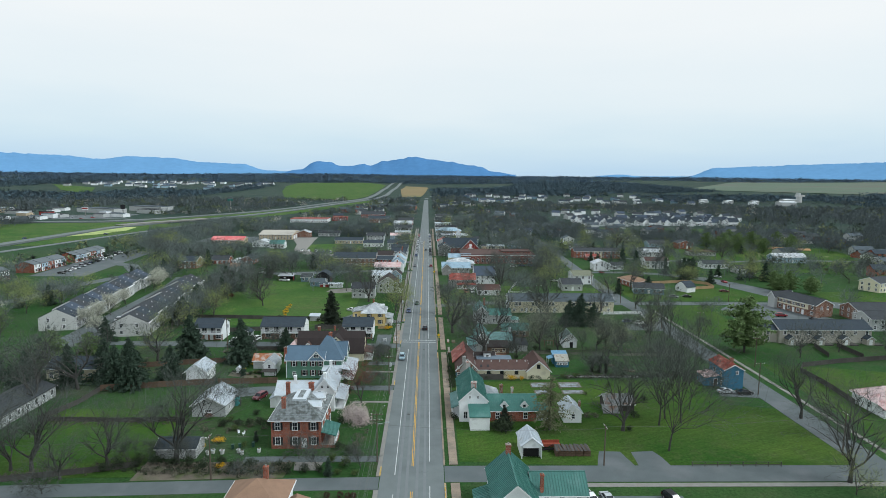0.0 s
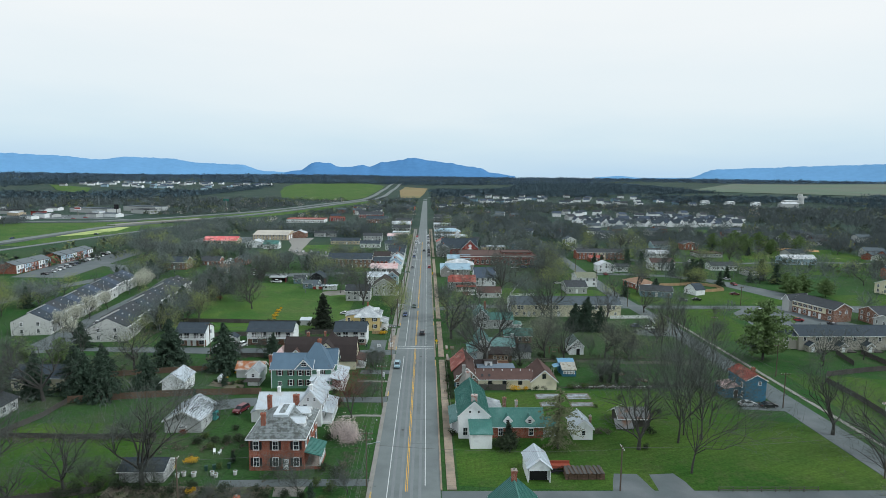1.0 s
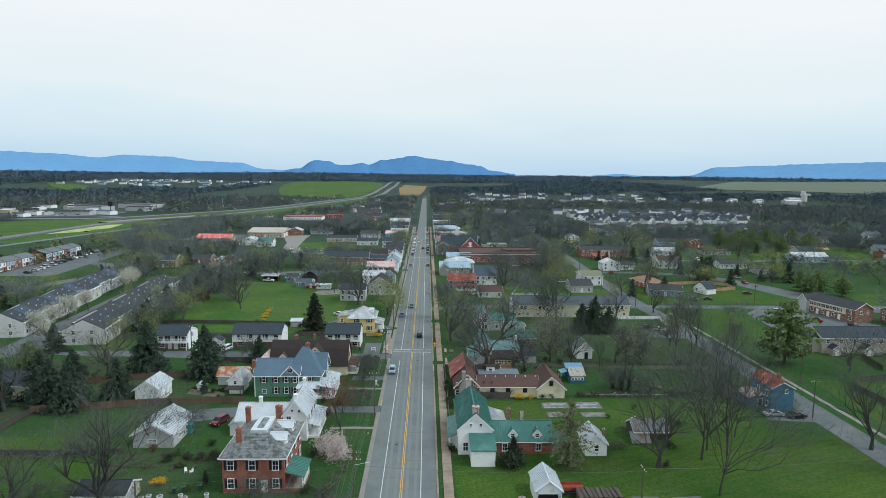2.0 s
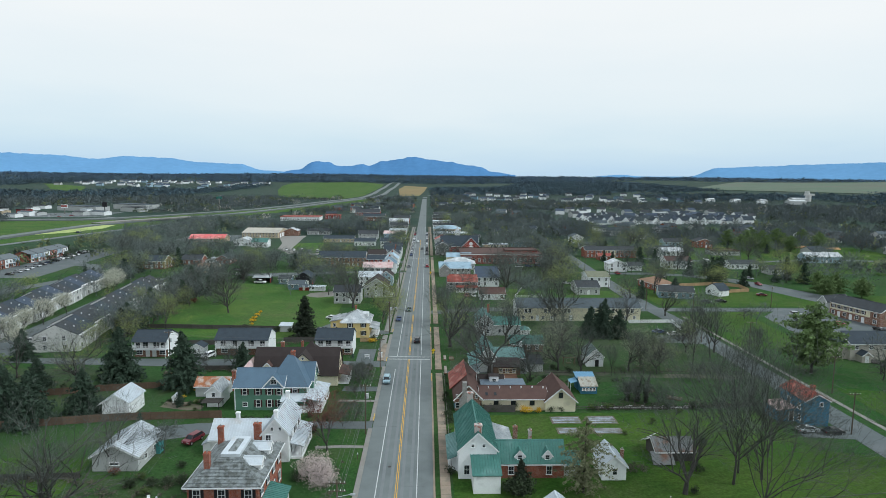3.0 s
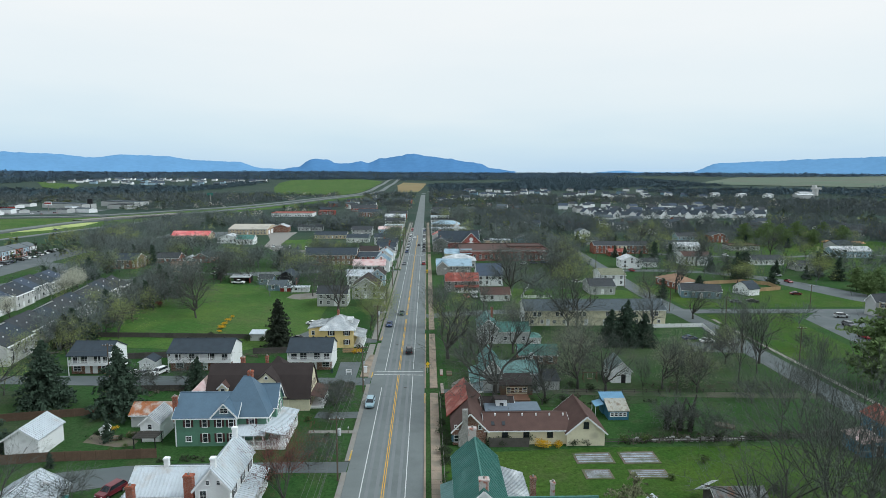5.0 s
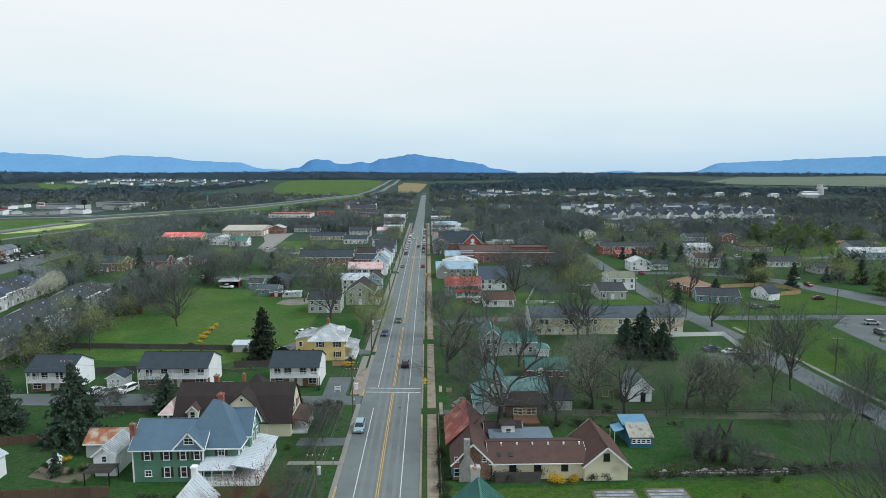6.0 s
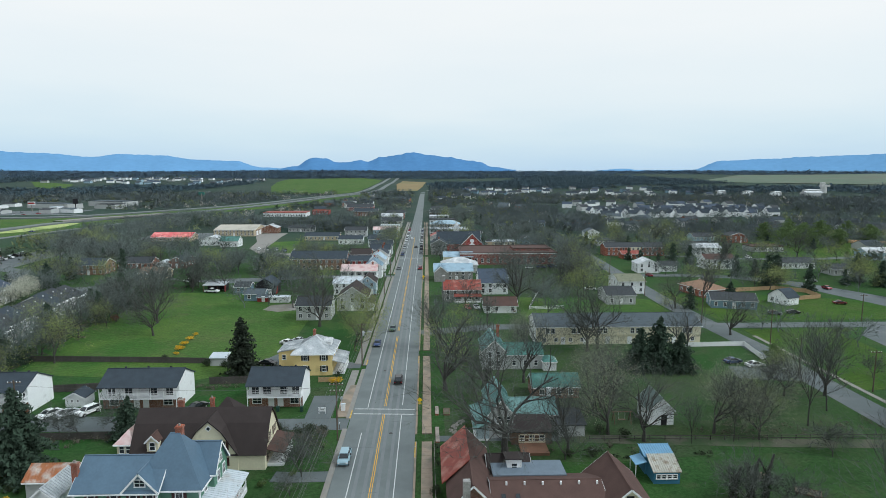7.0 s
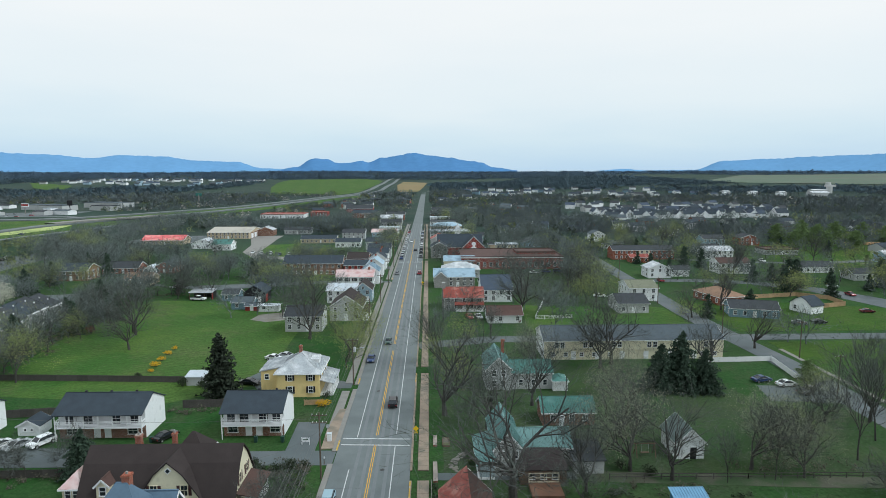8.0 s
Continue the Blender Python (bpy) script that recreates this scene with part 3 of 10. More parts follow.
def porch(root, x0, x1, y0, y1, deck, eave, high, side, roof, posts=4, rail=True, seams=0.5, floor=None, trim=None):
    """A lean-to porch; its roof rises towards the house; side is the open side."""
    trim = trim or TRIM
    part("porch_floor", Shape().box(x0, y0, 0, x1, y1, deck), floor or TRIM, root)
    r = Shape()
    q = roof_faces("shed", {"E": "W", "W": "E", "S": "N", "N": "S"}[side], x0, x1, y0, y1, eave, high - eave, 0.3)[0]
    p = [Vector(a) for a in q]
    r.slab(p, 0.14)
    if seams:
        n = max(2, int((p[1] - p[0]).length / seams))
        for i in range(n + 1):
            r.beam(p[0].lerp(p[1], i / n) + Vector((0, 0, 0.03)), p[3].lerp(p[2], i / n) + Vector((0, 0, 0.03)), 0.05, 0.06)
    part("porch_roof", r, roof, root)
    for i in range(posts):
        k = i / (posts - 1) if posts > 1 else 0.5
        px, py = {"E": (x1 - 0.15, y0 + 0.15 + (y1 - y0 - 0.3) * k), "W": (x0 + 0.15, y0 + 0.15 + (y1 - y0 - 0.3) * k), "S": (x0 + 0.15 + (x1 - x0 - 0.3) * k, y0 + 0.15), "N": (x0 + 0.15 + (x1 - x0 - 0.3) * k, y1 - 0.15)}[side]
        part("porch_post", Shape().box(px - 0.08, py - 0.08, deck, px + 0.08, py + 0.08, eave - 0.1), trim, root)
    if rail:
        s = Shape()
        a, b = {"E": ((x1 - 0.1, y0), (x1 - 0.1, y1)), "W": ((x0 + 0.1, y0), (x0 + 0.1, y1)), "S": ((x0, y0 + 0.1), (x1, y0 + 0.1)), "N": ((x0, y1 - 0.1), (x1, y1 - 0.1))}[side]
        for z in (0.15, 0.9):
            s.beam((*a, deck + z), (*b, deck + z), 0.07, 0.07)
        n = int((Vector(b) - Vector(a)).length / 0.22)
        for i in range(n):
            c = Vector(a).lerp(Vector(b), (i + 0.5) / n)
            s.box(c.x - 0.025, c.y - 0.025, deck + 0.15, c.x + 0.025, c.y + 0.025, deck + 0.9)
        part("railing", s, trim, root)


# ---------------------------------------------------------------- ground, streets
def smooth(a, b, x):
    k = min(1.0, max(0.0, (x - a) / (b - a)))
    return k * k * (3 - 2 * k)


def ground_z(x, y):
    r = math.hypot(x, y)
    return 38.0 * smooth(1300, 4600, r) + 9.0 * smooth(700, 1600, r) * noise.noise((x / 700, y / 700, 0.3))


def sheet(name, xs, ys, zoff, material, label, category):
    s = Shape()
    nx, ny = len(xs), len(ys)
    s.v = [(x, y, ground_z(x, y) + zoff) for y in ys for x in xs]
    s.f = [(j * nx + i, j * nx + i + 1, (j + 1) * nx + i + 1, (j + 1) * nx + i) for j in range(ny - 1) for i in range(nx - 1)]
    return tagged(part(name, s, material), label, category, kind="structure")


def spaced(lim, first, n):
    """Symmetric coordinates that widen towards the edge."""
    out = [first * ((lim / first) ** (i / (n - 1))) for i in range(n)]
    return [-v for v in reversed(out)] + [0.0] + out


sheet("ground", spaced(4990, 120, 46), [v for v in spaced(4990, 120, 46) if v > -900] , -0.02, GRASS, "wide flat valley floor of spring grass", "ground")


def patch(name, pts, material, label, category, z=0.02, kind="structure"):
    """A flat patch laid on the ground by its outline."""
    s = Shape()
    n = len(pts)
    s.add([(x, y, ground_z(x, y) + z) for x, y in pts] + [(x, y, ground_z(x, y) - 0.3) for x, y in pts], [tuple(range(n))] + [(i, n + i, n + (i + 1) % n, (i + 1) % n) for i in range(n)])
    return tagged(part(name, s, material), label, category, kind=kind)


def far_patch(name, pts, material, label, category, z=0.6):
    """A large field that follows the swell of the valley floor."""
    bm = bmesh.new()
    bm.faces.new([bm.verts.new((x, y, 0)) for x, y in pts])
    bmesh.ops.triangulate(bm, faces=bm.faces[:])
    for _ in range(4):
        bmesh.ops.subdivide_edges(bm, edges=[e for e in bm.edges if e.calc_length() > 60], cuts=1)
        bmesh.ops.triangulate(bm, faces=[f for f in bm.faces if len(f.verts) > 3])
    for v in bm.verts:
        v.co.z = ground_z(v.co.x, v.co.y) + z
    bmesh.ops.recalc_face_normals(bm, faces=bm.faces[:])
    me = bpy.data.meshes.new(name)
    bm.to_mesh(me)
    bm.free()
    me.materials.append(material)
    return tagged(part(name, me, material), label, category, kind="structure")


def ribbon(name, pts, width, material, label, category, z=0.03, base=-0.2):
    """A strip along a line; pts are (x, y), width one number or one a point."""
    s = Shape()
    ws = width if isinstance(width, (list, tuple)) else [width] * len(pts)
    for i, (x, y) in enumerate(pts):
        a, b = Vector(pts[max(0, i - 1)]), Vector(pts[min(len(pts) - 1, i + 1)])
        d = (b - a).normalized()
        nx, ny = d.y * ws[i] / 2, -d.x * ws[i] / 2
        g = ground_z(x, y)
        s.v += [(x - nx, y - ny, g + z), (x + nx, y + ny, g + z), (x + nx, y + ny, g + base), (x - nx, y - ny, g + base)]
    for i in range(len(pts) - 1):
        k = i * 4
        s.f += [(k, k + 1, k + 5, k + 4), (k + 1, k + 2, k + 6, k + 5), (k + 3, k, k + 4, k + 7)]
    return tagged(part(name, s, material), label, category, kind="structure") if category else part(name, s, material)


def finer(pts, step=24.0):
    """The same line with points close enough to follow the swell of the valley."""
    out = [pts[0]]
    for (x0, y0), (x1, y1) in zip(pts, pts[1:]):
        n = max(1, int(math.hypot(x1 - x0, y1 - y0) / step))
        out += [(x0 + (x1 - x0) * i / n, y0 + (y1 - y0) * i / n) for i in range(1, n + 1)]
    return out


def line(x0, y0, x1, y1, step=60):
    n = max(1, int(math.hypot(x1 - x0, y1 - y0) / step))
    return [(x0 + (x1 - x0) * i / n, y0 + (y1 - y0) * i / n) for i in range(n + 1)]


RW = 6.45                                         # half the main street, kerb to kerb
ribbon("main_street", line(0, -60, 0, 1440) + [(6, 1520), (26, 1620), (70, 1740)], [2 * RW] * 11 + [9.0] * (len(line(0, -60, 0, 1440)) - 8), ASPH, "straight worn grey asphalt main street", "road", 0.03)
# paint on the main street
for nm, xx, w, spans, m, lb in (("centre_line", -0.16, 0.13, ((-60, 94), (104, 196.0), (199.8, 252), (258, 520)), LINEY, "double yellow centre line"), ("centre_line", 0.16, 0.13, ((-60, 94), (104, 196.0), (199.8, 252), (258, 520)), LINEY, "double yellow centre line"),
                            ("edge_line", 3.55, 0.15, ((-60, 96), (106, 195.2), (200.4, 640)), LINEW, "solid white edge line"), ("edge_line", -3.55, 0.15, ((-60, 93), (100.5, 187.2), (199.0, 560)), LINEW, "solid white edge line")):
    for a, b in spans:
        tagged(part(nm, Shape().box(xx - w / 2, a, 0.0, xx + w / 2, b, 0.036), m), lb, "road marking", "street paint", "structure")
for yy in (196.0, 198.5):
    tagged(part("crosswalk_line", Shape().prism([(-6.1, yy), (6.1, yy - 0.6), (6.1, yy - 0.3), (-6.1, yy + 0.3)], 0.0, 0.036, "z"), LINEW), "white line of a crosswalk over the street", "road marking", "street paint", "structure")
for yy in (408.0, 411.0):
    tagged(part("crosswalk_line", Shape().box(-6.1, yy, 0.0, 6.1, yy + 0.4, 0.036), LINEW), "white line of a crosswalk over the street", "road marking", "street paint", "structure")
for xx in (-2.55, -1.0, 1.0, 2.55):               # wheel paths, paler than the rest
    tagged(part("wheel_path", Shape().box(xx - 0.28, -60, 0.0, xx + 0.28, 640, 0.033), TRACKM), "paler wheel-worn strip in the asphalt", "road", "wheel paths", "structure")

# kerbs, verges and pavements, broken at the side streets
LEFT_GAPS = ((94.4, 99.8), (147.6, 151.6), (189, 193.6), (223, 226), (352, 358))
RIGHT_GAPS = ((97.0, 104.4), (183.2, 186.5), (233, 238), (414, 422))


def spans(gaps, a, b):
    out, y = [], a
    for g0, g1 in gaps:
        out.append((y, g0)); y = g1
    return out + [(y, b)]


for a, b in spans(RIGHT_GAPS, 20, 640):
    tagged(part("kerb", Shape().box(RW, a, 0, RW + 0.35, b, 0.16), CONCO), "worn ochre concrete kerb", "kerb", "street kerbs", "structure")
    walkway = tagged(part("pavement", Shape().box(7.7, a, 0, 9.5, b, 0.15), CONCO), "ochre-grey concrete pavement", "pavement", "pavements", "structure")
    s = Shape()
    for i in range(int((b - a) / 1.5)):
        s.box(7.71, a + 1.5 * i, 0.1, 9.49, a + 1.5 * i + 0.045, 0.154)
    tagged(part("joint", s, DIRT, walkway), kind="stuff")
    tagged(part("kerb_paint", Shape().box(RW - 0.004, b - 6, 0.02, RW + 0.2, b - 0.1, 0.166), KERBY), "faded yellow paint on the kerb", "kerb paint", "street kerbs", "structure")
for a, b in spans(LEFT_GAPS, 20, 640):
    tagged(part("kerb", Shape().box(-RW - 0.9, a, 0, -RW, b, 0.16), CONC), "worn concrete kerb", "kerb", "street kerbs", "structure")
    tagged(part("kerb_paint", Shape().box(-RW - 0.25, a + 0.1, 0.02, -RW + 0.004, a + 4, 0.166), KERBY), "faded yellow paint on the kerb", "kerb paint", "street kerbs", "structure")
for a, b in ((200, 222), (227, 351), (359, 640)):
    tagged(part("pavement", Shape().box(-9.6, a, 0, -7.9, b, 0.15), CONC), "grey concrete pavement", "pavement", "pavements", "structure")
patch("pavement_apron", [(-9.4, 194.5), (-7.3, 194.5), (-7.3, 212), (-8.6, 212), (-9.6, 203)], CONCO, "ochre concrete corner of the pavement", "pavement", 0.155)

# side streets and drives
ribbon("side_street", line(6.6, 100.8, 112, 100.2), 6.6, ASPHD, "grey asphalt side street", "road", 0.025)
ribbon("side_street", [(-6.6, 97.2), (-20, 97.0), (-45, 96.0), (-150, 92)], 4.8, ASPHD, "narrow grey side street", "road", 0.025)
ribbon("back_street", line(98.6, -40, 98.8, 130) + [(99.0, 160), (99.8, 240), (98.5, 262), (97.6, 290)] + line(97.6, 300, 106, 560), 7.2, ASPHD, "grey back street", "road", 0.024)
ribbon("cross_street", line(28, 262, 330, 262), 6.0, ASPHD, "grey asphalt cross street", "road", 0.022)
ribbon("cross_street", [(6.6, 256), (28, 262)], 6.0, ASPHD, "grey asphalt cross street", "road", 0.021)
ribbon("curving_street", [(104, 352), (128, 352), (150, 346), (168, 330), (177, 306), (184, 284), (193, 266), (206, 250)], [6, 7, 8, 11, 15, 17, 16, 14], ASPHD, "grey curving residential street", "road", 0.023)
patch("car_park", [(134, 216), (160, 212), (182, 226), (166, 262), (150, 262), (138, 250)], ASPHD, "grey parking yard of the apartments", "car park", 0.02)
patch("lawn", [(106, 206), (130, 208), (133, 252), (146, 258), (106, 257)], LAWN, "rough green lawn with bare young trees", "lawn", 0.012)
ribbon("park_road", [(140, 420), (170, 405), (215, 398), (262, 410), (330, 402)], 6.0, ASPHD, "grey park road", "road", 0.022)
ribbon("driveway", [(-7.4, 107.4), (-20, 107.4), (-36, 107.2)], 2.6, ASPHD, "narrow asphalt drive in front of the brick house", "drive", 0.024)
patch("bare_patch", [(-24.5, 102.5), (-19.5, 102.5), (-19, 106), (-25, 106)], GRAVEL, "bare gravel patch", "drive", 0.022)
patch("leaf_litter", [(-56, 98.6), (-26, 99.6), (-25, 106), (-56, 106.5)], DIRT, "brown leaf litter under bare trees", "ground", 0.015)
ribbon("alley", [(-6.6, 149.6), (-20, 149.8), (-34, 149.4), (-44, 147.6), (-58, 144)], [3.8, 3.6, 4.0, 6.5, 8.0], ASPHD, "narrow asphalt drive between the gardens", "road", 0.026)
ribbon("driveway", [(-6.6, 191.4), (-22, 191.6), (-40, 192.4), (-66, 193), (-120, 195)], [5.2, 5, 6.5, 7.0, 4.0], ASPHD, "grey asphalt drive past the duplexes", "road", 0.024)
patch("driveway", [(-15.5, 194), (-10.4, 194), (-10.4, 206), (-15.8, 206)], ASPHD, "dark asphalt parking pad", "drive", 0.03)
patch("driveway", [(-29, 224), (-7.9, 224), (-7.9, 227), (-29, 240), (-33, 232)], ASPHD, "grey asphalt yard behind the yellow house", "drive", 0.022)
ribbon("garden_path", [(-7.3, 139.2), (-12, 139.4), (-17, 139)], 1.1, CONC, "concrete garden path", "path", 0.03)
ribbon("garden_path", [(-7.3, 163.5), (-16, 163.7)], 1.2, CONC, "concrete garden path", "path", 0.03)
ribbon("driveway", [(-7.3, 171.6), (-13, 171.5), (-16, 171.8)], 3.2, ASPHD, "short asphalt drive", "drive", 0.03)
ribbon("gravel_lane", line(10.2, 184.6, 33, 184.2), 2.2, ASPHD, "narrow asphalt lane", "road", 0.026)
ribbon("gravel_lane", [(33, 184.2), (70, 181.3), (97, 180)], 3.4, LANE, "grassy earth lane through the meadow", "road", 0.024)
patch("driveway", [(39, 103.8), (47, 103.8), (46.4, 107), (45.8, 110.2), (41.2, 110.4), (40, 107)], ASPHD, "worn grey asphalt pull-off beside the side street", "drive", 0.022)
patch("driveway", [(47.8, 103.8), (54.6, 103.8), (54.2, 107.4), (53.2, 110.4), (48.2, 110)], ASPHD, "worn grey asphalt pull-off beside the side street", "drive", 0.022)
patch("driveway", [(28, 84), (52, 84), (52, 92), (28, 92)], ASPHD, "grey asphalt parking pad", "drive", 0.022)
patch("pavement_strip", [(28, 95.4), (110, 95.0), (110, 96.4), (28, 96.8)], CONC, "pale concrete pavement", "pavement", 0.06)
ribbon("pavement_strip", line(105.6, 100, 105.6, 250), 1.2, CONC, "pale concrete pavement", "pavement", 0.06)
patch("driveway", [(85, 143), (97, 141.5), (97, 147.5), (86, 147.5)], ASPHD, "grey parking pad beside the blue house", "drive", 0.022)
patch("driveway", [(82, 214), (97, 212), (97, 222), (84, 223)], ASPHD, "grey parking pad behind the fence", "drive", 0.022)
patch("gravel_patch", [(-48, 294), (-36, 299), (-30, 296), (-31, 289), (-43, 284), (-49, 287)], GRAVEL, "pale gravel patch", "drive", 0.022)
patch("driveway", [(-100, 345), (-60, 352), (-40, 356), (-7, 355), (-7, 352), (-40, 350), (-80, 336), (-118, 352), (-120, 362)], ASPHD, "grey asphalt drive", "drive", 0.021)
patch("car_park", [(-58, 388), (-8, 388), (-8, 396), (-58, 398)], ASPHD, "grey car park", "car park", 0.02)
ribbon("fire_station_drive", [(-20, 420), (-60, 424), (-86, 432), (-98, 455), (-102, 490), (-108, 520), (-112, 545)], [8, 9, 10, 10, 12, 18, 24], CONC, "pale concrete drive of the long tan building", "drive", 0.022)
patch("car_park", [(-150, 500), (-200, 505), (-200, 545), (-150, 550)], ASPHD, "grey car park", "car park", 0.02)
ribbon("townhouse_street", [(-124, 190), (-127, 240), (-131, 300), (-136, 330)], 13.0, ASPHD, "grey parking street between the townhouses", "road", 0.02)
ribbon("loop_road", [(-190, 260), (-186, 300), (-170, 340), (-190, 372), (-215, 385), (-222, 420), (-225, 450)], 9.0, ASPHD, "grey loop road of the townhouses", "road", 0.021)
patch("car_park", [(-228, 330), (-196, 330), (-205, 440), (-236, 440)], ASPHD, "grey car park of the townhouses", "car park", 0.02)

# rough ground under trees
patch("rough_ground", [(12, 176), (40, 175), (58, 177), (60, 184), (56, 236), (30, 240), (12, 236)], SCRUB, "rough grass and leaf litter under bare trees", "ground", 0.008)
patch("rough_ground", [(60, 184), (96, 182.5), (96, 208), (80, 211), (74, 232), (58, 236)], SCRUB, "rough grass and leaf litter under bare trees", "ground", 0.008)
patch("rough_ground", [(-110, 136), (-68, 152.5), (-68, 168), (-76, 186), (-118, 188)], SCRUB, "rough ground under dark conifers", "ground", 0.008)
patch("rough_ground", [(-118, 205), (-97, 205), (-93, 232), (-108, 270), (-110, 330), (-130, 335), (-126, 300), (-120, 260)], SCRUB, "rough ground between townhouses and meadow", "ground", 0.008)
patch("rough_ground", [(42, 300), (94, 296), (94, 380), (60, 384), (42, 340)], SCRUB, "leaf-strewn ground under bare trees", "ground", 0.009)
patch("rough_ground", [(-190, 362), (-122, 364), (-118, 420), (-200, 430)], SCRUB, "leaf-strewn ground under bare trees", "ground", 0.009)
patch("rough_ground", [(-56, 110), (-36, 110), (-36, 127), (-56, 127)], SCRUB, "rough garden grass and leaf litter", "ground", 0.008)
patch("garden_soil", [(-57, 160), (-50, 158), (-47, 158.5), (-47, 160.5), (-52, 163), (-57, 164)], DIRT, "bare garden soil with stones", "ground", 0.014)

# lawns and fields that are greener than the rest
patch("meadow", [(-90, 222), (-46, 216), (-28, 228), (-30, 262), (-30, 290), (-48, 302), (-62, 314), (-94, 318), (-98, 270)], FIELD, "mown bright green meadow", "lawn", 0.012)
patch("lawn", [(10, 106), (30, 104.4), (95, 103.6), (95, 134), (84, 137), (82, 156), (40, 156), (10, 154)], LAWN, "mown bright green lawn", "lawn", 0.012)
patch("lawn", [(-56, 100), (-90, 100), (-90, 135), (-58, 135)], LAWN, "mown green garden lawn", "lawn", 0.012)
patch("lawn", [(108, 100), (160, 100), (160, 160), (112, 172)], LAWN, "mown bright green lawn", "lawn", 0.012)
patch("lawn", [(40, 268), (93, 268), (93, 300), (80, 306), (60, 303), (43, 306)], FIELD, "mown green lawn", "lawn", 0.012)
patch("lawn", [(104, 268), (200, 268), (190, 290), (150, 305), (104, 312)], LAWN, "mown green lawn", "lawn", 0.012)
patch("lawn", [(-92, 430), (-70, 431), (-40, 430), (-24, 445), (-30, 478), (-80, 494), (-99, 488), (-100, 450)], FIELD, "mown bright green lawn", "lawn", 0.012)
patch("lawn", [(200, 210), (330, 210), (330, 300), (205, 290)], LAWN, "bright green lawn", "lawn", 0.012)
patch("lawn", [(150, 380), (330, 330), (340, 480), (160, 480)], LAWN, "bright green park lawn", "lawn", 0.012)
# ---------------------------------------------------------------- houses beside the street, near end
# red brick house with slate hip roof
h = thing("brick_house", "two-storey red brick house with weathered grey slate hip roof", "house", -26.05, 119.3)
block(h, -5.45, 5.45, -7.1, 7.1, 6.9, "hip", "y", 3.3, BRICK, SLATEROOF, 0.5)
for i in range(11):
    part("slate_course", Shape().box(-5.9 + i * 0.5, -7.62 + i * 0.5, 6.9 + i * 0.303, 5.9 - i * 0.5, -7.56 + i * 0.5, 6.96 + i * 0.303).box(5.86 - i * 0.5, -7.6 + i * 0.5, 6.9 + i * 0.303, 5.92 - i * 0.5, 7.6 - i * 0.5, 6.96 + i * 0.303), SLATEROOF, h)
part("roof_deck", Shape().box(-1.5, -3.2, 9.5, 1.5, 3.2, 10.0), METALW, h, "flat white metal roof deck")
windows(h, "S", -7.1, (-4.0, -0.2, 3.9), (1.0, 4.4), 1.0, 1.7, None, BLACKT)
windows(h, "E", 5.45, (-5.4, -1.8, 1.8, 5.4), (4.4,), 1.0, 1.7, None, BLACKT)
windows(h, "E", 5.45, (1.8, 5.4), (1.0,), 1.0, 1.7, None, BLACKT)
door(h, "S", -7.1, 1.8, 0.2, 0.95, 2.1)
for yy in (-2.6, 2.6):
    block(h, 2.2, 4.9, yy - 1.0, yy + 1.0, 8.5, "gable", "x", 0.8, TRIM, METALW, 0.2, 0, 7.4, 0.1, TRIM, "dormer_wall", "dormer_roof")
    window(h, "E", 4.9, yy, 7.55, 0.7, 0.85)
chimney(h, -3.1, -4.6, 7.2, 11.0, 0.9, 0.7)
chimney(h, -4.6, 6.0, 7.2, 10.6, 0.9, 0.7)
porch(h, 5.45, 8.6, -6.6, -0.6, 0.6, 2.9, 3.9, "E", TEAL, 4, floor=BRICK)
block(h, -5.2, 3.0, 7.1, 11.3, 3.4, "shed", "S", 0.8, BRICK, METALW, 0.25, 0.5, wall_name="rear_wing", roof_name="wing_roof", trim=False)
windows(h, "E", 3.0, (9.2,), (1.0,), 0.9, 1.3)

# white farmhouse with bright metal roofs
h = thing("white_farmhouse", "white sided farmhouse with shiny white metal roofs and a long porch", "house", -23.3, 138.5)
block(h, -2.45, 2.45, -5.5, 5.5, 5.7, "gable", "y", 2.9, WHITE, METALW, 0.35, 0.55)
block(h, -12.9, -2.45, -3.6, 3.4, 3.7, "gable", "x", 2.5, WHITE, METALW, 0.35, 0.55, wall_name="wing_wall", roof_name="wing_roof")
block(h, -14.6, -12.9, -3.0, 2.0, 2.3, "shed", "E", 0.8, WHITE, METALW, 0.2, 0.5, wall_name="lean_to", roof_name="lean_to_roof")
windows(h, "S", -5.5, (-1.3,), (1.1, 3.9), 0.85, 1.5)
windows(h, "S", -5.5, (-0.6, 0.9), (6.3,), 0.45, 0.6)
windows(h, "E", 2.45, (-3.6, 0.2, 3.8), (3.7,), 0.85, 1.4, None, BLACKT)
windows(h, "E", 2.45, (-3.6, 3.8), (1.0,), 0.85, 1.5)
windows(h, "S", -3.6, (-10.6, -7.6, -4.4), (1.1,), 0.85, 1.4)
door(h, "E", 2.45, 0.2, 0.4, material=DARKGREEN)
porch(h, 2.45, 4.7, -4.2, 5.6, 0.45, 2.7, 3.5, "E", METALW, 6)
chimney(h, -3.4, -5.0, 0, 7.6, 1.3, 0.8)
chimney(h, 0, -4.6, 7.0, 10.0, 0.7, 0.6, TRIM, False)
chimney(h, 0, 4.9, 7.0, 10.2, 0.7, 0.6, TRIM, False)
chimney(h, -8.6, 0, 5.0, 7.7, 0.7, 0.6, TRIM, False)

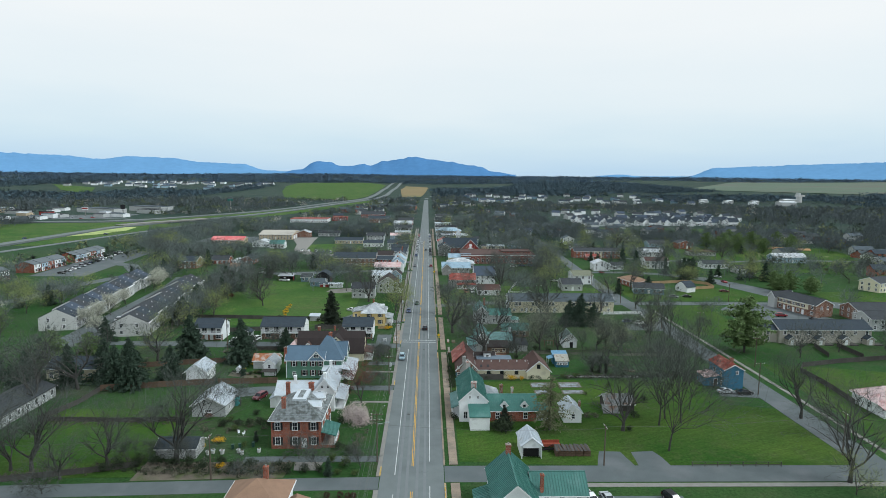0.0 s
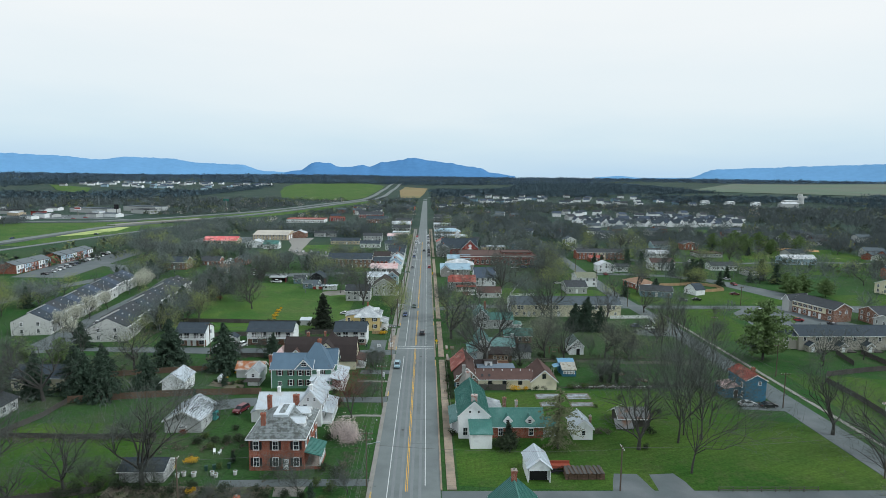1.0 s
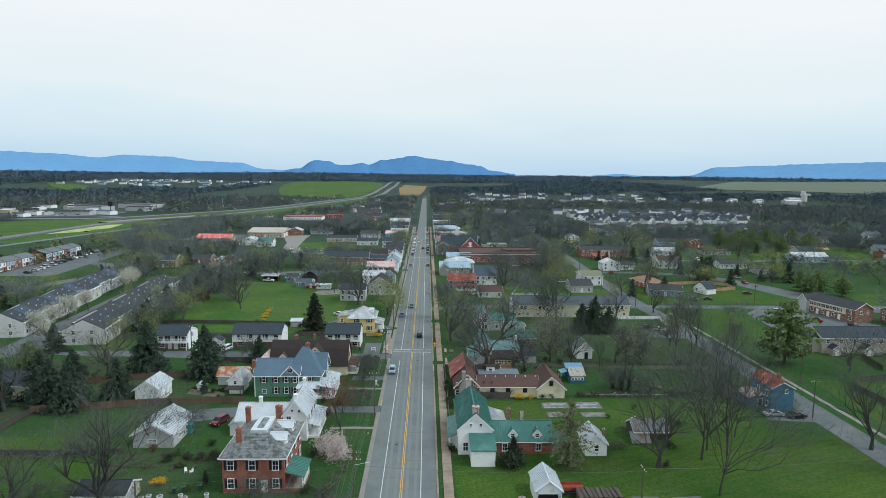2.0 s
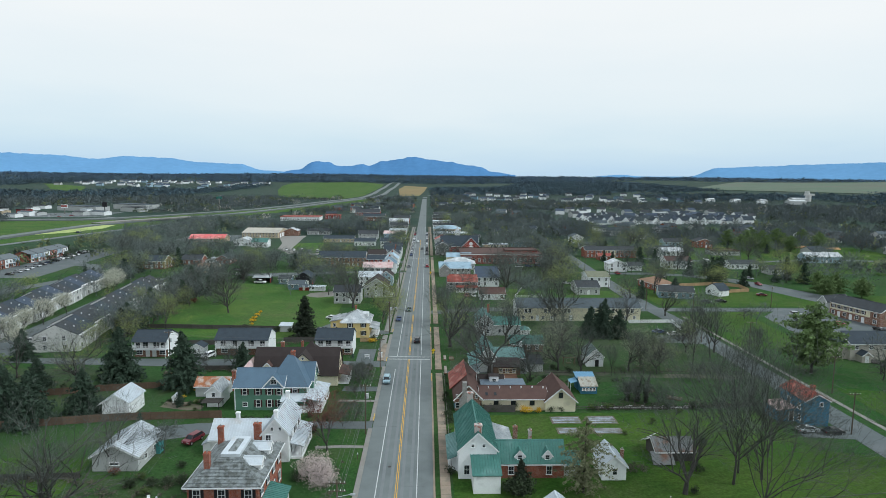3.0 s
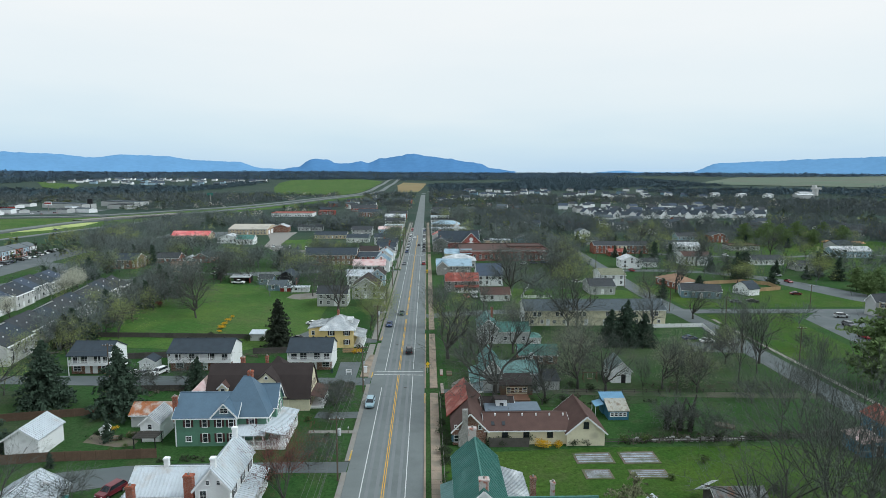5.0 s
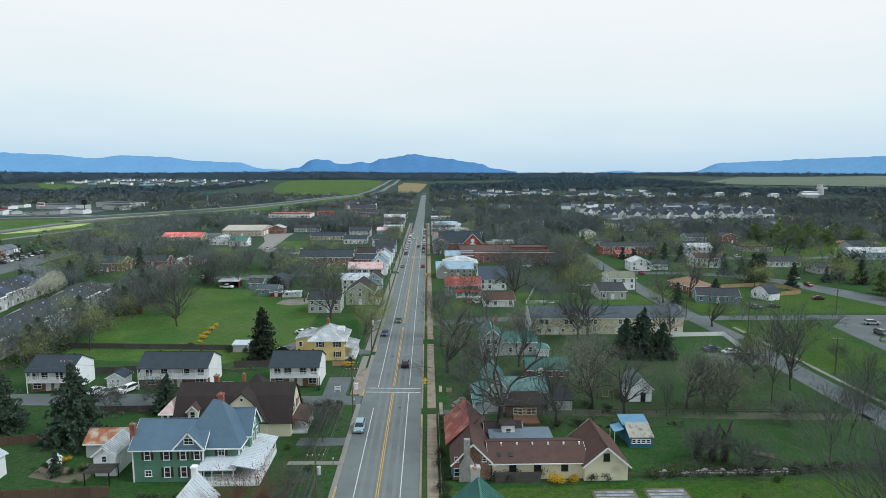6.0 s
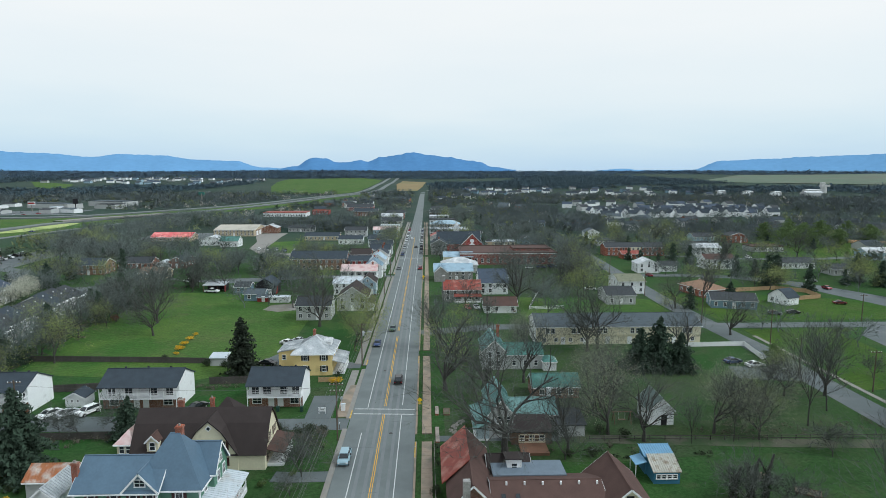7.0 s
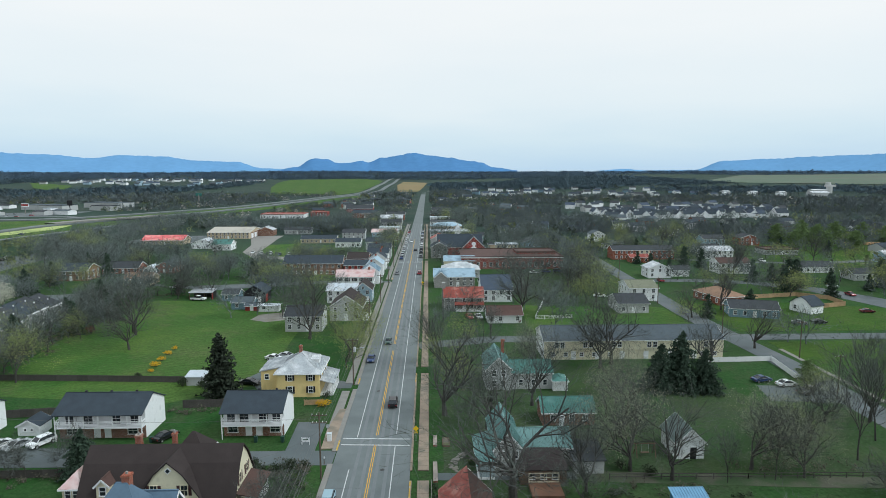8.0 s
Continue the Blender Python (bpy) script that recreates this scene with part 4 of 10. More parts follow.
# green Victorian house
h = thing("green_victorian_house", "dark green sided house with blue-grey roof, maroon shutters and white porch", "house", -30.0, 164.0)
block(h, -8.9, 2.1, -6.0, 2.0, 5.7, "gable", "x", 3.0, GREEN, BLUEROOF, 0.45)
block(h, -1.6, 7.4, -4.8, 2.9, 5.8, "hip", "x", 5.7, GREEN, BLUEROOF, 0.5, wall_name="tower_wall", roof_name="pyramid_roof")
block(h, -2.1, 2.1, -6.06, -1.0, 5.9, "gable", "y", 2.3, SLATE, BLUEROOF, 0.35, wall_name="cross_gable", roof_name="cross_gable_roof", z0=5.7)
block(h, 4.0, 8.2, -1.4, 4.0, 5.8, "gable", "x", 3.3, GREEN, BLUEROOF, 0.35, wall_name="side_gable", roof_name="side_gable_roof")
window(h, "S", -6.06, 0, 6.35, 1.3, 0.9)
windows(h, "S", -6.0, (-6.6, -3.6, -1.0, 1.2), (3.75,), 0.8, 1.5, None, MAROON)
windows(h, "S", -6.0, (-3.6, -1.0, 1.2), (0.85,), 0.8, 1.6, None, MAROON)
window(h, "S", -6.0, -6.6, 1.0, 0.9, 0.9)
windows(h, "S", -4.8, (4.6,), (3.75,), 0.9, 1.5, None, MAROON)
windows(h, "E", 8.2, (0.2, 2.4), (3.75,), 0.9, 1.5)
window(h, "E", 8.2, 1.3, 6.2, 0.9, 1.0)
windows(h, "E", 7.4, (-2.8,), (3.75, 0.9), 0.9, 1.5)
for cb in ((-9.0, -6.1, 0, -8.8, -5.9, 5.6), (2.0, -6.1, 0, 2.2, -5.9, 5.6), (7.3, -4.9, 3.8, 7.5, -4.7, 5.7)):
    part("corner_board", Shape().box(*cb), TRIM, h)
porch(h, 2.1, 7.4, -7.6, -4.8, 0.6, 2.8, 3.7, "S", METALW, 4)
porch(h, 7.4, 11.2, -7.6, 3.6, 0.6, 2.8, 3.7, "E", METALW, 6)
chimney(h, -9.5, -4.2, 4.0, 9.0)
chimney(h, 3.4, -0.6, 10.0, 12.5, 0.9, 0.9)

# cream gambrel house
h = thing("gambrel_house", "cream sided house with dark brown gambrel roof and black shutters", "house", -28.5, 178.6)
block(h, -10.8, 10.7, -4.6, 4.6, 2.7, "gambrel", "x", 6.1, CREAM, SHINGD, 0.3)
block(h, -2.6, 6.4, -4.75, 0.5, 2.75, "gambrel", "y", 5.7, CREAM, SHINGD, 0.25, wall_name="front_gable", roof_name="front_roof")
windows(h, "S", -4.75, (-0.2, 4.0), (3.6,), 0.9, 1.5, CREAMT, MAROON)
windows(h, "S", -4.75, (-0.2, 4.0), (0.9,), 0.9, 1.4, CREAMT, MAROON)
dm = part("diamond_window", Shape().prism([(1.9, 6.75), (2.4, 7.25), (1.9, 7.75), (1.4, 7.25)], -4.83, -4.73, "y"), TRIM, h)
part("pane", Shape().prism([(1.9, 6.92), (2.23, 7.25), (1.9, 7.58), (1.57, 7.25)], -4.85, -4.825, "y"), PANE, dm)
windows(h, "E", 10.7, (-1.6, 1.6), (3.7,), 0.9, 1.5, CREAMT, MAROON)
windows(h, "E", 10.7, (-2.6, 2.6), (0.9,), 0.9, 1.4, CREAMT, MAROON)
for cx in (-7.2,):
    block(h, cx - 0.9, cx + 0.9, -4.7, -1.5, 5.2, "gable", "y", 0.9, CREAM, SHINGB, 0.25, 0, 3.4, 0.1, TRIM, "dormer_wall", "dormer_roof")
    window(h, "S", -4.7, cx, 3.75, 0.8, 1.2)
block(h, -13.6, -10.8, -3.4, 2.2, 4.4, "hip", "y", 1.5, CREAM, PINKISH, 0.35, wall_name="side_bay", roof_name="side_bay_roof")
windows(h, "S", -3.4, (-12.8, -11.7), (2.6,), 0.7, 1.3)
block(h, -10.8, -2.8, -6.4, -4.6, 2.3, "shed", "N", 0.5, CREAM, SHINGB, 0.25, wall_name="front_lean_to", roof_name="front_lean_to_roof")
block(h, 0.4, 5.0, 0.6, 4.8, 7.0, "hip", "x", 2.5, CREAM, SHINGD, 0.3, wall_name="rear_wing", roof_name="rear_roof")
chimney(h, -4.4, 0.6, 8.0, 10.2, 0.8, 0.8)
chimney(h, 0.8, 0.6, 8.0, 10.4, 0.6, 0.6)
porch(h, 10.7, 13.4, -3.4, 3.4, 0.4, 2.5, 3.2, "E", SHINGB, 3, seams=0)


# duplexes with upper balcony
def duplex(x, y, w, label):
    h = thing("duplex_house", label, "house", x, y, group="duplexes on the drive")
    a = w / 2
    part("gable_wall", Shape().prism([(1.5, 0), (9.4, 0), (9.4, 4.95), (4.7, 7.35), (1.5, 5.6)], -a, a, "x"), WHITE, h)
    part("brick_storey", Shape().box(-a + 0.02, 1.42, 0, a - 0.02, 1.6, 2.45), BRICKB, h)
    block(h, -a, a, 0.0, 9.4, 4.95, "gable", "x", 2.4, None, SHING, 0.25, roof_name="roof")
    part("balcony_floor", Shape().box(-a, 0, 2.42, a, 1.5, 2.62), TRIM, h)
    n = max(3, int(w / 2.4))
    for i in range(n + 1):
        px = -a + 0.1 + (w - 0.2) * i / n
        part("post", Shape().box(px - 0.07, 0.02, 0 if i in (0, n) else 2.6, px + 0.07, 0.16, 4.9), TRIM, h)
    s = Shape()
    for z in (2.75, 3.0, 3.25, 3.5, 3.68):
        s.box(-a, 0.04, z, a, 0.12, z + 0.07)
    for k in (-1, 1):
        for z in (2.75, 3.0, 3.25, 3.5, 3.68):
            s.box(k * a - 0.05, 0.12, z, k * a + 0.05, 1.5, z + 0.07)
    part("balcony_rail", s, TRIM, h)
    for c in (-a / 2, a / 2):
        k = 1 if c > 0 else -1
        window(h, "S", 1.5, c + k * a * 0.25, 2.75, 1.4, 1.5)
        window(h, "S", 1.5, c - k * a * 0.18, 2.75, 1.6, 1.9, name="sliding_door")
        window(h, "S", 1.42, c + k * a * 0.2, 0.8, 1.7, 1.25)
        door(h, "S", 1.42, c - k * (a / 2 - 0.95), 0.1)
    for i in range(3):
        part("roof_vent", Shape().box(-a * 0.6 + i * a * 0.6, 4.9, 7.3, -a * 0.6 + i * a * 0.6 + 0.35, 5.2, 7.75), BLACKT, h)
    return h


duplex(-22.6, 198.8, 11.0, "small white duplex with dark roof, brick ground floor and white balcony")
duplex(-50.0, 198.7, 15.6, "white duplex with dark roof, brick ground floor and white balcony")
duplex(-76.4, 196.8, 9.8, "white duplex with dark roof behind dark conifers")

# yellow house
h = thing("yellow_house", "two-storey pale yellow house with grey metal hip roof and black shutters", "house", -18.6, 224.2)
block(h, -4.5, 4.6, -5.2, 5.2, 5.5, "hip", "x", 2.8, YELLOW, METALG, 0.5, 0.6)
block(h, -8.6, -4.5, -2.6, 5.0, 4.9, "shed", "E", 0.9, YELLOW, METALG, 0.3, 0.6, wall_name="side_wing", roof_name="side_wing_roof")
windows(h, "S", -5.2, (-1.7, 2.7), (1.0, 3.7), 0.85, 1.4, None, BLACKT)
windows(h, "S", -2.6, (-7.3,), (3.2,), 0.8, 1.1)
windows(h, "E", 4.6, (-3.0, 0.2, 3.2), (3.7,), 0.85, 1.4, None, BLACKT)
porch(h, 4.6, 7.4, -4.4, 4.0, 0.5, 2.8, 3.7, "E", METALG, 4)
chimney(h, -0.4, 0.6, 7.2, 9.8, 0.6, 0.6)
block(h, 2.4, 3.9, -1.0, 1.0, 7.2, "gable", "x", 0.6, TRIM, METALG, 0.15, 0, 6.2, 0.1, TRIM, "dormer_wall", "dormer_roof")

# outbuildings on the garden side
h = thing("white_garage", "white boarded garage with ribbed metal roof behind a fence", "garage", -64.0, 157.6)
block(h, -2.95, 2.95, -3.6, 3.6, 3.4, "gable", "y", 1.9, WHITE, METALW, 0.3, 0.45)
part("lean_edge", Shape().slab([(-3.9, -3.9, 2.85), (-3.2, -3.9, 3.3), (-3.2, 3.9, 3.3), (-3.9, 3.9, 2.85)], 0.1), METALW, h)
h = thing("grey_barn", "low grey-white barn with patchy pale metal roof", "barn", -51.6, 134.8)
block(h, -4.2, 4.1, -5.0, 5.0, 2.9, "gable", "y", 2.2, GREY, METALW, 0.4, 0.55)
window(h, "S", -5.0, -0.2, 1.2, 1.6, 0.5)
windows(h, "E", 4.1, (-2.0, 1.5), (1.1,), 0.8, 0.9)
part("tarpaulin", Shape().box(4.2, 1.8, 0, 5.0, 3.6, 1.9), TEALTARP, h, "teal tarpaulin over a stack")
h = thing("white_carriage_house", "small white two-storey carriage house with grey metal roof", "shed", -44.5, 163.0)
block(h, -1.75, 1.75, -3.0, 3.0, 3.6, "gable", "y", 1.4, WHITE, METALG, 0.3, 0.45)
window(h, "S", -3.0, 0, 2.5, 0.7, 0.9)
door(h, "E", 1.75, -1.0, 0.3)
h = thing("rusty_roofed_shed", "white shed with rusty orange metal roof", "shed", -47.4, 168.8)
block(h, -3.8, 3.8, -2.3, 2.3, 2.6, "gable", "x", 1.5, GREY, RUST, 0.3, 0.5)
h = thing("dark_roofed_shed", "grey shed with dark mossy roof under bare trees", "shed", -50.6, 110.3)
block(h, -4.2, 4.2, -2.6, 2.6, 2.3, "gable", "x", 1.3, GREY, SHING, 0.3)
door(h, "S", -2.6, 1.5, 0, 1.2, 1.9)
h = thing("white_playhouse", "tiny white garden playhouse with gable", "shed", -54.6, 163.4)
block(h, -0.7, 0.7, -0.7, 0.7, 1.3, "gable", "y", 0.5, WHITE, METALW, 0.12)
h = thing("white_market_kiosk", "small white canopy shed beside the meadow fence", "shed", -43.6, 228.2)
block(h, -2.0, 2.0, -1.5, 1.5, 1.9, "shed", "N", 0.5, GREY, METALW, 0.2, 0.4)
h = thing("small_white_shed", "little white shed with dark roof beside the drive", "shed", -64.2, 203.2)
block(h, -2.0, 2.0, -1.8, 1.8, 1.9, "gable", "y", 1.1, WHITE, SHING, 0.25)
windows(h, "S", -1.8, (-0.6, 0.6), (1.0,), 0.4, 0.4)
h = thing("corner_house", "house with tan shingle hip roof beside the side street", "house", -26.5, 84.0)
block(h, -5.0, 5.0, -5.0, 5.0, 5.2, "hip", "x", 3.0, WHITE, SHINGT, 0.5)
chimney(h, 1.2, 1.5, 7.5, 9.8)
block(h, 5.0, 8.0, -3.0, 3.0, 3.0, "hip", "y", 1.5, WHITE, SHINGT, 0.4, wall_name="side_wing", roof_name="side_wing_roof")

# ---------------------------------------------------------------- houses on the other side of the street
h = thing("teal_roofed_house", "old white house with teal standing-seam metal roofs", "house", 14.5, 134.2)
block(h, -3.5, 3.4, -7.8, 7.8, 5.5, "gable", "y", 3.2, WHITE, TEAL, 0.3, 0.5)
block(h, -1.2, 3.5, -12.9, -7.8, 3.2, "shed", "N", 1.3, WHITE, TEAL, 0.2, 0.5, wall_name="front_lean_to", roof_name="front_lean_to_roof")
porch(h, -5.2, -3.5, -5.0, 4.5, 0.3, 2.5, 3.4, "W", TEALP, 4)
block(h, 3.4, 7.4, -2.6, 7.6, 2.5, "shed", "W", 1.4, WHITE, METALG, 0.25, 0.4, wall_name="rear_lean_to", roof_name="rear_lean_to_roof")
block(h, 3.6, 15.6, -7.7, -2.6, 3.0, "gable", "x", 3.0, BRICK, TEAL, 0.3, 0.5, wall_name="wing_wall", roof_name="wing_roof")
block(h, 15.6, 18.6, -7.2, -3.2, 2.2, "gable", "x", 1.6, GREY, TEAL, 0.2, 0.5, wall_name="end_shed", roof_name="end_shed_roof")
for cx in (7.6, 12.6):
    block(h, cx - 0.85, cx + 0.85, -7.4, -5.2, 4.2, "gable", "y", 1.0, TRIM, TEAL, 0.2, 0, 3.3, 0.1, TRIM, "dormer_wall", "dormer_roof")
    window(h, "S", -7.4, cx, 3.5, 0.7, 0.75)
windows(h, "S", -7.8, (-1.0, 1.0), (6.0,), 0.45, 0.55)
windows(h, "S", -7.8, (-2.0,), (0.9,), 0.9, 1.7)
windows(h, "S", -7.7, (6.0, 12.9), (0.8,), 0.9, 1.5)
windows(h, "W", -3.5, (-6.0, -1.0, 4.0), (3.5,), 0.85, 1.4)
chimney(h, 0, -7.0, 6.5, 10.0, 1.3, 0.9, mat("old_white_brick", (0.45, 0.42, 0.40), 0.9, var=0.3, scale=1.5, second=(0.30, 0.12, 0.09), amount=0.4, sec_scale=1.5))
chimney(h, -0.4, 8.0, 6.5, 10.3, 1.2, 0.8, MATS["old_white_brick"])
chimney(h, 7.4, -2.4, 3.5, 7.6, 0.8, 0.7, BRICKB)
chimney(h, 10.2, -2.4, 3.5, 6.9, 0.6, 0.6, MATS["old_white_brick"])

h = thing("white_garden_shed", "white sided garden shed with bright metal roof", "shed", 39.0, 128.6)
block(h, -2.2, 2.2, -3.0, 3.0, 2.7, "gable", "y", 1.9, WHITE, METALW, 0.3, 0.45)
window(h, "S", -3.0, 0.1, 1.1, 0.75, 1.1)
chimney(h, 2.5, 0.6, 0, 4.2, 0.5, 0.5, BRICKB)
h = thing("open_white_garage", "small white garage with open dark front and metal roof", "garage", 25.6, 110.3)
block(h, -2.2, 2.2, -2.2, 3.2, 2.9, "gable", "y", 1.7, WHITE, METALW, 0.3, 0.45)
part("side_wall", Shape().box(-2.2, -3.2, 0, -2.05, -2.2, 2.9).box(2.05, -3.2, 0, 2.2, -2.2, 2.9), WHITE, h)
part("front_gable", Shape().prism([(-2.2, 2.4), (2.2, 2.4), (2.2, 2.9), (0, 4.6), (-2.2, 2.9)], -3.2, -3.05, "y"), WHITE, h)
part("front_roof", Shape().slab([(-2.5, -3.5, 2.85), (0, -3.5, 4.78), (0, -2.4, 4.78), (-2.5, -2.4, 2.85)], 0.12).slab([(2.5, -3.5, 2.85), (0, -3.5, 4.78), (0, -2.4, 4.78), (2.5, -2.4, 2.85)], 0.12), METALW, h)
# a black sheet on the closed wall stands for the shade inside
part("doorway", Shape().box(-1.7, -2.26, 0.05, 1.7, -2.2, 2.3), BLACKT, h, "black panel standing for the shaded garage inside")
h = thing("green_roofed_house", "white house with green standing-seam roofs beside the side street", "house", 19.0, 87.0)
block(h, -4.6, 3.0, -7.0, 5.4, 5.6, "gable", "y", 3.4, WHITE, TEAL, 0.4, 0.5)
block(h, 3.0, 12.4, -2.2, 4.6, 4.6, "gable", "x", 2.4, WHITE, TEAL, 0.4, 0.5, wall_name="wing_wall", roof_name="wing_roof")
block(h, -7.4, -4.6, -6.0, 2.0, 2.8, "shed", "E", 1.2, WHITE, TEAL, 0.3, 0.5, wall_name="side_lean_to", roof_name="side_lean_to_roof")
windows(h, "S", -2.2, (5.2, 8.0, 11.0), (2.9,), 0.8, 1.2)
windows(h, "S", -2.2, (5.2, 8.0, 11.0), (0.8,), 0.8, 1.2)
windows(h, "E", 12.4, (0.0, 2.6), (2.9,), 0.8, 1.2)
chimney(h, -0.8, 4.6, 7.8, 10.8, 0.9, 0.8)
chimney(h, 4.4, -1.8, 4.6, 8.2, 0.6, 0.6)

h = thing("brown_ranch_house", "long low cream house with brown roof and stone chimney", "house", 25.4, 161.4)
block(h, -7.5, 8.0, -3.9, 4.6, 2.8, "gable", "x", 1.5, CREAM, SHINGB, 0.35)
block(h, -13.6, -7.3, -3.9, 13.8, 2.9, "gable", "y", 3.2, BRICKB, SHINGB, 0.4, wall_name="street_wall", roof_name="street_roof")
part("red_roof", Shape().slab([(-14.6, 2.6, 2.75), (-14.6, 14.4, 2.75), (-10.5, 14.4, 6.46), (-10.5, 2.6, 6.46)], 0.1), REDROOF, h, "bright red metal roof slope")
block(h, 7.4, 14.4, -4.7, 5.4, 2.7, "gable", "y", 3.0, CREAM, SHINGB, 0.45, wall_name="end_wall", roof_name="end_roof")
part("stone_chimney", Shape().prism([(-12.6, 0), (-10.2, 0), (-10.2, 2.6), (-10.9, 4.0), (-10.9, 7.0), (-11.9, 7.0), (-11.9, 4.0), (-12.6, 2.6)], -4.6, -3.8, "y"), STONE, h, "grey fieldstone chimney")
windows(h, "S", -3.9, (-13.0, -8.6), (3.1,), 0.55, 0.7)
windows(h, "S", -3.9, (-12.95,), (0.7,), 0.8, 1.2, None, mat("blue_shutter_paint", (0.08, 0.18, 0.24), 0.7))
windows(h, "S", -3.9, (-4.0, 0.0, 4.4), (1.4,), 0.9, 0.9, BLACKT)
window(h, "S", -4.7, 10.9, 3.4, 0.8, 1.1, BLACKT)
part("patio_fence", Shape().box(-7.0, -4.9, 0, 0.4, -4.8, 1.7), WOODG, h)
for i in range(6):
    part("roof_vent", Shape().box(-5.6 + i * 2.6, -0.6, 3.9, -5.35 + i * 2.6, -0.35, 4.6), TRIM, h)
for xx in (-6.4, -4.4):
    part("skylight", Shape().slab([(xx, -3.0, 3.42), (xx + 0.6, -3.0, 3.42), (xx + 0.6, -2.1, 3.74), (xx, -2.1, 3.74)], 0.1), PANE, h)
block(h, -7.3, -1.0, 5.4, 11.0, 2.8, "gable", "x", 1.6, BRICKB, SHINGD, 0.3, wall_name="rear_wall", roof_name="rear_roof")
block(h, -4.6, -2.4, 5.2, 8.0, 4.6, "shed", "S", 0.5, TRIM, SHINGD, 0.3, z0=3.6, wall_name="dormer_wall", roof_name="dormer_roof")
window(h, "S", 5.2, -3.5, 3.5, 0.8, 0.9)
part("flat_roof", Shape().box(-7.0, 2.9, 3.5, 4.0, 7.4, 3.75), mat("blue_grey_membrane", (0.13, 0.17, 0.21), 0.7), h)

h = thing("blue_garden_hut", "dark teal garden hut with blue and weathered pale metal roof", "shed", 46.0, 170.4)
block(h, -2.0, 2.1, -2.5, 0.6, 1.8, "shed", "N", 1.4, BLUE, mat("weathered_pale_metal", (0.42, 0.41, 0.36), 0.6, var=0.2, second=(0.22, 0.17, 0.12), amount=0.35, sec_scale=1.2), 0.15, 0.35, wall_name="front_wall", roof_name="front_roof")
block(h, -2.3, 2.1, 0.6, 3.2, 2.9, "shed", "N", 0.7, BLUE, mat("blue_metal_roof", (0.16, 0.33, 0.48), 0.5, var=0.15), 0.25, 0.4)
for k in (-1.3, -0.45, 0.45, 1.3):
    window(h, "S", -2.5, k, 0.9, 0.6, 0.6)
part("side_canopy", Shape().slab([(-4.2, -0.4, 2.1), (-2.4, -0.4, 2.6), (-2.4, 2.6, 2.6), (-4.2, 2.6, 2.1)], 0.1), MATS["blue_metal_roof"], h)
for yy in (-0.2, 2.4):
    part("post", Shape().box(-4.1, yy, 0, -3.98, yy + 0.12, 2.1), TRIM, h)
h = thing("white_hut", "little white hut with grey-green roof and dark doorway", "shed", 53.6, 192.4)
block(h, -2.4, 2.4, -3.2, 3.2, 3.0, "gable", "y", 2.3, WHITE, mat("grey_green_shingles", (0.13, 0.17, 0.16), 0.85, var=0.2), 0.3)
door(h, "S", -3.2, 0.5, 0, 1.1, 2.1, BLACKT)

h = thing("teal_porch_house", "grey-blue house with faded teal metal roofs behind a bare tree", "house", 21.3, 189.8)
block(h, -1.4, 3.0, -5.4, 6.2, 4.7, "gable", "y", 2.6, GREY, TEALP, 0.3, 0.5)
porch(h, -4.0, -1.4, -6.4, 4.0, 0.4, 2.4, 3.4, "W", TEALP, 4)
part("glazed_porch", Shape().box(-3.9, -6.3, 0.4, -1.4, -6.1, 2.4), mat("pale_glazed_panels", (0.34, 0.42, 0.46), 0.3, var=0.3, scale=3), h)
block(h, 3.0, 11.6, -2.2, 3.8, 3.2, "gable", "x", 2.0, GREY, TEALP, 0.3, 0.5, wall_name="wing_wall", roof_name="wing_roof")
block(h, 11.6, 16.4, -5.0, 0.6, 2.2, "shed", "N", 0.8, GREY, SHINGG, 0.3, wall_name="end_wall", roof_name="end_roof")
block(h, 2.4, 9.6, -8.0, -2.2, 2.3, "shed", "N", 0.9, WOOD, SHINGD, 0.3, wall_name="dark_lean_to", roof_name="dark_lean_to_roof")
windows(h, "S", -8.0, (4.2, 6.0, 7.8), (0.9,), 0.8, 0.9)
part("deck", Shape().box(3.6, -12.2, 0, 8.4, -8.2, 0.5), mat("red_brown_decking", (0.19, 0.10, 0.065), 0.8, var=0.2), h)
part("trellis", Shape().box(3.6, -8.35, 0.5, 8.4, -8.25, 0.7).box(3.6, -8.35, 1.9, 8.4, -8.25, 2.05).box(3.6, -8.35, 1.2, 8.4, -8.25, 1.3).box(3.6, -8.35, 0.5, 3.75, -8.25, 2.05).box(6.0, -8.35, 0.5, 6.15, -8.25, 2.05).box(8.25, -8.35, 0.5, 8.4, -8.25, 2.05), CREAMT, h)
chimney(h, 11.2, 3.0, 4.0, 6.4, 0.8, 0.6, TRIM, False)
windows(h, "S", -5.4, (0.4, 2.0), (3.0,), 0.8, 1.2)
h = thing("teal_brick_cottage", "low brick cottage with teal metal roof under bare trees", "house", 36.3, 206.0)
block(h, -5.0, 5.0, -2.8, 2.8, 2.6, "gable", "x", 1.9, BRICKB, TEAL, 0.3, 0.5)
windows(h, "S", -2.8, (-3.0, 0.6, 3.2), (0.9,), 0.85, 1.1)
h = thing("teal_roofed_farmhouse", "grey-blue farmhouse with teal roofs and a brick chimney", "house", 29.5, 226.5)
block(h, -7.2, -1.6, -4.6, 5.4, 4.8, "gable", "y", 2.7, GREY, TEALP, 0.3, 0.5)
block(h, -1.6, 7.6, -4.2, 2.6, 3.7, "gable", "x", 1.9, GREY, TEAL, 0.3, 0.5, wall_name="wing_wall", roof_name="wing_roof")
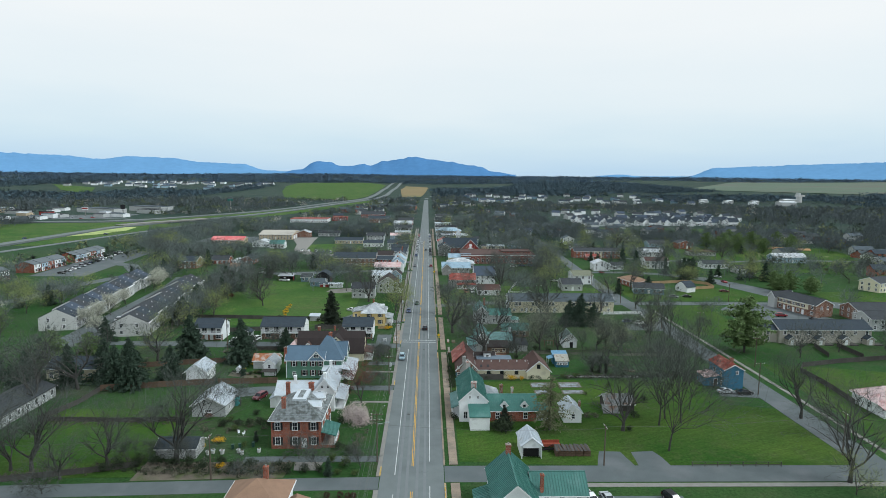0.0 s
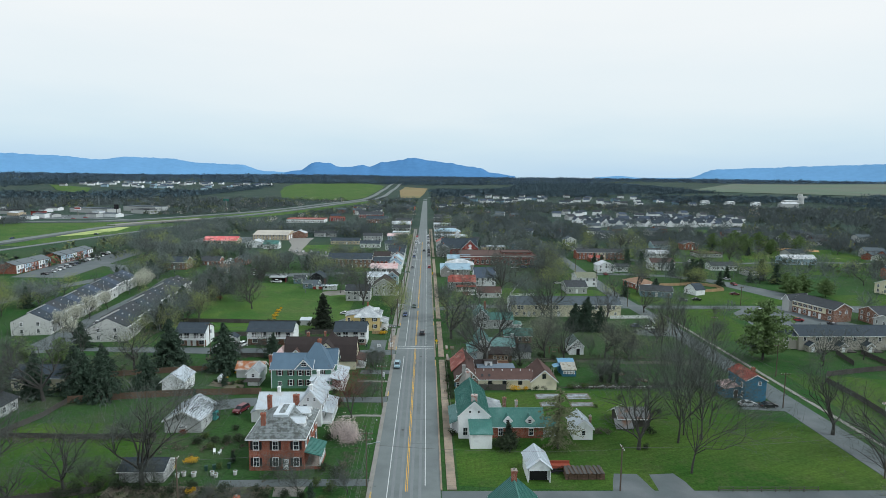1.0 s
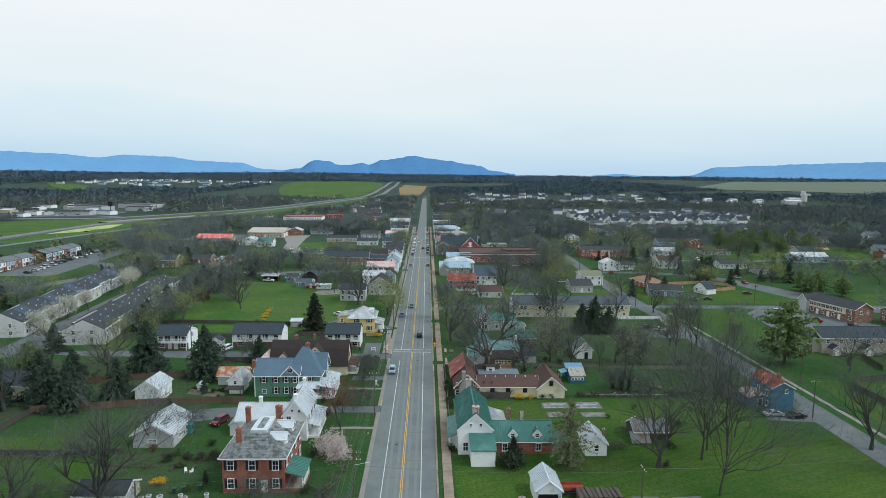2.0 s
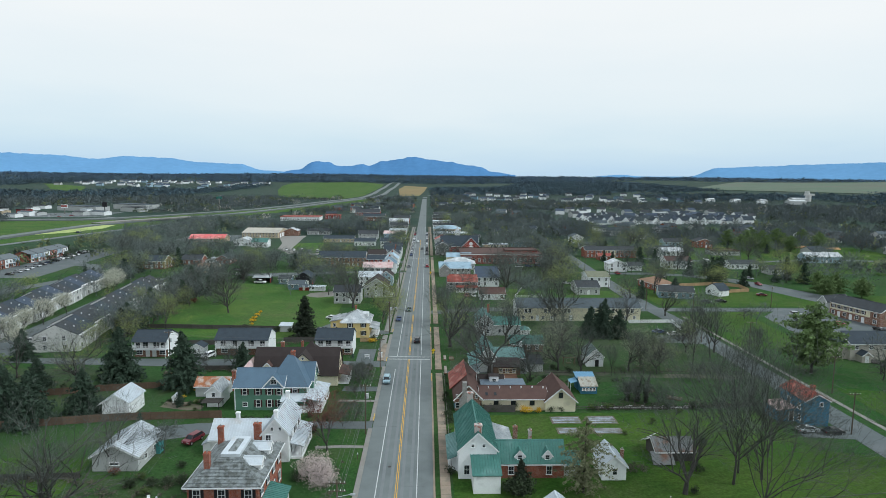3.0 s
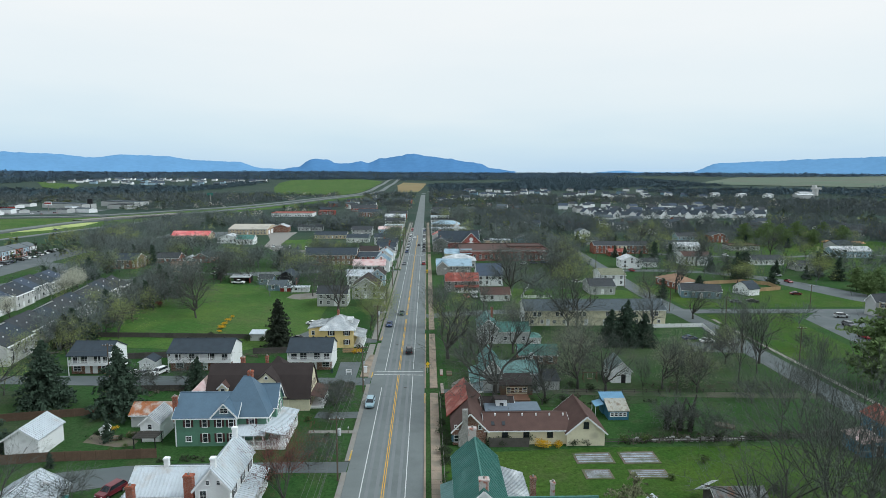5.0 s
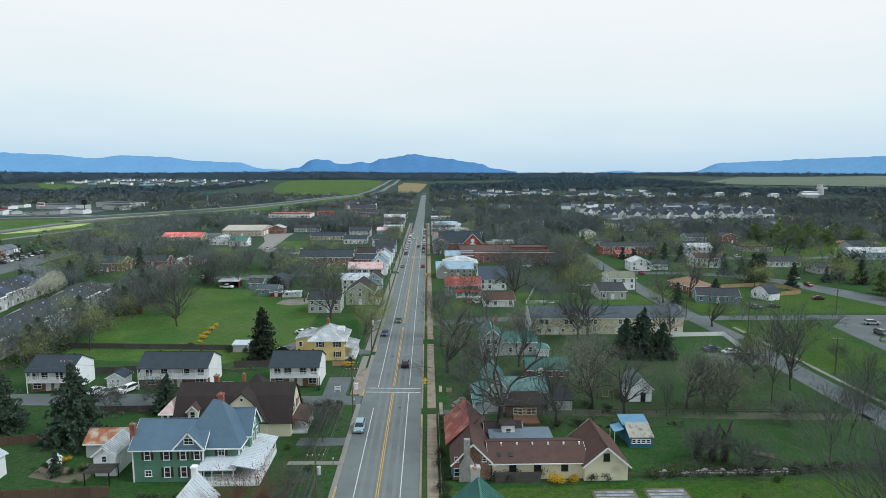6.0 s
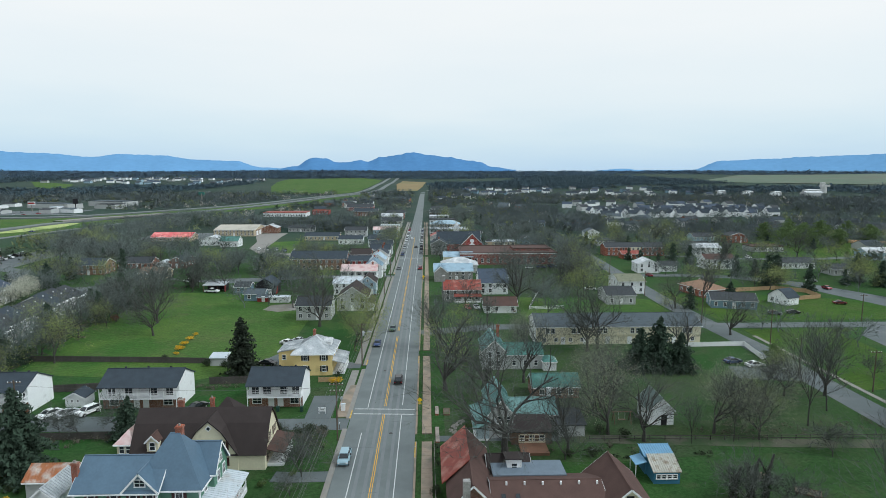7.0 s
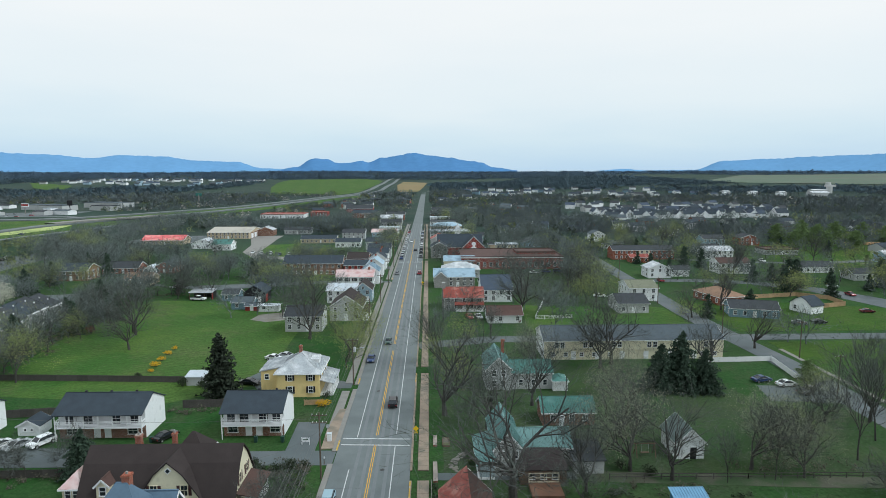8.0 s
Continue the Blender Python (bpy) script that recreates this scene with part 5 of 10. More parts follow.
block(h, 7.6, 10.8, -5.6, -1.4, 2.2, "hip", "x", 0.8, TRIM, TEAL, 0.2, 0, wall_name="end_wall", roof_name="end_roof")
windows(h, "S", -4.6, (-5.4, -3.4), (0.9, 3.2), 0.8, 1.3)
windows(h, "S", -4.2, (0.6, 3.4, 6.0), (1.0,), 0.8, 1.2)
chimney(h, -2.6, 3.6, 6.0, 9.2, 0.7, 0.7)

h = thing("cream_apartments", "long two-storey cream apartment building with dark grey roof", "apartment building", 62.6, 248.0)
block(h, -23.3, 23.3, -5.4, 5.4, 5.2, "gable", "x", 2.4, CREAM, SHINGA, 0.4, wall_name="lower_wall")
part("upper_wall", Shape().box(-23.34, -5.6, 2.6, 23.34, -5.38, 5.15), CREAM, h)
part("white_end", Shape().prism([(-5.4, 0.0), (5.4, 0.0), (5.4, 5.15), (0, 7.5), (-5.4, 5.15)], -23.42, -23.3, "x"), WHITE, h, "white sided gable end")
for c in (-19.4, -12.0, -4.6, 4.6, 12.0, 19.4):
    windows(h, "S", -5.6, (c - 0.75, c + 0.75), (3.3,), 0.95, 1.35)
    windows(h, "S", -5.4, (c - 1.6, c + 1.7), (0.9,), 0.85, 0.95)
for i in range(6):
    door(h, "S", -5.4, -15.7 + i * 6.3, 0.05)
h = thing("blue_house", "tall narrow dark blue house with faded red metal roof", "house", 91.0, 152.6)
block(h, -2.8, 2.8, -4.4, 4.6, 5.8, "gable", "y", 1.5, BLUE, REDROOF, 0.25, 0.5)
block(h, -6.8, -2.8, -1.6, 3.6, 2.5, "shed", "E", 0.7, BLUE, PINKISH, 0.25, 0.5, wall_name="side_lean_to", roof_name="side_lean_to_roof")
door(h, "S", -1.6, -3.8, 0.2, 0.95, 2.0, MAROON)
windows(h, "W", -2.8, (-2.6, 1.2), (3.4,), 0.8, 1.3)
window(h, "W", -2.8, -3.0, 0.9, 0.8, 1.3)
window(h, "S", -4.4, 0.9, 4.6, 0.6, 0.8)
chimney(h, 0.3, -2.0, 6.8, 8.6, 0.8, 0.7)
h = thing("ruined_shed", "collapsing grey plank shed with rusted metal sheets", "shed", 53.4, 134.8)
block(h, -4.0, 3.4, -2.2, 3.2, 2.0, "gable", "x", 1.6, WOODG, OLDTIN, 0.3, 0.6)
part("fallen_sheet", Shape().slab([(-5.2, -4.2, 0.3), (-1.0, -4.2, 0.3), (-1.0, -2.0, 2.0), (-5.2, -2.0, 2.0)], 0.06), OLDTIN, h)
part("leaning_sheet", Shape().slab([(-4.6, 2.6, 2.4), (-1.6, 3.4, 3.3), (-1.9, 5.0, 2.3), (-4.9, 4.4, 1.2)], 0.06), METALG, h)
h = thing("red_roofed_bungalow", "white bungalow with pinkish red hip roof and white porch", "house", 124.2, 133.6)
block(h, -5.0, 5.0, -3.4, 5.6, 3.2, "hip", "x", 2.6, WHITE, PINKISH, 0.5, 0.5)
porch(h, -5.0, 5.0, -6.2, -3.4, 0.5, 2.5, 3.2, "S", PINKISH, 4)
windows(h, "W", -5.0, (-1.0, 2.6), (1.0,), 0.85, 1.3)
windows(h, "S", -3.4, (-3.0, 2.6), (1.0,), 0.85, 1.3)
# ---------------------------------------------------------------- houses further down the street and in the town
LITE = True
TANP = siding("pale_tan_siding", (0.42, 0.40, 0.35))
KEEP = []                                         # footprints that trees stay out of


def plain_house(x0, x1, y0, depth, h, ridge, rise, wall, roof, label, name="house", kind="gable", rz=0.0, seams=0.0, storeys=0, side="", cat="house", chim=None, shutters=None, over=0.35, group=""):
    """A house of one volume; x0 to x1 is its face towards the camera at y0."""
    w = x1 - x0
    t = thing(name, label, cat, (x0 + x1) / 2, y0 + depth / 2, rz, group=group)
    a, d = w / 2, depth / 2
    block(t, -a, a, -d, d, h, kind, ridge, rise, wall, roof, over, seams)
    storeys = storeys or (2 if h > 4.2 else 1)
    n = max(1, int(w / 2.7))
    us = [-a + w * (i + 0.5) / n for i in range(n)]
    zs = [0.9 + (h - 0.3) / storeys * k for k in range(storeys)]
    windows(t, "S", -d, us, zs[1:], 0.95, 1.3, None, shutters)
    dr = n // 2
    windows(t, "S", -d, us[:dr] + us[dr + 1:], zs[:1], 0.95, 1.3, None, shutters)
    door(t, "S", -d, us[dr], 0.1)
    for sd in side:
        m = max(1, int(depth / 3.2))
        windows(t, sd, a if sd == "E" else -a, [-d + depth * (i + 0.5) / m for i in range(m)], zs, 0.95, 1.3, None, shutters)
    if ridge == "y" and kind == "gable" and rise > 1.8:
        window(t, "S", -d, 0, h + 0.25, 0.7, 0.9)
    if chim:
        chimney(t, chim[0], chim[1], h * 0.6, h + rise + 1.1, 0.75, 0.7)
    KEEP.append((x0 - 2, x1 + 2, y0 - 2, y0 + depth + 2))
    return t


# left row along the street
t = plain_house(-22.5, -12.0, 284.5, 13, 4.9, "y", 3.6, GREY, SHINGD, "grey gabled house with dark brown roof and wide gable", side="E", name="grey_gabled_house")
porch(t, 5.3, 7.2, -6.0, 4.0, 0.5, 2.7, 3.5, "E", SHINGD, 4, seams=0)
plain_house(-34, -22.8, 272, 9, 4.8, "x", 2.3, GREY, SHINGG, "weathered grey house behind a big bare tree", side="E", name="grey_house")
plain_house(-28, -17, 311.5, 8, 4.6, "x", 2.0, WHITE, METALW, "white house with bright metal roof", seams=0.6, side="E", name="white_house")
plain_house(-18, -11.5, 312.5, 9, 4.8, "y", 2.6, PALEBLUE, SHINGD, "pale blue gabled house front with dark roof", side="E", name="pale_blue_house")
t = plain_house(-28.5, -13.2, 337, 9, 5.2, "x", 2.2, WHITE, PINKISH, "white house with pinkish metal roof and black shutters", seams=0.6, side="E", chim=(5.6, 0), shutters=BLACKT, name="white_house")
plain_house(-19.5, -11.8, 348, 9, 5.6, "y", 2.8, WHITE, PALEBLUE, "white gabled house with pale metal roof", seams=0.6, side="E", chim=(0, 3), name="white_house")
plain_house(-30, -19, 371, 10, 4.6, "x", 1.8, REDWOOD, SHING, "dark red boarded house with black roof", side="E", name="red_house")
plain_house(-19, -11.5, 366, 10, 5.8, "y", 2.8, WHITE, PALEBLUE, "white house with pale blue roof", side="E", chim=(0, 2), name="white_house")
plain_house(-19.5, -11.5, 386, 10, 5.8, "y", 2.8, WHITE, SHING, "white gabled house with dark roof", side="E", chim=(1, 2), name="white_house")
plain_house(-22.5, -11.5, 405, 9, 5.6, "x", 2.2, WHITE, SHING, "white house with dark roof", side="E", chim=(2, 0), name="white_house")
plain_house(-24, -11.5, 425, 9, 5.4, "x", 2.4, GREY, SHING, "grey house with dark roof", side="E", chim=(-2, 0), name="grey_house")
plain_house(-29, -14, 460, 10, 5.2, "x", 2.2, WHITE, SHING, "white house with dark roof", side="E", name="white_house")
plain_house(-30, -12.6, 510, 11, 6.0, "x", 1.8, PALEBLUE, PINKISH, "pale blue house with pinkish roof", side="E", name="pale_blue_house")
plain_house(-28, -13, 548, 11, 5.4, "flat", 0.2, WHITE, METALW, "white flat-roofed shop on the street", side="E", kind="flat", name="shop", cat="shop")
plain_house(-30, -13, 590, 12, 5.8, "x", 2.4, GREY, SHINGG, "grey house with grey roof", side="E", name="grey_house")
plain_house(-34, -14, 640, 12, 6.0, "x", 2.4, WHITE, METALG, "white building with grey metal roof", side="E", name="white_building", cat="building")
plain_house(-32, -14, 690, 12, 5.6, "x", 2.4, BRICK, SHINGG, "red brick house with grey roof", side="E", name="brick_house")
# brick school with dark roof
t = plain_house(-58.5, -31, 371, 13, 5.6, "x", 3.0, BRICKB, SHING, "long brown brick building with dark roof", storeys=2, name="brick_hall", cat="building")
plain_house(-31, -20.5, 388, 14, 5.2, "x", 2.2, BRICK, SHINGD, "red brick wing with dark roof", name="brick_house")
# meadow outbuildings
t = plain_house(-59, -51.2, 313, 9, 3.6, "y", 2.6, BLACKT, SHING, "black barn with dark roof and red end", kind="gambrel", name="black_barn", cat="barn")
part("red_door", Shape().box(3.92, -3.2, 0, 3.98, -0.6, 2.8), REDWOOD, t)
plain_house(-60, -52.5, 302, 6, 2.6, "x", 1.3, SLATE, SHINGA, "grey sided shed with dull grey roof", name="grey_shed", cat="shed")
plain_house(-54.5, -50, 299.8, 3, 1.8, "x", 0.7, REDWOOD, SHINGA, "small weathered red garden shed", name="red_shed", cat="shed")
plain_house(-49.5, -42.4, 298.5, 2.8, 2.1, "x", 0.3, WHITE, METALW, "long white storage trailer", name="storage_trailer", cat="trailer")
plain_house(-68, -62, 316, 6, 2.6, "x", 1.4, SLATE, SHINGG, "little grey shed with grey roof", name="grey_shed", cat="shed")
t = thing("carport", "open carport with pale metal roof and walls blackened for shade", "carport", -77.2, 321.5)
part("roof", Shape().slab([(-4.6, -2.6, 2.7), (4.4, -2.6, 2.7), (4.4, 3.0, 3.3), (-4.6, 3.0, 3.3)], 0.14), METALG, t)
# black walls put the shade under the roof into their colour
part("back_wall", Shape().box(-4.4, 2.6, 0, 4.2, 2.8, 3.1), BLACKT, t)
part("side_wall", Shape().box(4.0, -2.4, 0, 4.2, 2.6, 2.8), BLACKT, t)
part("red_end_board", Shape().box(4.2, -2.4, 0, 4.24, -1.2, 2.6), REDWOOD, t)
for px in (-4.3, -1.5, 1.3):
    part("post", Shape().box(px, -2.4, 0, px + 0.14, -2.26, 2.7), WOOD, t)
# brick houses west of the meadow
plain_house(-157, -143, 360, 11, 4.6, "x", 2.6, BRICKB, SHING, "brown brick house with dark roof under trees", side="E", name="brick_house")
plain_house(-146, -129, 378, 9, 2.9, "x", 2.4, BRICK, SHINGG, "low brick ranch house with grey roof", side="E", name="brick_ranch_house")
plain_house(-126.5, -120.5, 378, 6, 2.4, "y", 1.4, WHITE, METALW, "little white garage with metal roof", name="white_garage", cat="garage")
plain_house(-121.5, -112.5, 379, 13, 3.2, "y", 2.4, BRICK, SHING, "brick ranch house with dark roof", side="E", name="brick_ranch_house")
plain_house(-121, -109.5, 348, 9, 2.9, "x", 1.9, TAN, SHINGT, "low house with tan roof under bare trees", side="E", name="tan_house")
plain_house(-181, -154, 492, 13, 3.2, "x", 2.6, TAN, PINKR, "long low building with faded red roof", name="red_roofed_building", cat="building", over=0.6)
t = plain_house(-150, -120, 525, 34, 4.6, "x", 2.6, TAN, mat("pale_tan_metal_roof", (0.40, 0.375, 0.32), 0.55, var=0.1, scale=0.3, second=(0.30, 0.28, 0.24), amount=0.3, sec_scale=0.1), "long tan building with pale tan metal roof and brick bays", name="fire_station", cat="building")
for i in range(4):
    part("bay_wall", Shape().box(14.98, -13 + i * 8.0, 0, 15.12, -6.0 + i * 8.0, 4.2), BRICKB, t)
    part("bay_door", Shape().box(15.12, -12.2 + i * 8.0, 0.1, 15.2, -6.9 + i * 8.0, 3.5), TRIM, t)
block(t, 15.0, 27.0, 4.0, 14.0, 4.4, "gable", "y", 2.4, BRICKB, METALG, 0.4, wall_name="end_wall", roof_name="end_roof")
plain_house(-124, -112.5, 462, 10, 3.8, "x", 2.4, WHITE, TEAL, "white building with teal roof", side="E", name="teal_roofed_building", cat="building")
plain_house(-140, -126, 470, 12, 3.8, "y", 2.2, WHITE, METALG, "white house with grey roof behind trees", name="white_house")
plain_house(-77, -53, 497, 11, 3.0, "x", 2.0, TAN, SHING, "low house with dark roof", name="ranch_house")
plain_house(-102, -82, 556, 11, 3.2, "x", 2.0, GREY, SHINGG, "grey house among trees", name="grey_house")
plain_house(-50, -34, 474, 10, 3.4, "x", 2.0, WHITE, SHING, "white house with dark roof", side="E", name="white_house")
plain_house(-52, -36, 520, 10, 4.6, "x", 2.4, GREY, SHINGG, "grey house among trees", side="E", name="grey_house")
t = plain_house(-165, -120, 715, 24, 4.2, "flat", 0.3, WHITE, REDROOF, "low red-roofed strip of shops", kind="flat", name="red_shop", cat="shop")
plain_house(-118, -100, 742, 14, 4.4, "flat", 0.3, REDWOOD, REDROOF, "small red flat-roofed shop", kind="flat", name="red_shop", cat="shop")
plain_house(-88, -56, 800, 18, 4.8, "x", 3.6, BRICKR, SHINGG, "red brick church hall with grey roof", name="brick_hall", cat="building")
plain_house(-70, -44, 720, 14, 5.0, "x", 3.0, BRICKB, SHING, "brown brick house among trees", name="brick_house")

# right row along the street
t = plain_house(15.2, 28.8, 298, 11, 4.6, "x", 2.6, STONE, REDROOF, "stone house with rust-red roof and stone chimney", side="W", name="stone_house", seams=0.6)
part("stone_chimney", Shape().box(-7.6, -1.0, 0, -6.4, 1.0, 9.0), STONE, t)
porch(t, -3.0, 6.6, -7.6, -5.5, 0.4, 2.5, 3.2, "S", REDROOF, 5)
plain_house(28.5, 39.5, 280, 9, 2.7, "x", 2.0, WHITE, SHINGB, "low white cottage with brown-pink roof", name="white_cottage", over=0.5)
t = plain_house(29.5, 40.8, 311, 17, 4.6, "x", 4.2, WHITE, NAVY, "white chapel with steep navy roof", name="chapel", cat="church")
t = plain_house(12.0, 29.0, 340, 12, 4.4, "x", 2.6, STONE, PALEBLUE, "grey stone house with pale blue metal roof", side="W", name="stone_house", seams=0.6)
block(t, -8.4, -3.0, -7.4, 0, 4.4, "gable", "y", 2.4, STONE, PALEBLUE, 0.3, 0.6, wall_name="front_wing", roof_name="front_wing_roof")
plain_house(16, 33, 362, 12, 3.8, "x", 2.6, GREY, METALG, "grey building with grey hip roof", kind="hip", name="grey_building", cat="building")
plain_house(17.5, 32.5, 386, 9, 4.2, "x", 2.0, CREAM, PALEBLUE, "cream house with pale blue metal roof", side="W", name="cream_house", seams=0.6)
t = thing("brick_school", "long red brick school with flat roof and white cornice", "school", 55, 402)
block(t, -29, 22, -16, 16, 5.8, "flat", "x", 0, BRICKD, SHINGB, 0.0)
windows(t, "S", -16, [-27 + 3.2 * i for i in range(16)], (1.2,), 1.2, 2.2)
part("cornice", Shape().box(-29.2, -16.2, 5.5, 22.2, -16.0, 5.9), TRIM, t)
block(t, 0, 20, -6, 8, 6.9, "flat", "x", 0, BRICKD, SHINGB, 0.0, z0=5.8, wall_name="penthouse", roof_name="penthouse_roof")
KEEP.append((24, 80, 383, 421))
t = thing("brick_church", "dark red brick church with steep dark roof and white-trimmed gable", "church", 29, 441)
block(t, -14, 12, -7, 9, 5.2, "gable", "x", 6.4, BRICKR, SHING, 0.4)
block(t, -1.0, 14.0, -12, -2, 4.2, "gable", "y", 7.4, BRICKR, SHING, 0.5, wall_name="front_gable", roof_name="front_gable_roof")
part("round_window", Shape().tube((6.5, -12.25, 7.4), (6.5, -11.9, 7.4), 1.2, 1.2, 16), TRIM, t)
windows(t, "S", -12, (3.0, 6.5, 10.0), (1.2,), 1.2, 2.4)
block(t, 15, 18.5, -11, -7, 7.0, "hip", "x", 1.4, TAN, SHINGG, 0.3, wall_name="stair_tower", roof_name="tower_roof")
part("low_gable", Shape().prism([(2.6, 3.6), (10.4, 3.6), (6.5, 6.4)], -12.7, -12.05, "y"), TRIM, t)
KEEP.append((13, 49, 427, 453))
plain_house(11.2, 20.5, 424, 11, 6.4, "y", 2.6, STONE, SHING, "grey stone house with dark roof and red chimney", side="W", chim=(0, -3), name="stone_house")
plain_house(11.2, 21.4, 458, 12, 6.8, "y", 2.6, GREY, REDROOF, "tall grey house with red metal roof", side="W", chim=(0, -3), name="grey_house")
plain_house(11.0, 40, 524, 16, 4.8, "flat", 0.2, WHITE, METALW, "long white flat-roofed shop", kind="flat", name="shop", cat="shop", side="W")
t = plain_house(22, 48, 500, 9, 4.2, "x", 2.0, TEALP, SHINGG, "pale green building with grey roof", name="green_building", cat="building")
block(t, -7, -3, -3, 1, 8.4, "hip", "x", 4.6, TRIM, METALG, 0.3, wall_name="steeple", roof_name="spire")
plain_house(11.5, 36, 562, 14, 5.4, "x", 2.6, TAN, PALEBLUE, "tan building with pale blue roof", side="W", name="tan_building", cat="building", kind="hip")
plain_house(11.5, 34, 604, 14, 5.6, "flat", 0.2, WHITE, SHINGG, "white flat-roofed shop on the street", side="W", kind="flat", name="shop", cat="shop")
plain_house(11.5, 30, 650, 14, 5.2, "flat", 0.2, WHITE, METALW, "white flat-roofed shop on the street", side="W", kind="flat", name="shop", cat="shop")
plain_house(12, 32, 700, 13, 5.4, "x", 2.6, BRICKB, SHINGG, "brown brick house with grey roof", side="W", name="brick_house")
plain_house(14, 34, 760, 13, 5.4, "x", 2.6, WHITE, SHINGG, "white house with grey roof", side="W", name="white_house")
plain_house(52, 66, 462, 9, 2.8, "flat", 0.2, CREAM, METALW, "low cream building with flat roof", kind="flat", name="cream_building", cat="building")
plain_house(70, 82, 470, 9, 3.4, "y", 2.2, SLATE, SHINGG, "grey-green barn with grey roof", name="barn", cat="barn")

# back-street houses
t = plain_house(84.8, 95.5, 311, 13, 4.9, "x", 1.9, WHITE, mat("mossy_shingles", (0.16, 0.17, 0.12), 0.9, var=0.25), "white house with mossy shallow roof", side="W", name="white_house")
plain_house(74.5, 85, 292, 12, 3.4, "x", 2.2, GREY, SHINGG, "grey house with low grey roof", side="W", name="grey_house")
plain_house(113, 124, 303, 15, 3.0, "x", 2.2, BRICK, SHINGT, "brick ranch house with tan hip roof", kind="hip", side="W", name="brick_ranch_house", rz=12)
plain_house(111, 126, 284, 9, 3.0, "x", 2.0, SLATE, SHINGG, "blue-grey sided house with grey roof", side="W", name="blue_grey_house", rz=-14)
t = plain_house(136.4, 144.4, 290, 6, 2.8, "y", 2.6, WHITE, SHING, "white gambrel-roofed garden barn", kind="gambrel", name="garden_barn", cat="shed", rz=-68)
plain_house(109.5, 120, 358, 9, 4.4, "y", 2.2, WHITE, METALG, "white house with grey metal roof", side="W", name="white_house")
plain_house(122, 130, 362, 6, 3.0, "x", 1.6, WHITE, SHINGG, "small white building beside the house", name="white_outbuilding", cat="shed")
t = thing("brick_row_houses", "row of two-storey red brick houses with grey roof", "row house", 128, 420)
block(t, -17, 17, -5, 5, 5.2, "gable", "x", 2.0, BRICK, SHINGG, 0.3)
part("cream_front", Shape().box(-2.5, -5.1, 0, 3.5, -4.98, 5.1), CREAM, t)
windows(t, "S", -5.1, [-15 + 2.8 * i for i in range(12)], (0.9, 3.4), 0.95, 1.3)
KEEP.append((109, 147, 413, 427))
plain_house(147, 162, 368, 10, 5.0, "x", 2.0, WHITE, SHINGB, "white two-storey house with brown roof", side="W", name="white_house")
plain_house(163, 178, 415, 10, 4.6, "x", 2.0, WHITE, METALG, "white house with pale roof", side="W", name="white_house")
plain_house(186, 203, 369, 9, 3.0, "x", 1.9, WHITE, SHINGG, "white ranch house with grey roof", side="W", name="white_ranch_house")
plain_house(198, 210, 349, 9, 2.9, "x", 1.9, GREY, SHINGG, "grey sided low house with shallow roof", side="W", name="grey_ranch_house")
plain_house(249, 272, 395, 10, 4.2, "x", 2.2, PALEBLUE, METALG, "pale blue house with pale metal roof", side="W", name="pale_blue_house")
plain_house(240, 262, 292, 11, 5.2, "x", 2.4, CREAM, SHINGG, "cream two-storey house on a lawn", side="W", name="cream_house", rz=20)
plain_house(205, 224, 430, 12, 3.0, "flat", 0.2, GREY, SHINGB, "low park building with flat roof", kind="flat", name="park_building", cat="building")
plain_house(186, 200, 468, 10, 5.0, "x", 2.2, PALEBLUE, SHINGG, "pale blue house among trees", name="pale_blue_house")
plain_house(213, 226, 474, 10, 4.8, "y", 2.2, BRICK, SHINGG, "brick house among trees", name="brick_house")
plain_house(122, 132, 500, 9, 5.0, "y", 2.4, WHITE, SHINGA, "white house with blue-grey roof among trees", side="W", name="white_house")
plain_house(120, 132, 462, 8, 3.0, "x", 1.8, GREY, SHINGA, "low grey garage with shallow roof", name="grey_garage", cat="garage")
plain_house(117, 127, 404, 6, 2.8, "x", 1.4, BRICK, REDROOF, "small brick building with red roof", name="brick_outbuilding", cat="shed")
plain_house(168, 182, 437, 9, 3.2, "x", 2.0, WHITE, SHINGG, "low white house with grey roof", side="W", name="white_ranch_house")
plain_house(96, 108, 574, 10, 5.0, "x", 2.4, PALEBLUE, SHING, "pale blue house with dark roof among trees", name="pale_blue_house")
plain_house(66, 80, 548, 10, 4.6, "x", 2.2, GREY, SHING, "grey house with dark roof among trees", name="grey_house")
# apartments by the parking yard
t = thing("long_apartments", "long tan sided apartments with dark roof and small gabled porches", "apartment building", 146, 200)
block(t, -13.5, 21, -5, 5, 5.2, "gable", "x", 2.4, TANP, SHING, 0.4)
block(t, -20, -13.5, -3.6, 5, 4.8, "gable", "x", 2.2, TANP, SHING, 0.4, wall_name="lower_wall", roof_name="lower_roof")
windows(t, "S", -5, [-11.6 + 4.4 * i for i in range(8)], (3.4,), 0.95, 1.2)
windows(t, "S", -5, [-8.6 + 8.8 * i for i in range(4)], (0.9,), 1.3, 1.2)
windows(t, "S", -3.6, (-17.0,), (0.9, 3.2), 0.95, 1.2)
for c in (-10.2, 0.4, 9.8, 19.0):
    block(t, c - 1.4, c + 1.4, -7.6, -5, 2.2, "gable", "y", 1.1, TANP, SHING, 0.25, wall_name="porch_wall", roof_name="porch_roof")
    door(t, "S", -7.6, c, 0.05, 0.9, 1.9, WHITE)
    part("porch_deck", Shape().box(c + 1.4, -8.2, 0, c + 4.4, -5, 0.35), WOODG, t)
KEEP.append((124, 168, 193, 206))
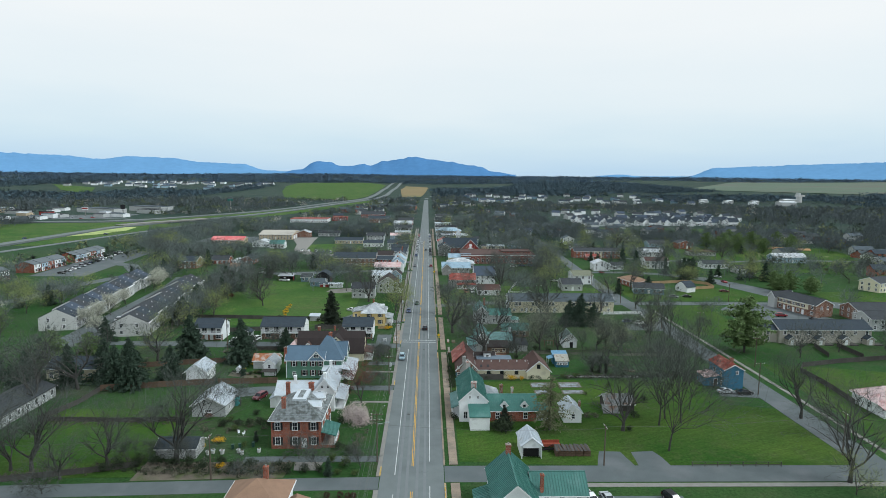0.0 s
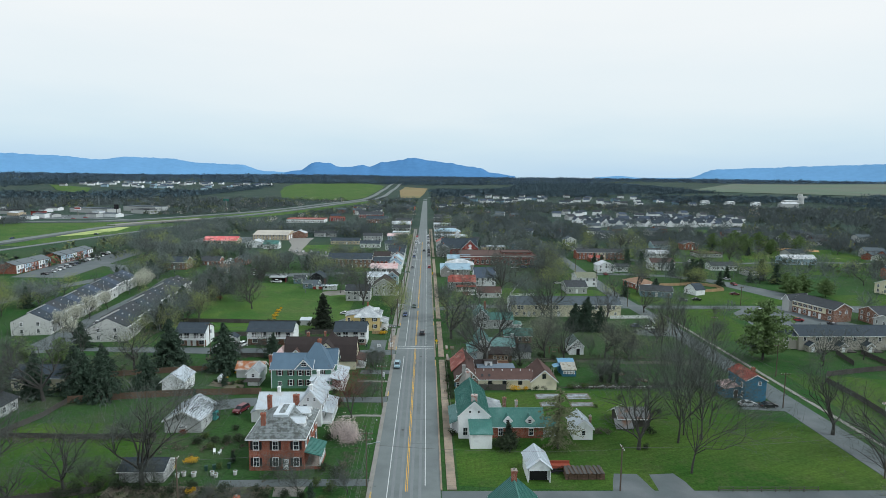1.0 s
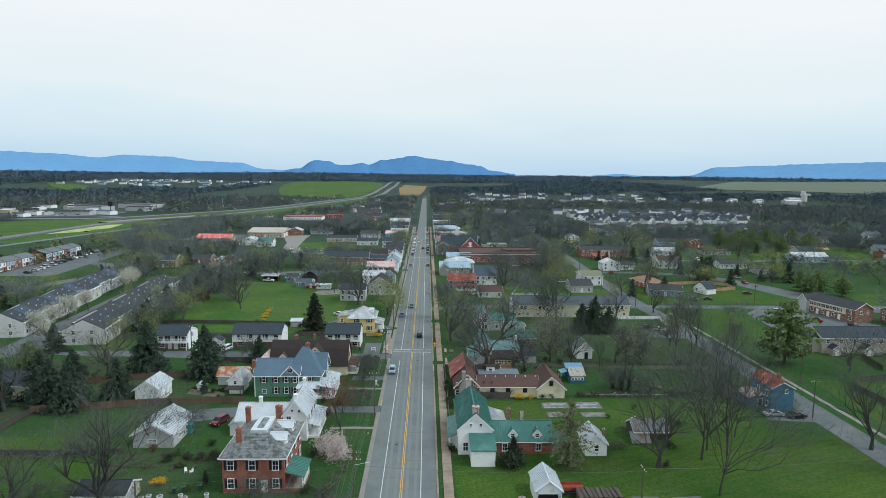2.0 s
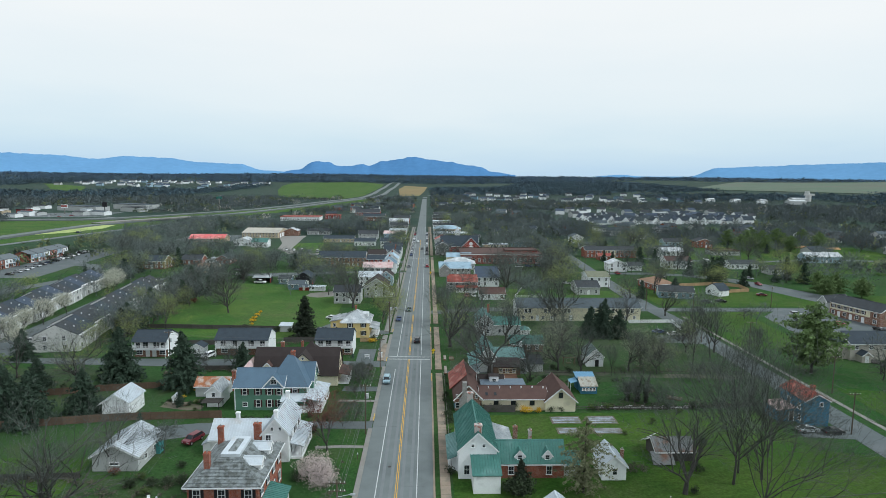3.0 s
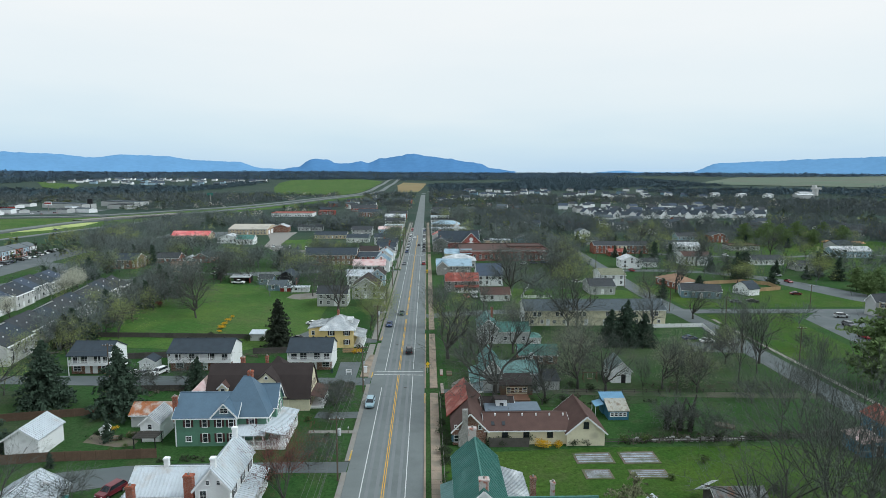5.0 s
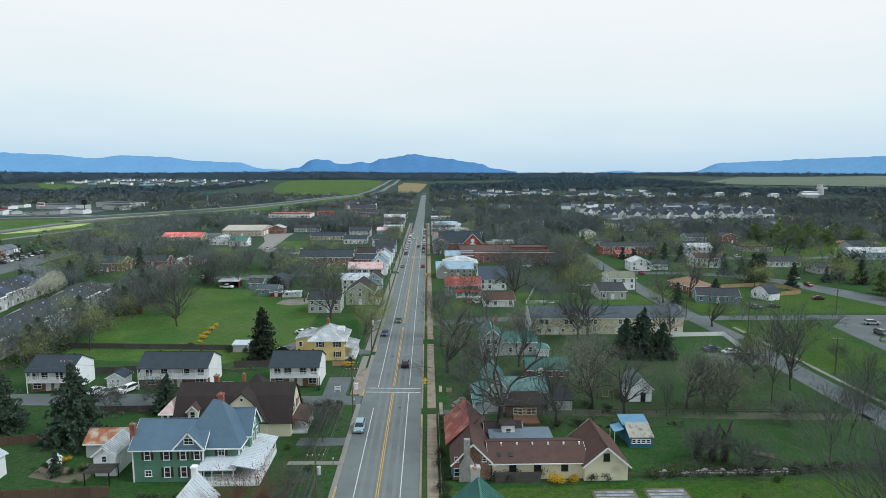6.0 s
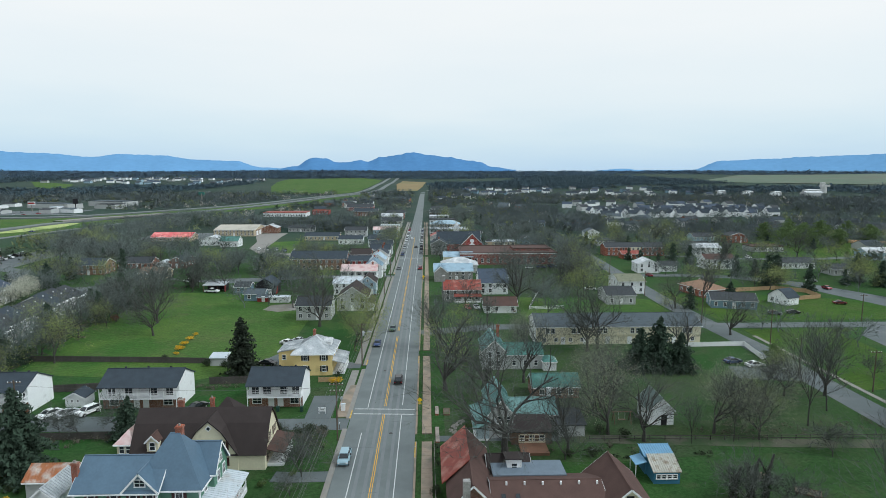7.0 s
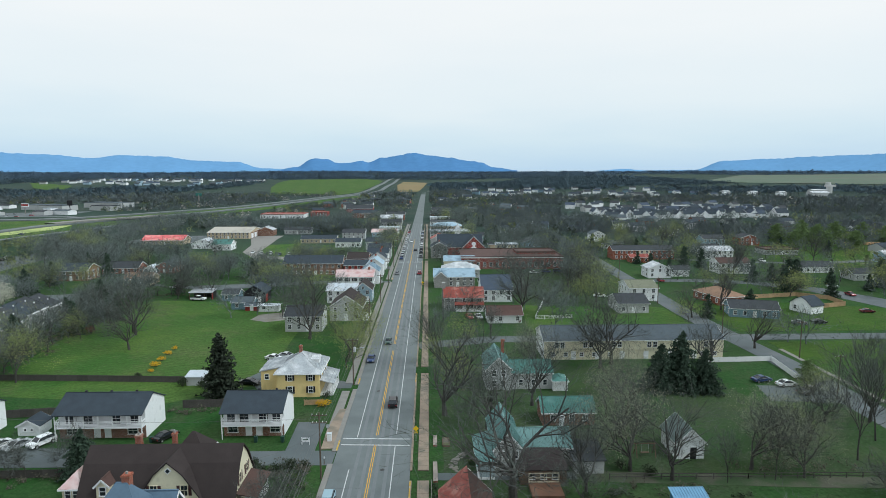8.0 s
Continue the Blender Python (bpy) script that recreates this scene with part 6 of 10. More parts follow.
t = thing("brick_end_apartments", "two-storey cream and brick apartments with brick end and grey roof", "apartment building", 174, 245.2, -76)
block(t, -10.3, 10.3, -4.7, 4.7, 5.4, "gable", "x", 2.4, BRICKB, SHINGG, 0.4)
block(t, -14.2, -10.3, -6.4, 4.7, 5.2, "gable", "y", 2.2, GREY, SHINGG, 0.3, wall_name="end_wing", roof_name="end_roof")
part("upper_siding", Shape().box(-10.3, -4.78, 2.7, 6.4, -4.66, 5.36), CREAM, t, "cream upper siding")
windows(t, "S", -4.78, [-8.8 + 2.5 * i for i in range(6)], (3.4,), 0.95, 1.3, None, MAROON)
windows(t, "S", -4.7, [-8.8 + 5.0 * i for i in range(3)] + [8.4], (0.9,), 1.2, 1.3)
windows(t, "S", -4.7, (8.4,), (3.4,), 0.95, 1.3)
for i in range(3):
    door(t, "S", -4.7, -6.3 + i * 5.0, 0.05)
windows(t, "E", 10.3, (-1.6, 1.8), (3.4,), 0.9, 1.2)
KEEP.append((165, 184, 230, 258))
plain_house(186, 206, 228, 11, 4.8, "x", 2.2, BRICKB, SHINGG, "brick apartments with grey roof", side="W", name="brick_apartments", cat="apartment building")
plain_house(180, 204, 212, 11, 4.8, "x", 2.2, GREY, SHINGG, "pale sided apartments with grey roof", side="W", name="sided_apartments", cat="apartment building")


# low houses in the gardens beyond the lawn
plain_house(-108, -94, 156, 9, 3.6, "x", 2.2, CREAM, SHING, "pale low house with dark roof under bare trees", side="E", name="pale_house")
t = plain_house(-108, -98, 118, 26, 2.9, "y", 1.8, GREY, SHINGG, "long low grey house with weathered roof", side="E", name="long_grey_house")


# townhouse rows
def townhouses(name, x, y, rz, n, unit, depth, walls, roofs, label, step):
    for i in range(n):
        m = pose(x, y, 0, 0, 0, rz) @ pose((0.9 if i % 4 < 2 else 0.0) * step, (i + 0.5) * unit, 0)
        t = thing(name, label, "townhouse", group=name + " row")
        t.matrix_basis = m
        z = 5.0 + 0.35 * ((i // 2) % 2)
        wall, roof = walls[i % len(walls)], roofs[i % len(roofs)]
        block(t, -depth / 2, depth / 2, -unit / 2, unit / 2 - 0.02, z, "gable", "y", 3.3, wall, roof, 0.02, trim=False)
        part("eave", Shape().slab([(depth / 2 - 0.05, -unit / 2, z + 0.1), (depth / 2 + 0.45, -unit / 2, z - 0.1), (depth / 2 + 0.45, unit / 2 - 0.02, z - 0.1), (depth / 2 - 0.05, unit / 2 - 0.02, z + 0.1)], 0.1), TRIM, t)
        windows(t, "E", depth / 2, (-unit * 0.22, unit * 0.25), (3.5,), 0.9, 1.3)
        window(t, "E", depth / 2, -unit * 0.22, 0.9, 1.3, 1.3)
        door(t, "E", depth / 2, unit * 0.25, 0.1)
        if i == 0:
            windows(t, "S", -unit / 2, (-3.0, 2.4), (0.9, 3.5), 0.9, 1.3)
        for k in range(2):
            part("roof_vent", Shape().box(1.6 + k * 1.8, -0.6 + k * 1.4, z + 1.0, 1.85 + k * 1.8, -0.35 + k * 1.4, z + 3.3 - 0.4 - k * 0.9), TRIM, t)
        p = m.translation
        KEEP.append((p.x - depth / 2 - 2, p.x + depth / 2 + 2, p.y - unit / 2 - 1, p.y + unit / 2 + 1))


townhouses("white_townhouse", -108.0, 203, 8, 13, 6.9, 13.0, (PALEG, GREY, PALEG), (SHINGG, SHING, SHINGG), "white two-storey townhouse with grey shingle roof", 1)
townhouses("grey_townhouse", -139.5, 211, 9, 14, 6.9, 13.0, (PALEG, GREY, PALEG), (SHING, NAVY, SHINGG), "pale two-storey townhouse with blue-grey roof", 1)

PANELB = siding("sky_blue_panels", (0.30, 0.42, 0.50))
GREYR = mat("pale_grey_shingles", (0.125, 0.145, 0.155), 0.9, var=0.2, scale=0.6, fine=14, bump=0.01)


def brick_terrace(x, y, rz, n, unit, tones):
    """A row of narrow brick houses under one long ridge, each front clad in its own panels above the door."""
    for i in range(n):
        m = pose(x, y, 0, 0, 0, rz) @ pose(0.35 * (i % 2), (i + 0.5) * unit, 0)
        tone = tones[i % len(tones)]
        t = thing("brick_townhouse", "two-storey brick townhouse with coloured panel front and grey roof", "townhouse", group="brick townhouse rows")
        t.matrix_basis = m
        block(t, -5.5, 5.5, -unit / 2, unit / 2 - 0.02, 5.0 + 0.12 * (i % 2), "gable", "y", 1.9, BRICK, GREYR, 0.3, trim=False)
        part("upper_cladding", Shape().box(5.5, -unit / 2 + 0.1, 2.55, 5.62, unit / 2 - 0.1, 4.85), tone, t)
        if tone is not BRICK:
            part("lower_cladding", Shape().box(5.5, -unit / 2 + 0.1, 0.3, 5.58, -0.3, 2.5), TRIM, t)
        windows(t, "E", 5.64, (-unit * 0.26, unit * 0.22), (3.2,), 1.0, 1.25)
        window(t, "E", 5.6, -unit * 0.24, 0.9, 1.6, 1.3)
        door(t, "E", 5.56, unit * 0.2, 0.1, material=MAROON)
        part("canopy", Shape().slab([(5.5, unit * 0.02, 2.5), (5.5, unit * 0.4, 2.5), (6.7, unit * 0.4, 2.2), (6.7, unit * 0.02, 2.2)], 0.12), GREYR, t)
        p = m.translation
        KEEP.append((p.x - 7.5, p.x + 9, p.y - unit / 2 - 1, p.y + unit / 2 + 1))


brick_terrace(-236.5, 340.5, 0, 5, 6.3, (WHITE, PANELB, BRICK, WHITE, PANELB))
brick_terrace(-236.0, 381, 1, 6, 6.2, (PANELB, PANELB, WHITE, BRICK, PANELB, WHITE))
brick_terrace(-238.5, 296, -1, 4, 6.4, (WHITE, BRICK, PANELB, WHITE))

for q in ((-34, -14, 110, 133), (-40, -17, 131, 146), (-41, -17, 155, 174), (-43, -14, 169, 184), (-30, -15, 197, 210), (-60, -40, 197, 210), (-87, -69, 195, 208), (-29, -9, 217, 231), (-69, -59, 152, 163), (-57, -46, 128, 142), (-53, -41, 158, 172),
          (8, 34, 119, 144), (9, 41, 156, 173), (15, 39, 180, 199), (20, 42, 200, 234), (38, 90, 240, 254), (82, 96, 146, 160), (35, 43, 124, 134), (22, 40, 105, 115), (41, 49, 166, 175), (50, 57, 188, 196), (112, 128, 126, 142)):
    KEEP.append(q)
# ---------------------------------------------------------------- trees
def any_dir(rng, d, lo, hi, up=0.0):
    """A direction lo to hi degrees off d, drawn upwards by up."""
    a = Vector((rng.gauss(0, 1), rng.gauss(0, 1), rng.gauss(0, 1)))
    s = (a - d * a.dot(d)).normalized()
    k = radians(rng.uniform(lo, hi))
    v = d * math.cos(k) + s * math.sin(k)
    v.z += up
    return v.normalized()


def branches(rng, height, kids, trunk=0.22, spread=(30, 66), up=0.1, base=0.02):
    """Segments (p, q, r0, r1, level) of a bare tree."""
    out, tips = [], []

    def rec(p, d, length, r, lev):
        n = 3 if lev < 2 else 2 if lev == 2 else 1
        pts = [p]
        for i in range(n):
            d2 = any_dir(rng, d, 2, 8, 0.0) if not lev else any_dir(rng, d, 8, 24, 0.04)
            q = pts[-1] + d2 * length / n
            out.append((pts[-1], q, r * (1 - 0.55 * i / n), r * (1 - 0.55 * (i + 1) / n), lev))
            pts.append(q); d = d2
        if lev < len(kids):
            for k in range(kids[lev]):
                f = rng.uniform(0.3, 1.0) if lev else rng.uniform(0.62, 1.0)
                i = min(n - 1, int(f * n))
                s = pts[i].lerp(pts[i + 1], f * n - i)
                lk = length * rng.uniform(0.5, 0.78) if lev else height * rng.uniform(0.40, 0.62)
                rec(s, any_dir(rng, d, *spread, up), lk, r * (0.5 if lev else 0.42) * rng.uniform(0.8, 1.1), lev + 1)
        else:
            tips.append((pts[-1], d))
    rec(Vector((0, 0, -0.1)), Vector((rng.uniform(-0.04, 0.04), rng.uniform(-0.04, 0.04), 1)).normalized(), height * trunk, height * base, 0)
    return out, tips


def blade(s, p, q, w, rng):
    d = q - p
    n = d.cross(Vector((rng.gauss(0, 1), rng.gauss(0, 1), rng.gauss(0, 1)))).normalized() * w
    k = len(s.v)
    s.v += [tuple(p - n), tuple(p + n), tuple(q)]
    s.f.append((k, k + 1, k + 2))


def leaf(s, p, size, rng):
    a = Vector((rng.gauss(0, 1), rng.gauss(0, 1), rng.gauss(0, 1))).normalized()
    b = a.cross(Vector((rng.gauss(0, 1), rng.gauss(0, 1), rng.gauss(0, 1)))).normalized()
    k = len(s.v)
    s.v += [tuple(p - a * size), tuple(p + b * size * 0.9), tuple(p + a * size)]
    s.f.append((k, k + 1, k + 2))


def bare_tree(seed, height, kids, twig=None, leaves=None, leaf_n=0, leaf_s=0.2, leaf_r=0.5, twig_w=0.02, solid=3, thin=0.02, name="bare_tree", label="", group="", trunk=0.22, spread=(30, 66), up=0.1, base=0.02):
    rng = random.Random(seed)
    segs, tips = branches(rng, height, kids, trunk, spread, up, base)
    wood, crown, lf = Shape(), Shape(), Shape()
    for p, q, r0, r1, lev in segs:
        if lev < min(3, solid):
            wood.tube(p, q, max(r0, thin), max(r1, thin), (7, 5, 3)[lev])
        elif lev < solid:
            crown.tube(p, q, max(r0, thin), max(r1, thin * 0.7), 3)
        else:
            blade(crown, p, q, max(min(r0, 0.034), twig_w), rng)
    for p, d in tips:
        for k in range(3):
            blade(crown, p - d * rng.uniform(0, 0.8), p + any_dir(rng, d, 10, 60, 0.1) * rng.uniform(0.5, 1.3), twig_w * 0.8, rng)
        for k in range(leaf_n):
            leaf(lf, p + Vector((rng.gauss(0, 1), rng.gauss(0, 1), rng.gauss(0, 1))) * leaf_r, leaf_s * rng.uniform(0.6, 1.3), rng)
    t = thing(name, label, "tree", group="bare trees" if not leaves else "budding trees")
    part("trunk", wood, BARK, t)
    part("crown", crown, twig or TWIG, t)
    if leaves:
        part("foliage", lf, leaves, t)
    return t


def conifer(seed, height, width, material, layers, label, name="conifer", droop=0.25, skirt=0.04, per=9, size=1.0, dome=False, tuft=3):
    rng = random.Random(seed)
    wood, crown = Shape(), Shape()
    wood.tube((0, 0, -0.1), (0, 0, height * 0.96), height * 0.022, 0.03, 6)
    for i in range(layers):
        f = i / (layers - 1)
        z = height * (skirt + (1 - skirt) * f * 0.99)
        r = width / 2 * (math.sin(math.pi * (0.22 + 0.74 * f)) ** 0.8 if dome else (1 - f) ** 0.66) * rng.uniform(0.78, 1.1) + 0.12
        for k in range(max(4, int(per * (1 - f * 0.6)))):
            a = rng.uniform(0, 2 * math.pi)
            ln = r * rng.uniform(0.55, 1.12)
            tip = Vector((math.cos(a) * ln, math.sin(a) * ln, z - ln * droop + rng.uniform(-0.2, 0.3)))
            root = Vector((0, 0, z + 0.05 * ln))
            crown.tube(root, tip, 0.03, 0.012, 3)
            m = max(3, int(ln / 0.42))
            for j in range(m):
                g = (j + rng.uniform(0.3, 1.0)) / m
                c = root.lerp(tip, g)
                for q in range(tuft):
                    leaf(crown, c + Vector((rng.gauss(0, 0.16), rng.gauss(0, 0.16), rng.gauss(-0.08, 0.14))) * size, rng.uniform(0.22, 0.46) * size, rng)
    t = thing(name, label, "tree", group="conifers")
    part("trunk", wood, BARK, t)
    part("crown", crown, material, t)
    return t


def shrub(seed, w, h, material, n, size, label, name="shrub"):
    rng = random.Random(seed)
    st, lf = Shape(), Shape()
    lumps = [(rng.uniform(-0.32, 0.32) * w, rng.uniform(-0.32, 0.32) * w, rng.uniform(0.35, 0.72) * h, rng.uniform(0.26, 0.42)) for _ in range(7)]
    for x, y, z, r in lumps:
        st.tube((x * 0.2, y * 0.2, -0.05), (x, y, z), 0.04, 0.015, 4)
        for _ in range(n // 7):
            d = Vector((rng.gauss(0, 1), rng.gauss(0, 1), rng.gauss(0, 1))).normalized() * (rng.random() ** 0.4)
            p = Vector((x + d.x * r * w, y + d.y * r * w, max(0.08, z + d.z * r * h)))
            leaf(lf, p, size * rng.uniform(0.6, 1.3), rng)
    t = thing(name, label, "shrub", group="garden shrubs")
    part("stem", st, BARK, t)
    part("foliage", lf, material, t)
    return t


PLANTED = set()


def plant(kind, x, y, scale=1.0, turn=None, rng=random.Random(5)):
    """The first planting of a kind moves the model itself, later ones are copies."""
    ob = kind
    m = pose(x, y, ground_z(x, y), 0, 0, rng.uniform(0, 360) if turn is None else turn)
    s = scale * rng.uniform(0.92, 1.08)
    if ob.name in PLANTED:
        ob = copy_thing(kind, m)
    else:
        PLANTED.add(ob.name)
        ob.matrix_basis = m
    ob.scale = (s, s, s * rng.uniform(0.94, 1.06))
    return ob


BARE = [bare_tree(11 + i, 18, (7, 5, 5, 4), label="tall bare deciduous tree with fine grey-brown twigs", spread=(24, 50 + 5 * i), up=0.2, trunk=0.2 + 0.02 * i, base=0.029) for i in range(4)]
SMALLB = [bare_tree(31 + i, 8, name="small_bare_tree", kids=(6, 5, 5, 3), twig_w=0.026, label="small bare garden tree with spreading branches", trunk=0.16, spread=(28, 62), base=0.018) for i in range(2)]
SLIM = [bare_tree(41 + i, 14, name="thicket_tree", kids=(7, 5, 4, 3), twig_w=0.028, label="slender bare tree of the thicket", trunk=0.42, spread=(16, 38), up=0.3, base=0.012) for i in range(2)]
MIDB = [bare_tree(51 + i, 14.5, (6, 5, 5), twig_w=0.055, thin=0.045, solid=2, up=0.16, label="bare deciduous tree with grey-brown crown", spread=(32, 66)) for i in range(4)]
BUDT = [bare_tree(61 + i, 12, (6, 5, 5), leaves=BUDS, leaf_n=18, leaf_s=0.17, leaf_r=0.8, solid=2, twig_w=0.03, name="budding_tree", label="tree with sparse yellow-green spring buds", spread=(32, 68)) for i in range(2)]
BUDN = [bare_tree(65 + i, 12, (7, 5, 5), leaves=BUDS, leaf_n=21, leaf_s=0.14, leaf_r=0.85, name="budding_tree", label="tree with sparse yellow-green spring buds", spread=(30, 64), up=0.14) for i in range(2)]
TALLB = [bare_tree(45 + i, 25, name="tall_bare_tree", kids=(8, 6, 5, 3), twig_w=0.022, label="tall slender bare tree with upright limbs", trunk=0.26, spread=(16, 46), up=0.12, base=0.0105) for i in range(2)]
GREYT = [bare_tree(71, 13, (7, 5, 5, 3), leaves=BUDG, leaf_n=24, leaf_s=0.075, leaf_r=0.55, up=0.16, base=0.026, name="budding_tree", label="broad tree with grey-green spring buds", spread=(28, 62))]
REDT = [bare_tree(81, 8.5, (7, 5, 5), twig=TWIGR, leaves=TWIGR, leaf_n=26, leaf_s=0.07, leaf_r=0.6, name="red_maple", label="young tree with dark red spring twigs", trunk=0.15, spread=(18, 45))]
BLOT = [bare_tree(91, 4.2, (8, 6, 5), leaves=BLOSS, leaf_n=40, leaf_s=0.11, leaf_r=0.45, name="blossoming_cherry", label="low spreading cherry in pale pink blossom", trunk=0.16, spread=(58, 86), up=0.02)]
WHITET = [bare_tree(92, 8.0, (7, 6, 5), leaves=BLOSSW, leaf_n=20, leaf_s=0.15, leaf_r=0.5, name="blossoming_pear", label="pear tree in white spring blossom", trunk=0.14, spread=(12, 34), up=0.3)]
SPRUCE = [conifer(101 + i, 12.5, 12.5, CONIF, 30, "dark green drooping spruce tree with broad skirts", "spruce", per=12, size=1.05, tuft=5) for i in range(2)]
CEDAR = [conifer(111, 10, 7.2, mat("cedar_needles", (0.024, 0.034, 0.022), 0.9, var=0.25, scale=0.5, island=0.4), 36, "dense dark brown-green cedar", "cedar", droop=0.05, per=13)]
PINE = [conifer(121 + i, 12, 12, CONIF2, 24, "broad olive-green pine with loose rounded crown", "pine", droop=-0.05, skirt=0.14, per=9, size=1.1, dome=True, tuft=4) for i in range(2)]
FIRS = [conifer(131, 5, 3.4, CONIF, 20, "small young blue-green spruce", "spruce", per=10, size=0.7)]
MIDC = [conifer(141 + i, 9, 7.0, CONIF, 15, "dark green conifer among the houses", "conifer", per=8, size=1.35) for i in range(2)]
CEDARG = [conifer(151, 11.5, 9.0, mat("sparse_cedar_sprays", (0.12, 0.13, 0.07), 0.9, var=0.25, scale=0.5, island=0.25, soft_up=0.5), 22, "thin drooping olive cedar with gaps in its crown", "thin_cedar", droop=0.2, skirt=0.1, per=10, size=0.62, dome=True, tuft=4)]
SHRUBS = [shrub(161 + i, 2.4, 1.9, LEAFD, 640, 0.14, "rounded dark evergreen garden shrub") for i in range(2)]
SHRUBG = [shrub(171, 2.2, 1.5, LEAFG, 420, 0.14, "leafy green garden shrub beside a lawn")]
FORS = [shrub(181, 3.0, 2.0, FORSY, 700, 0.12, "bright yellow flowering forsythia", "forsythia")]
REDSH = [shrub(191, 2.6, 1.9, mat("rust_red_shrub", (0.13, 0.05, 0.035), 0.9, var=0.2, island=0.3), 420, 0.14, "rust-red leafless shrub on rough grass")]

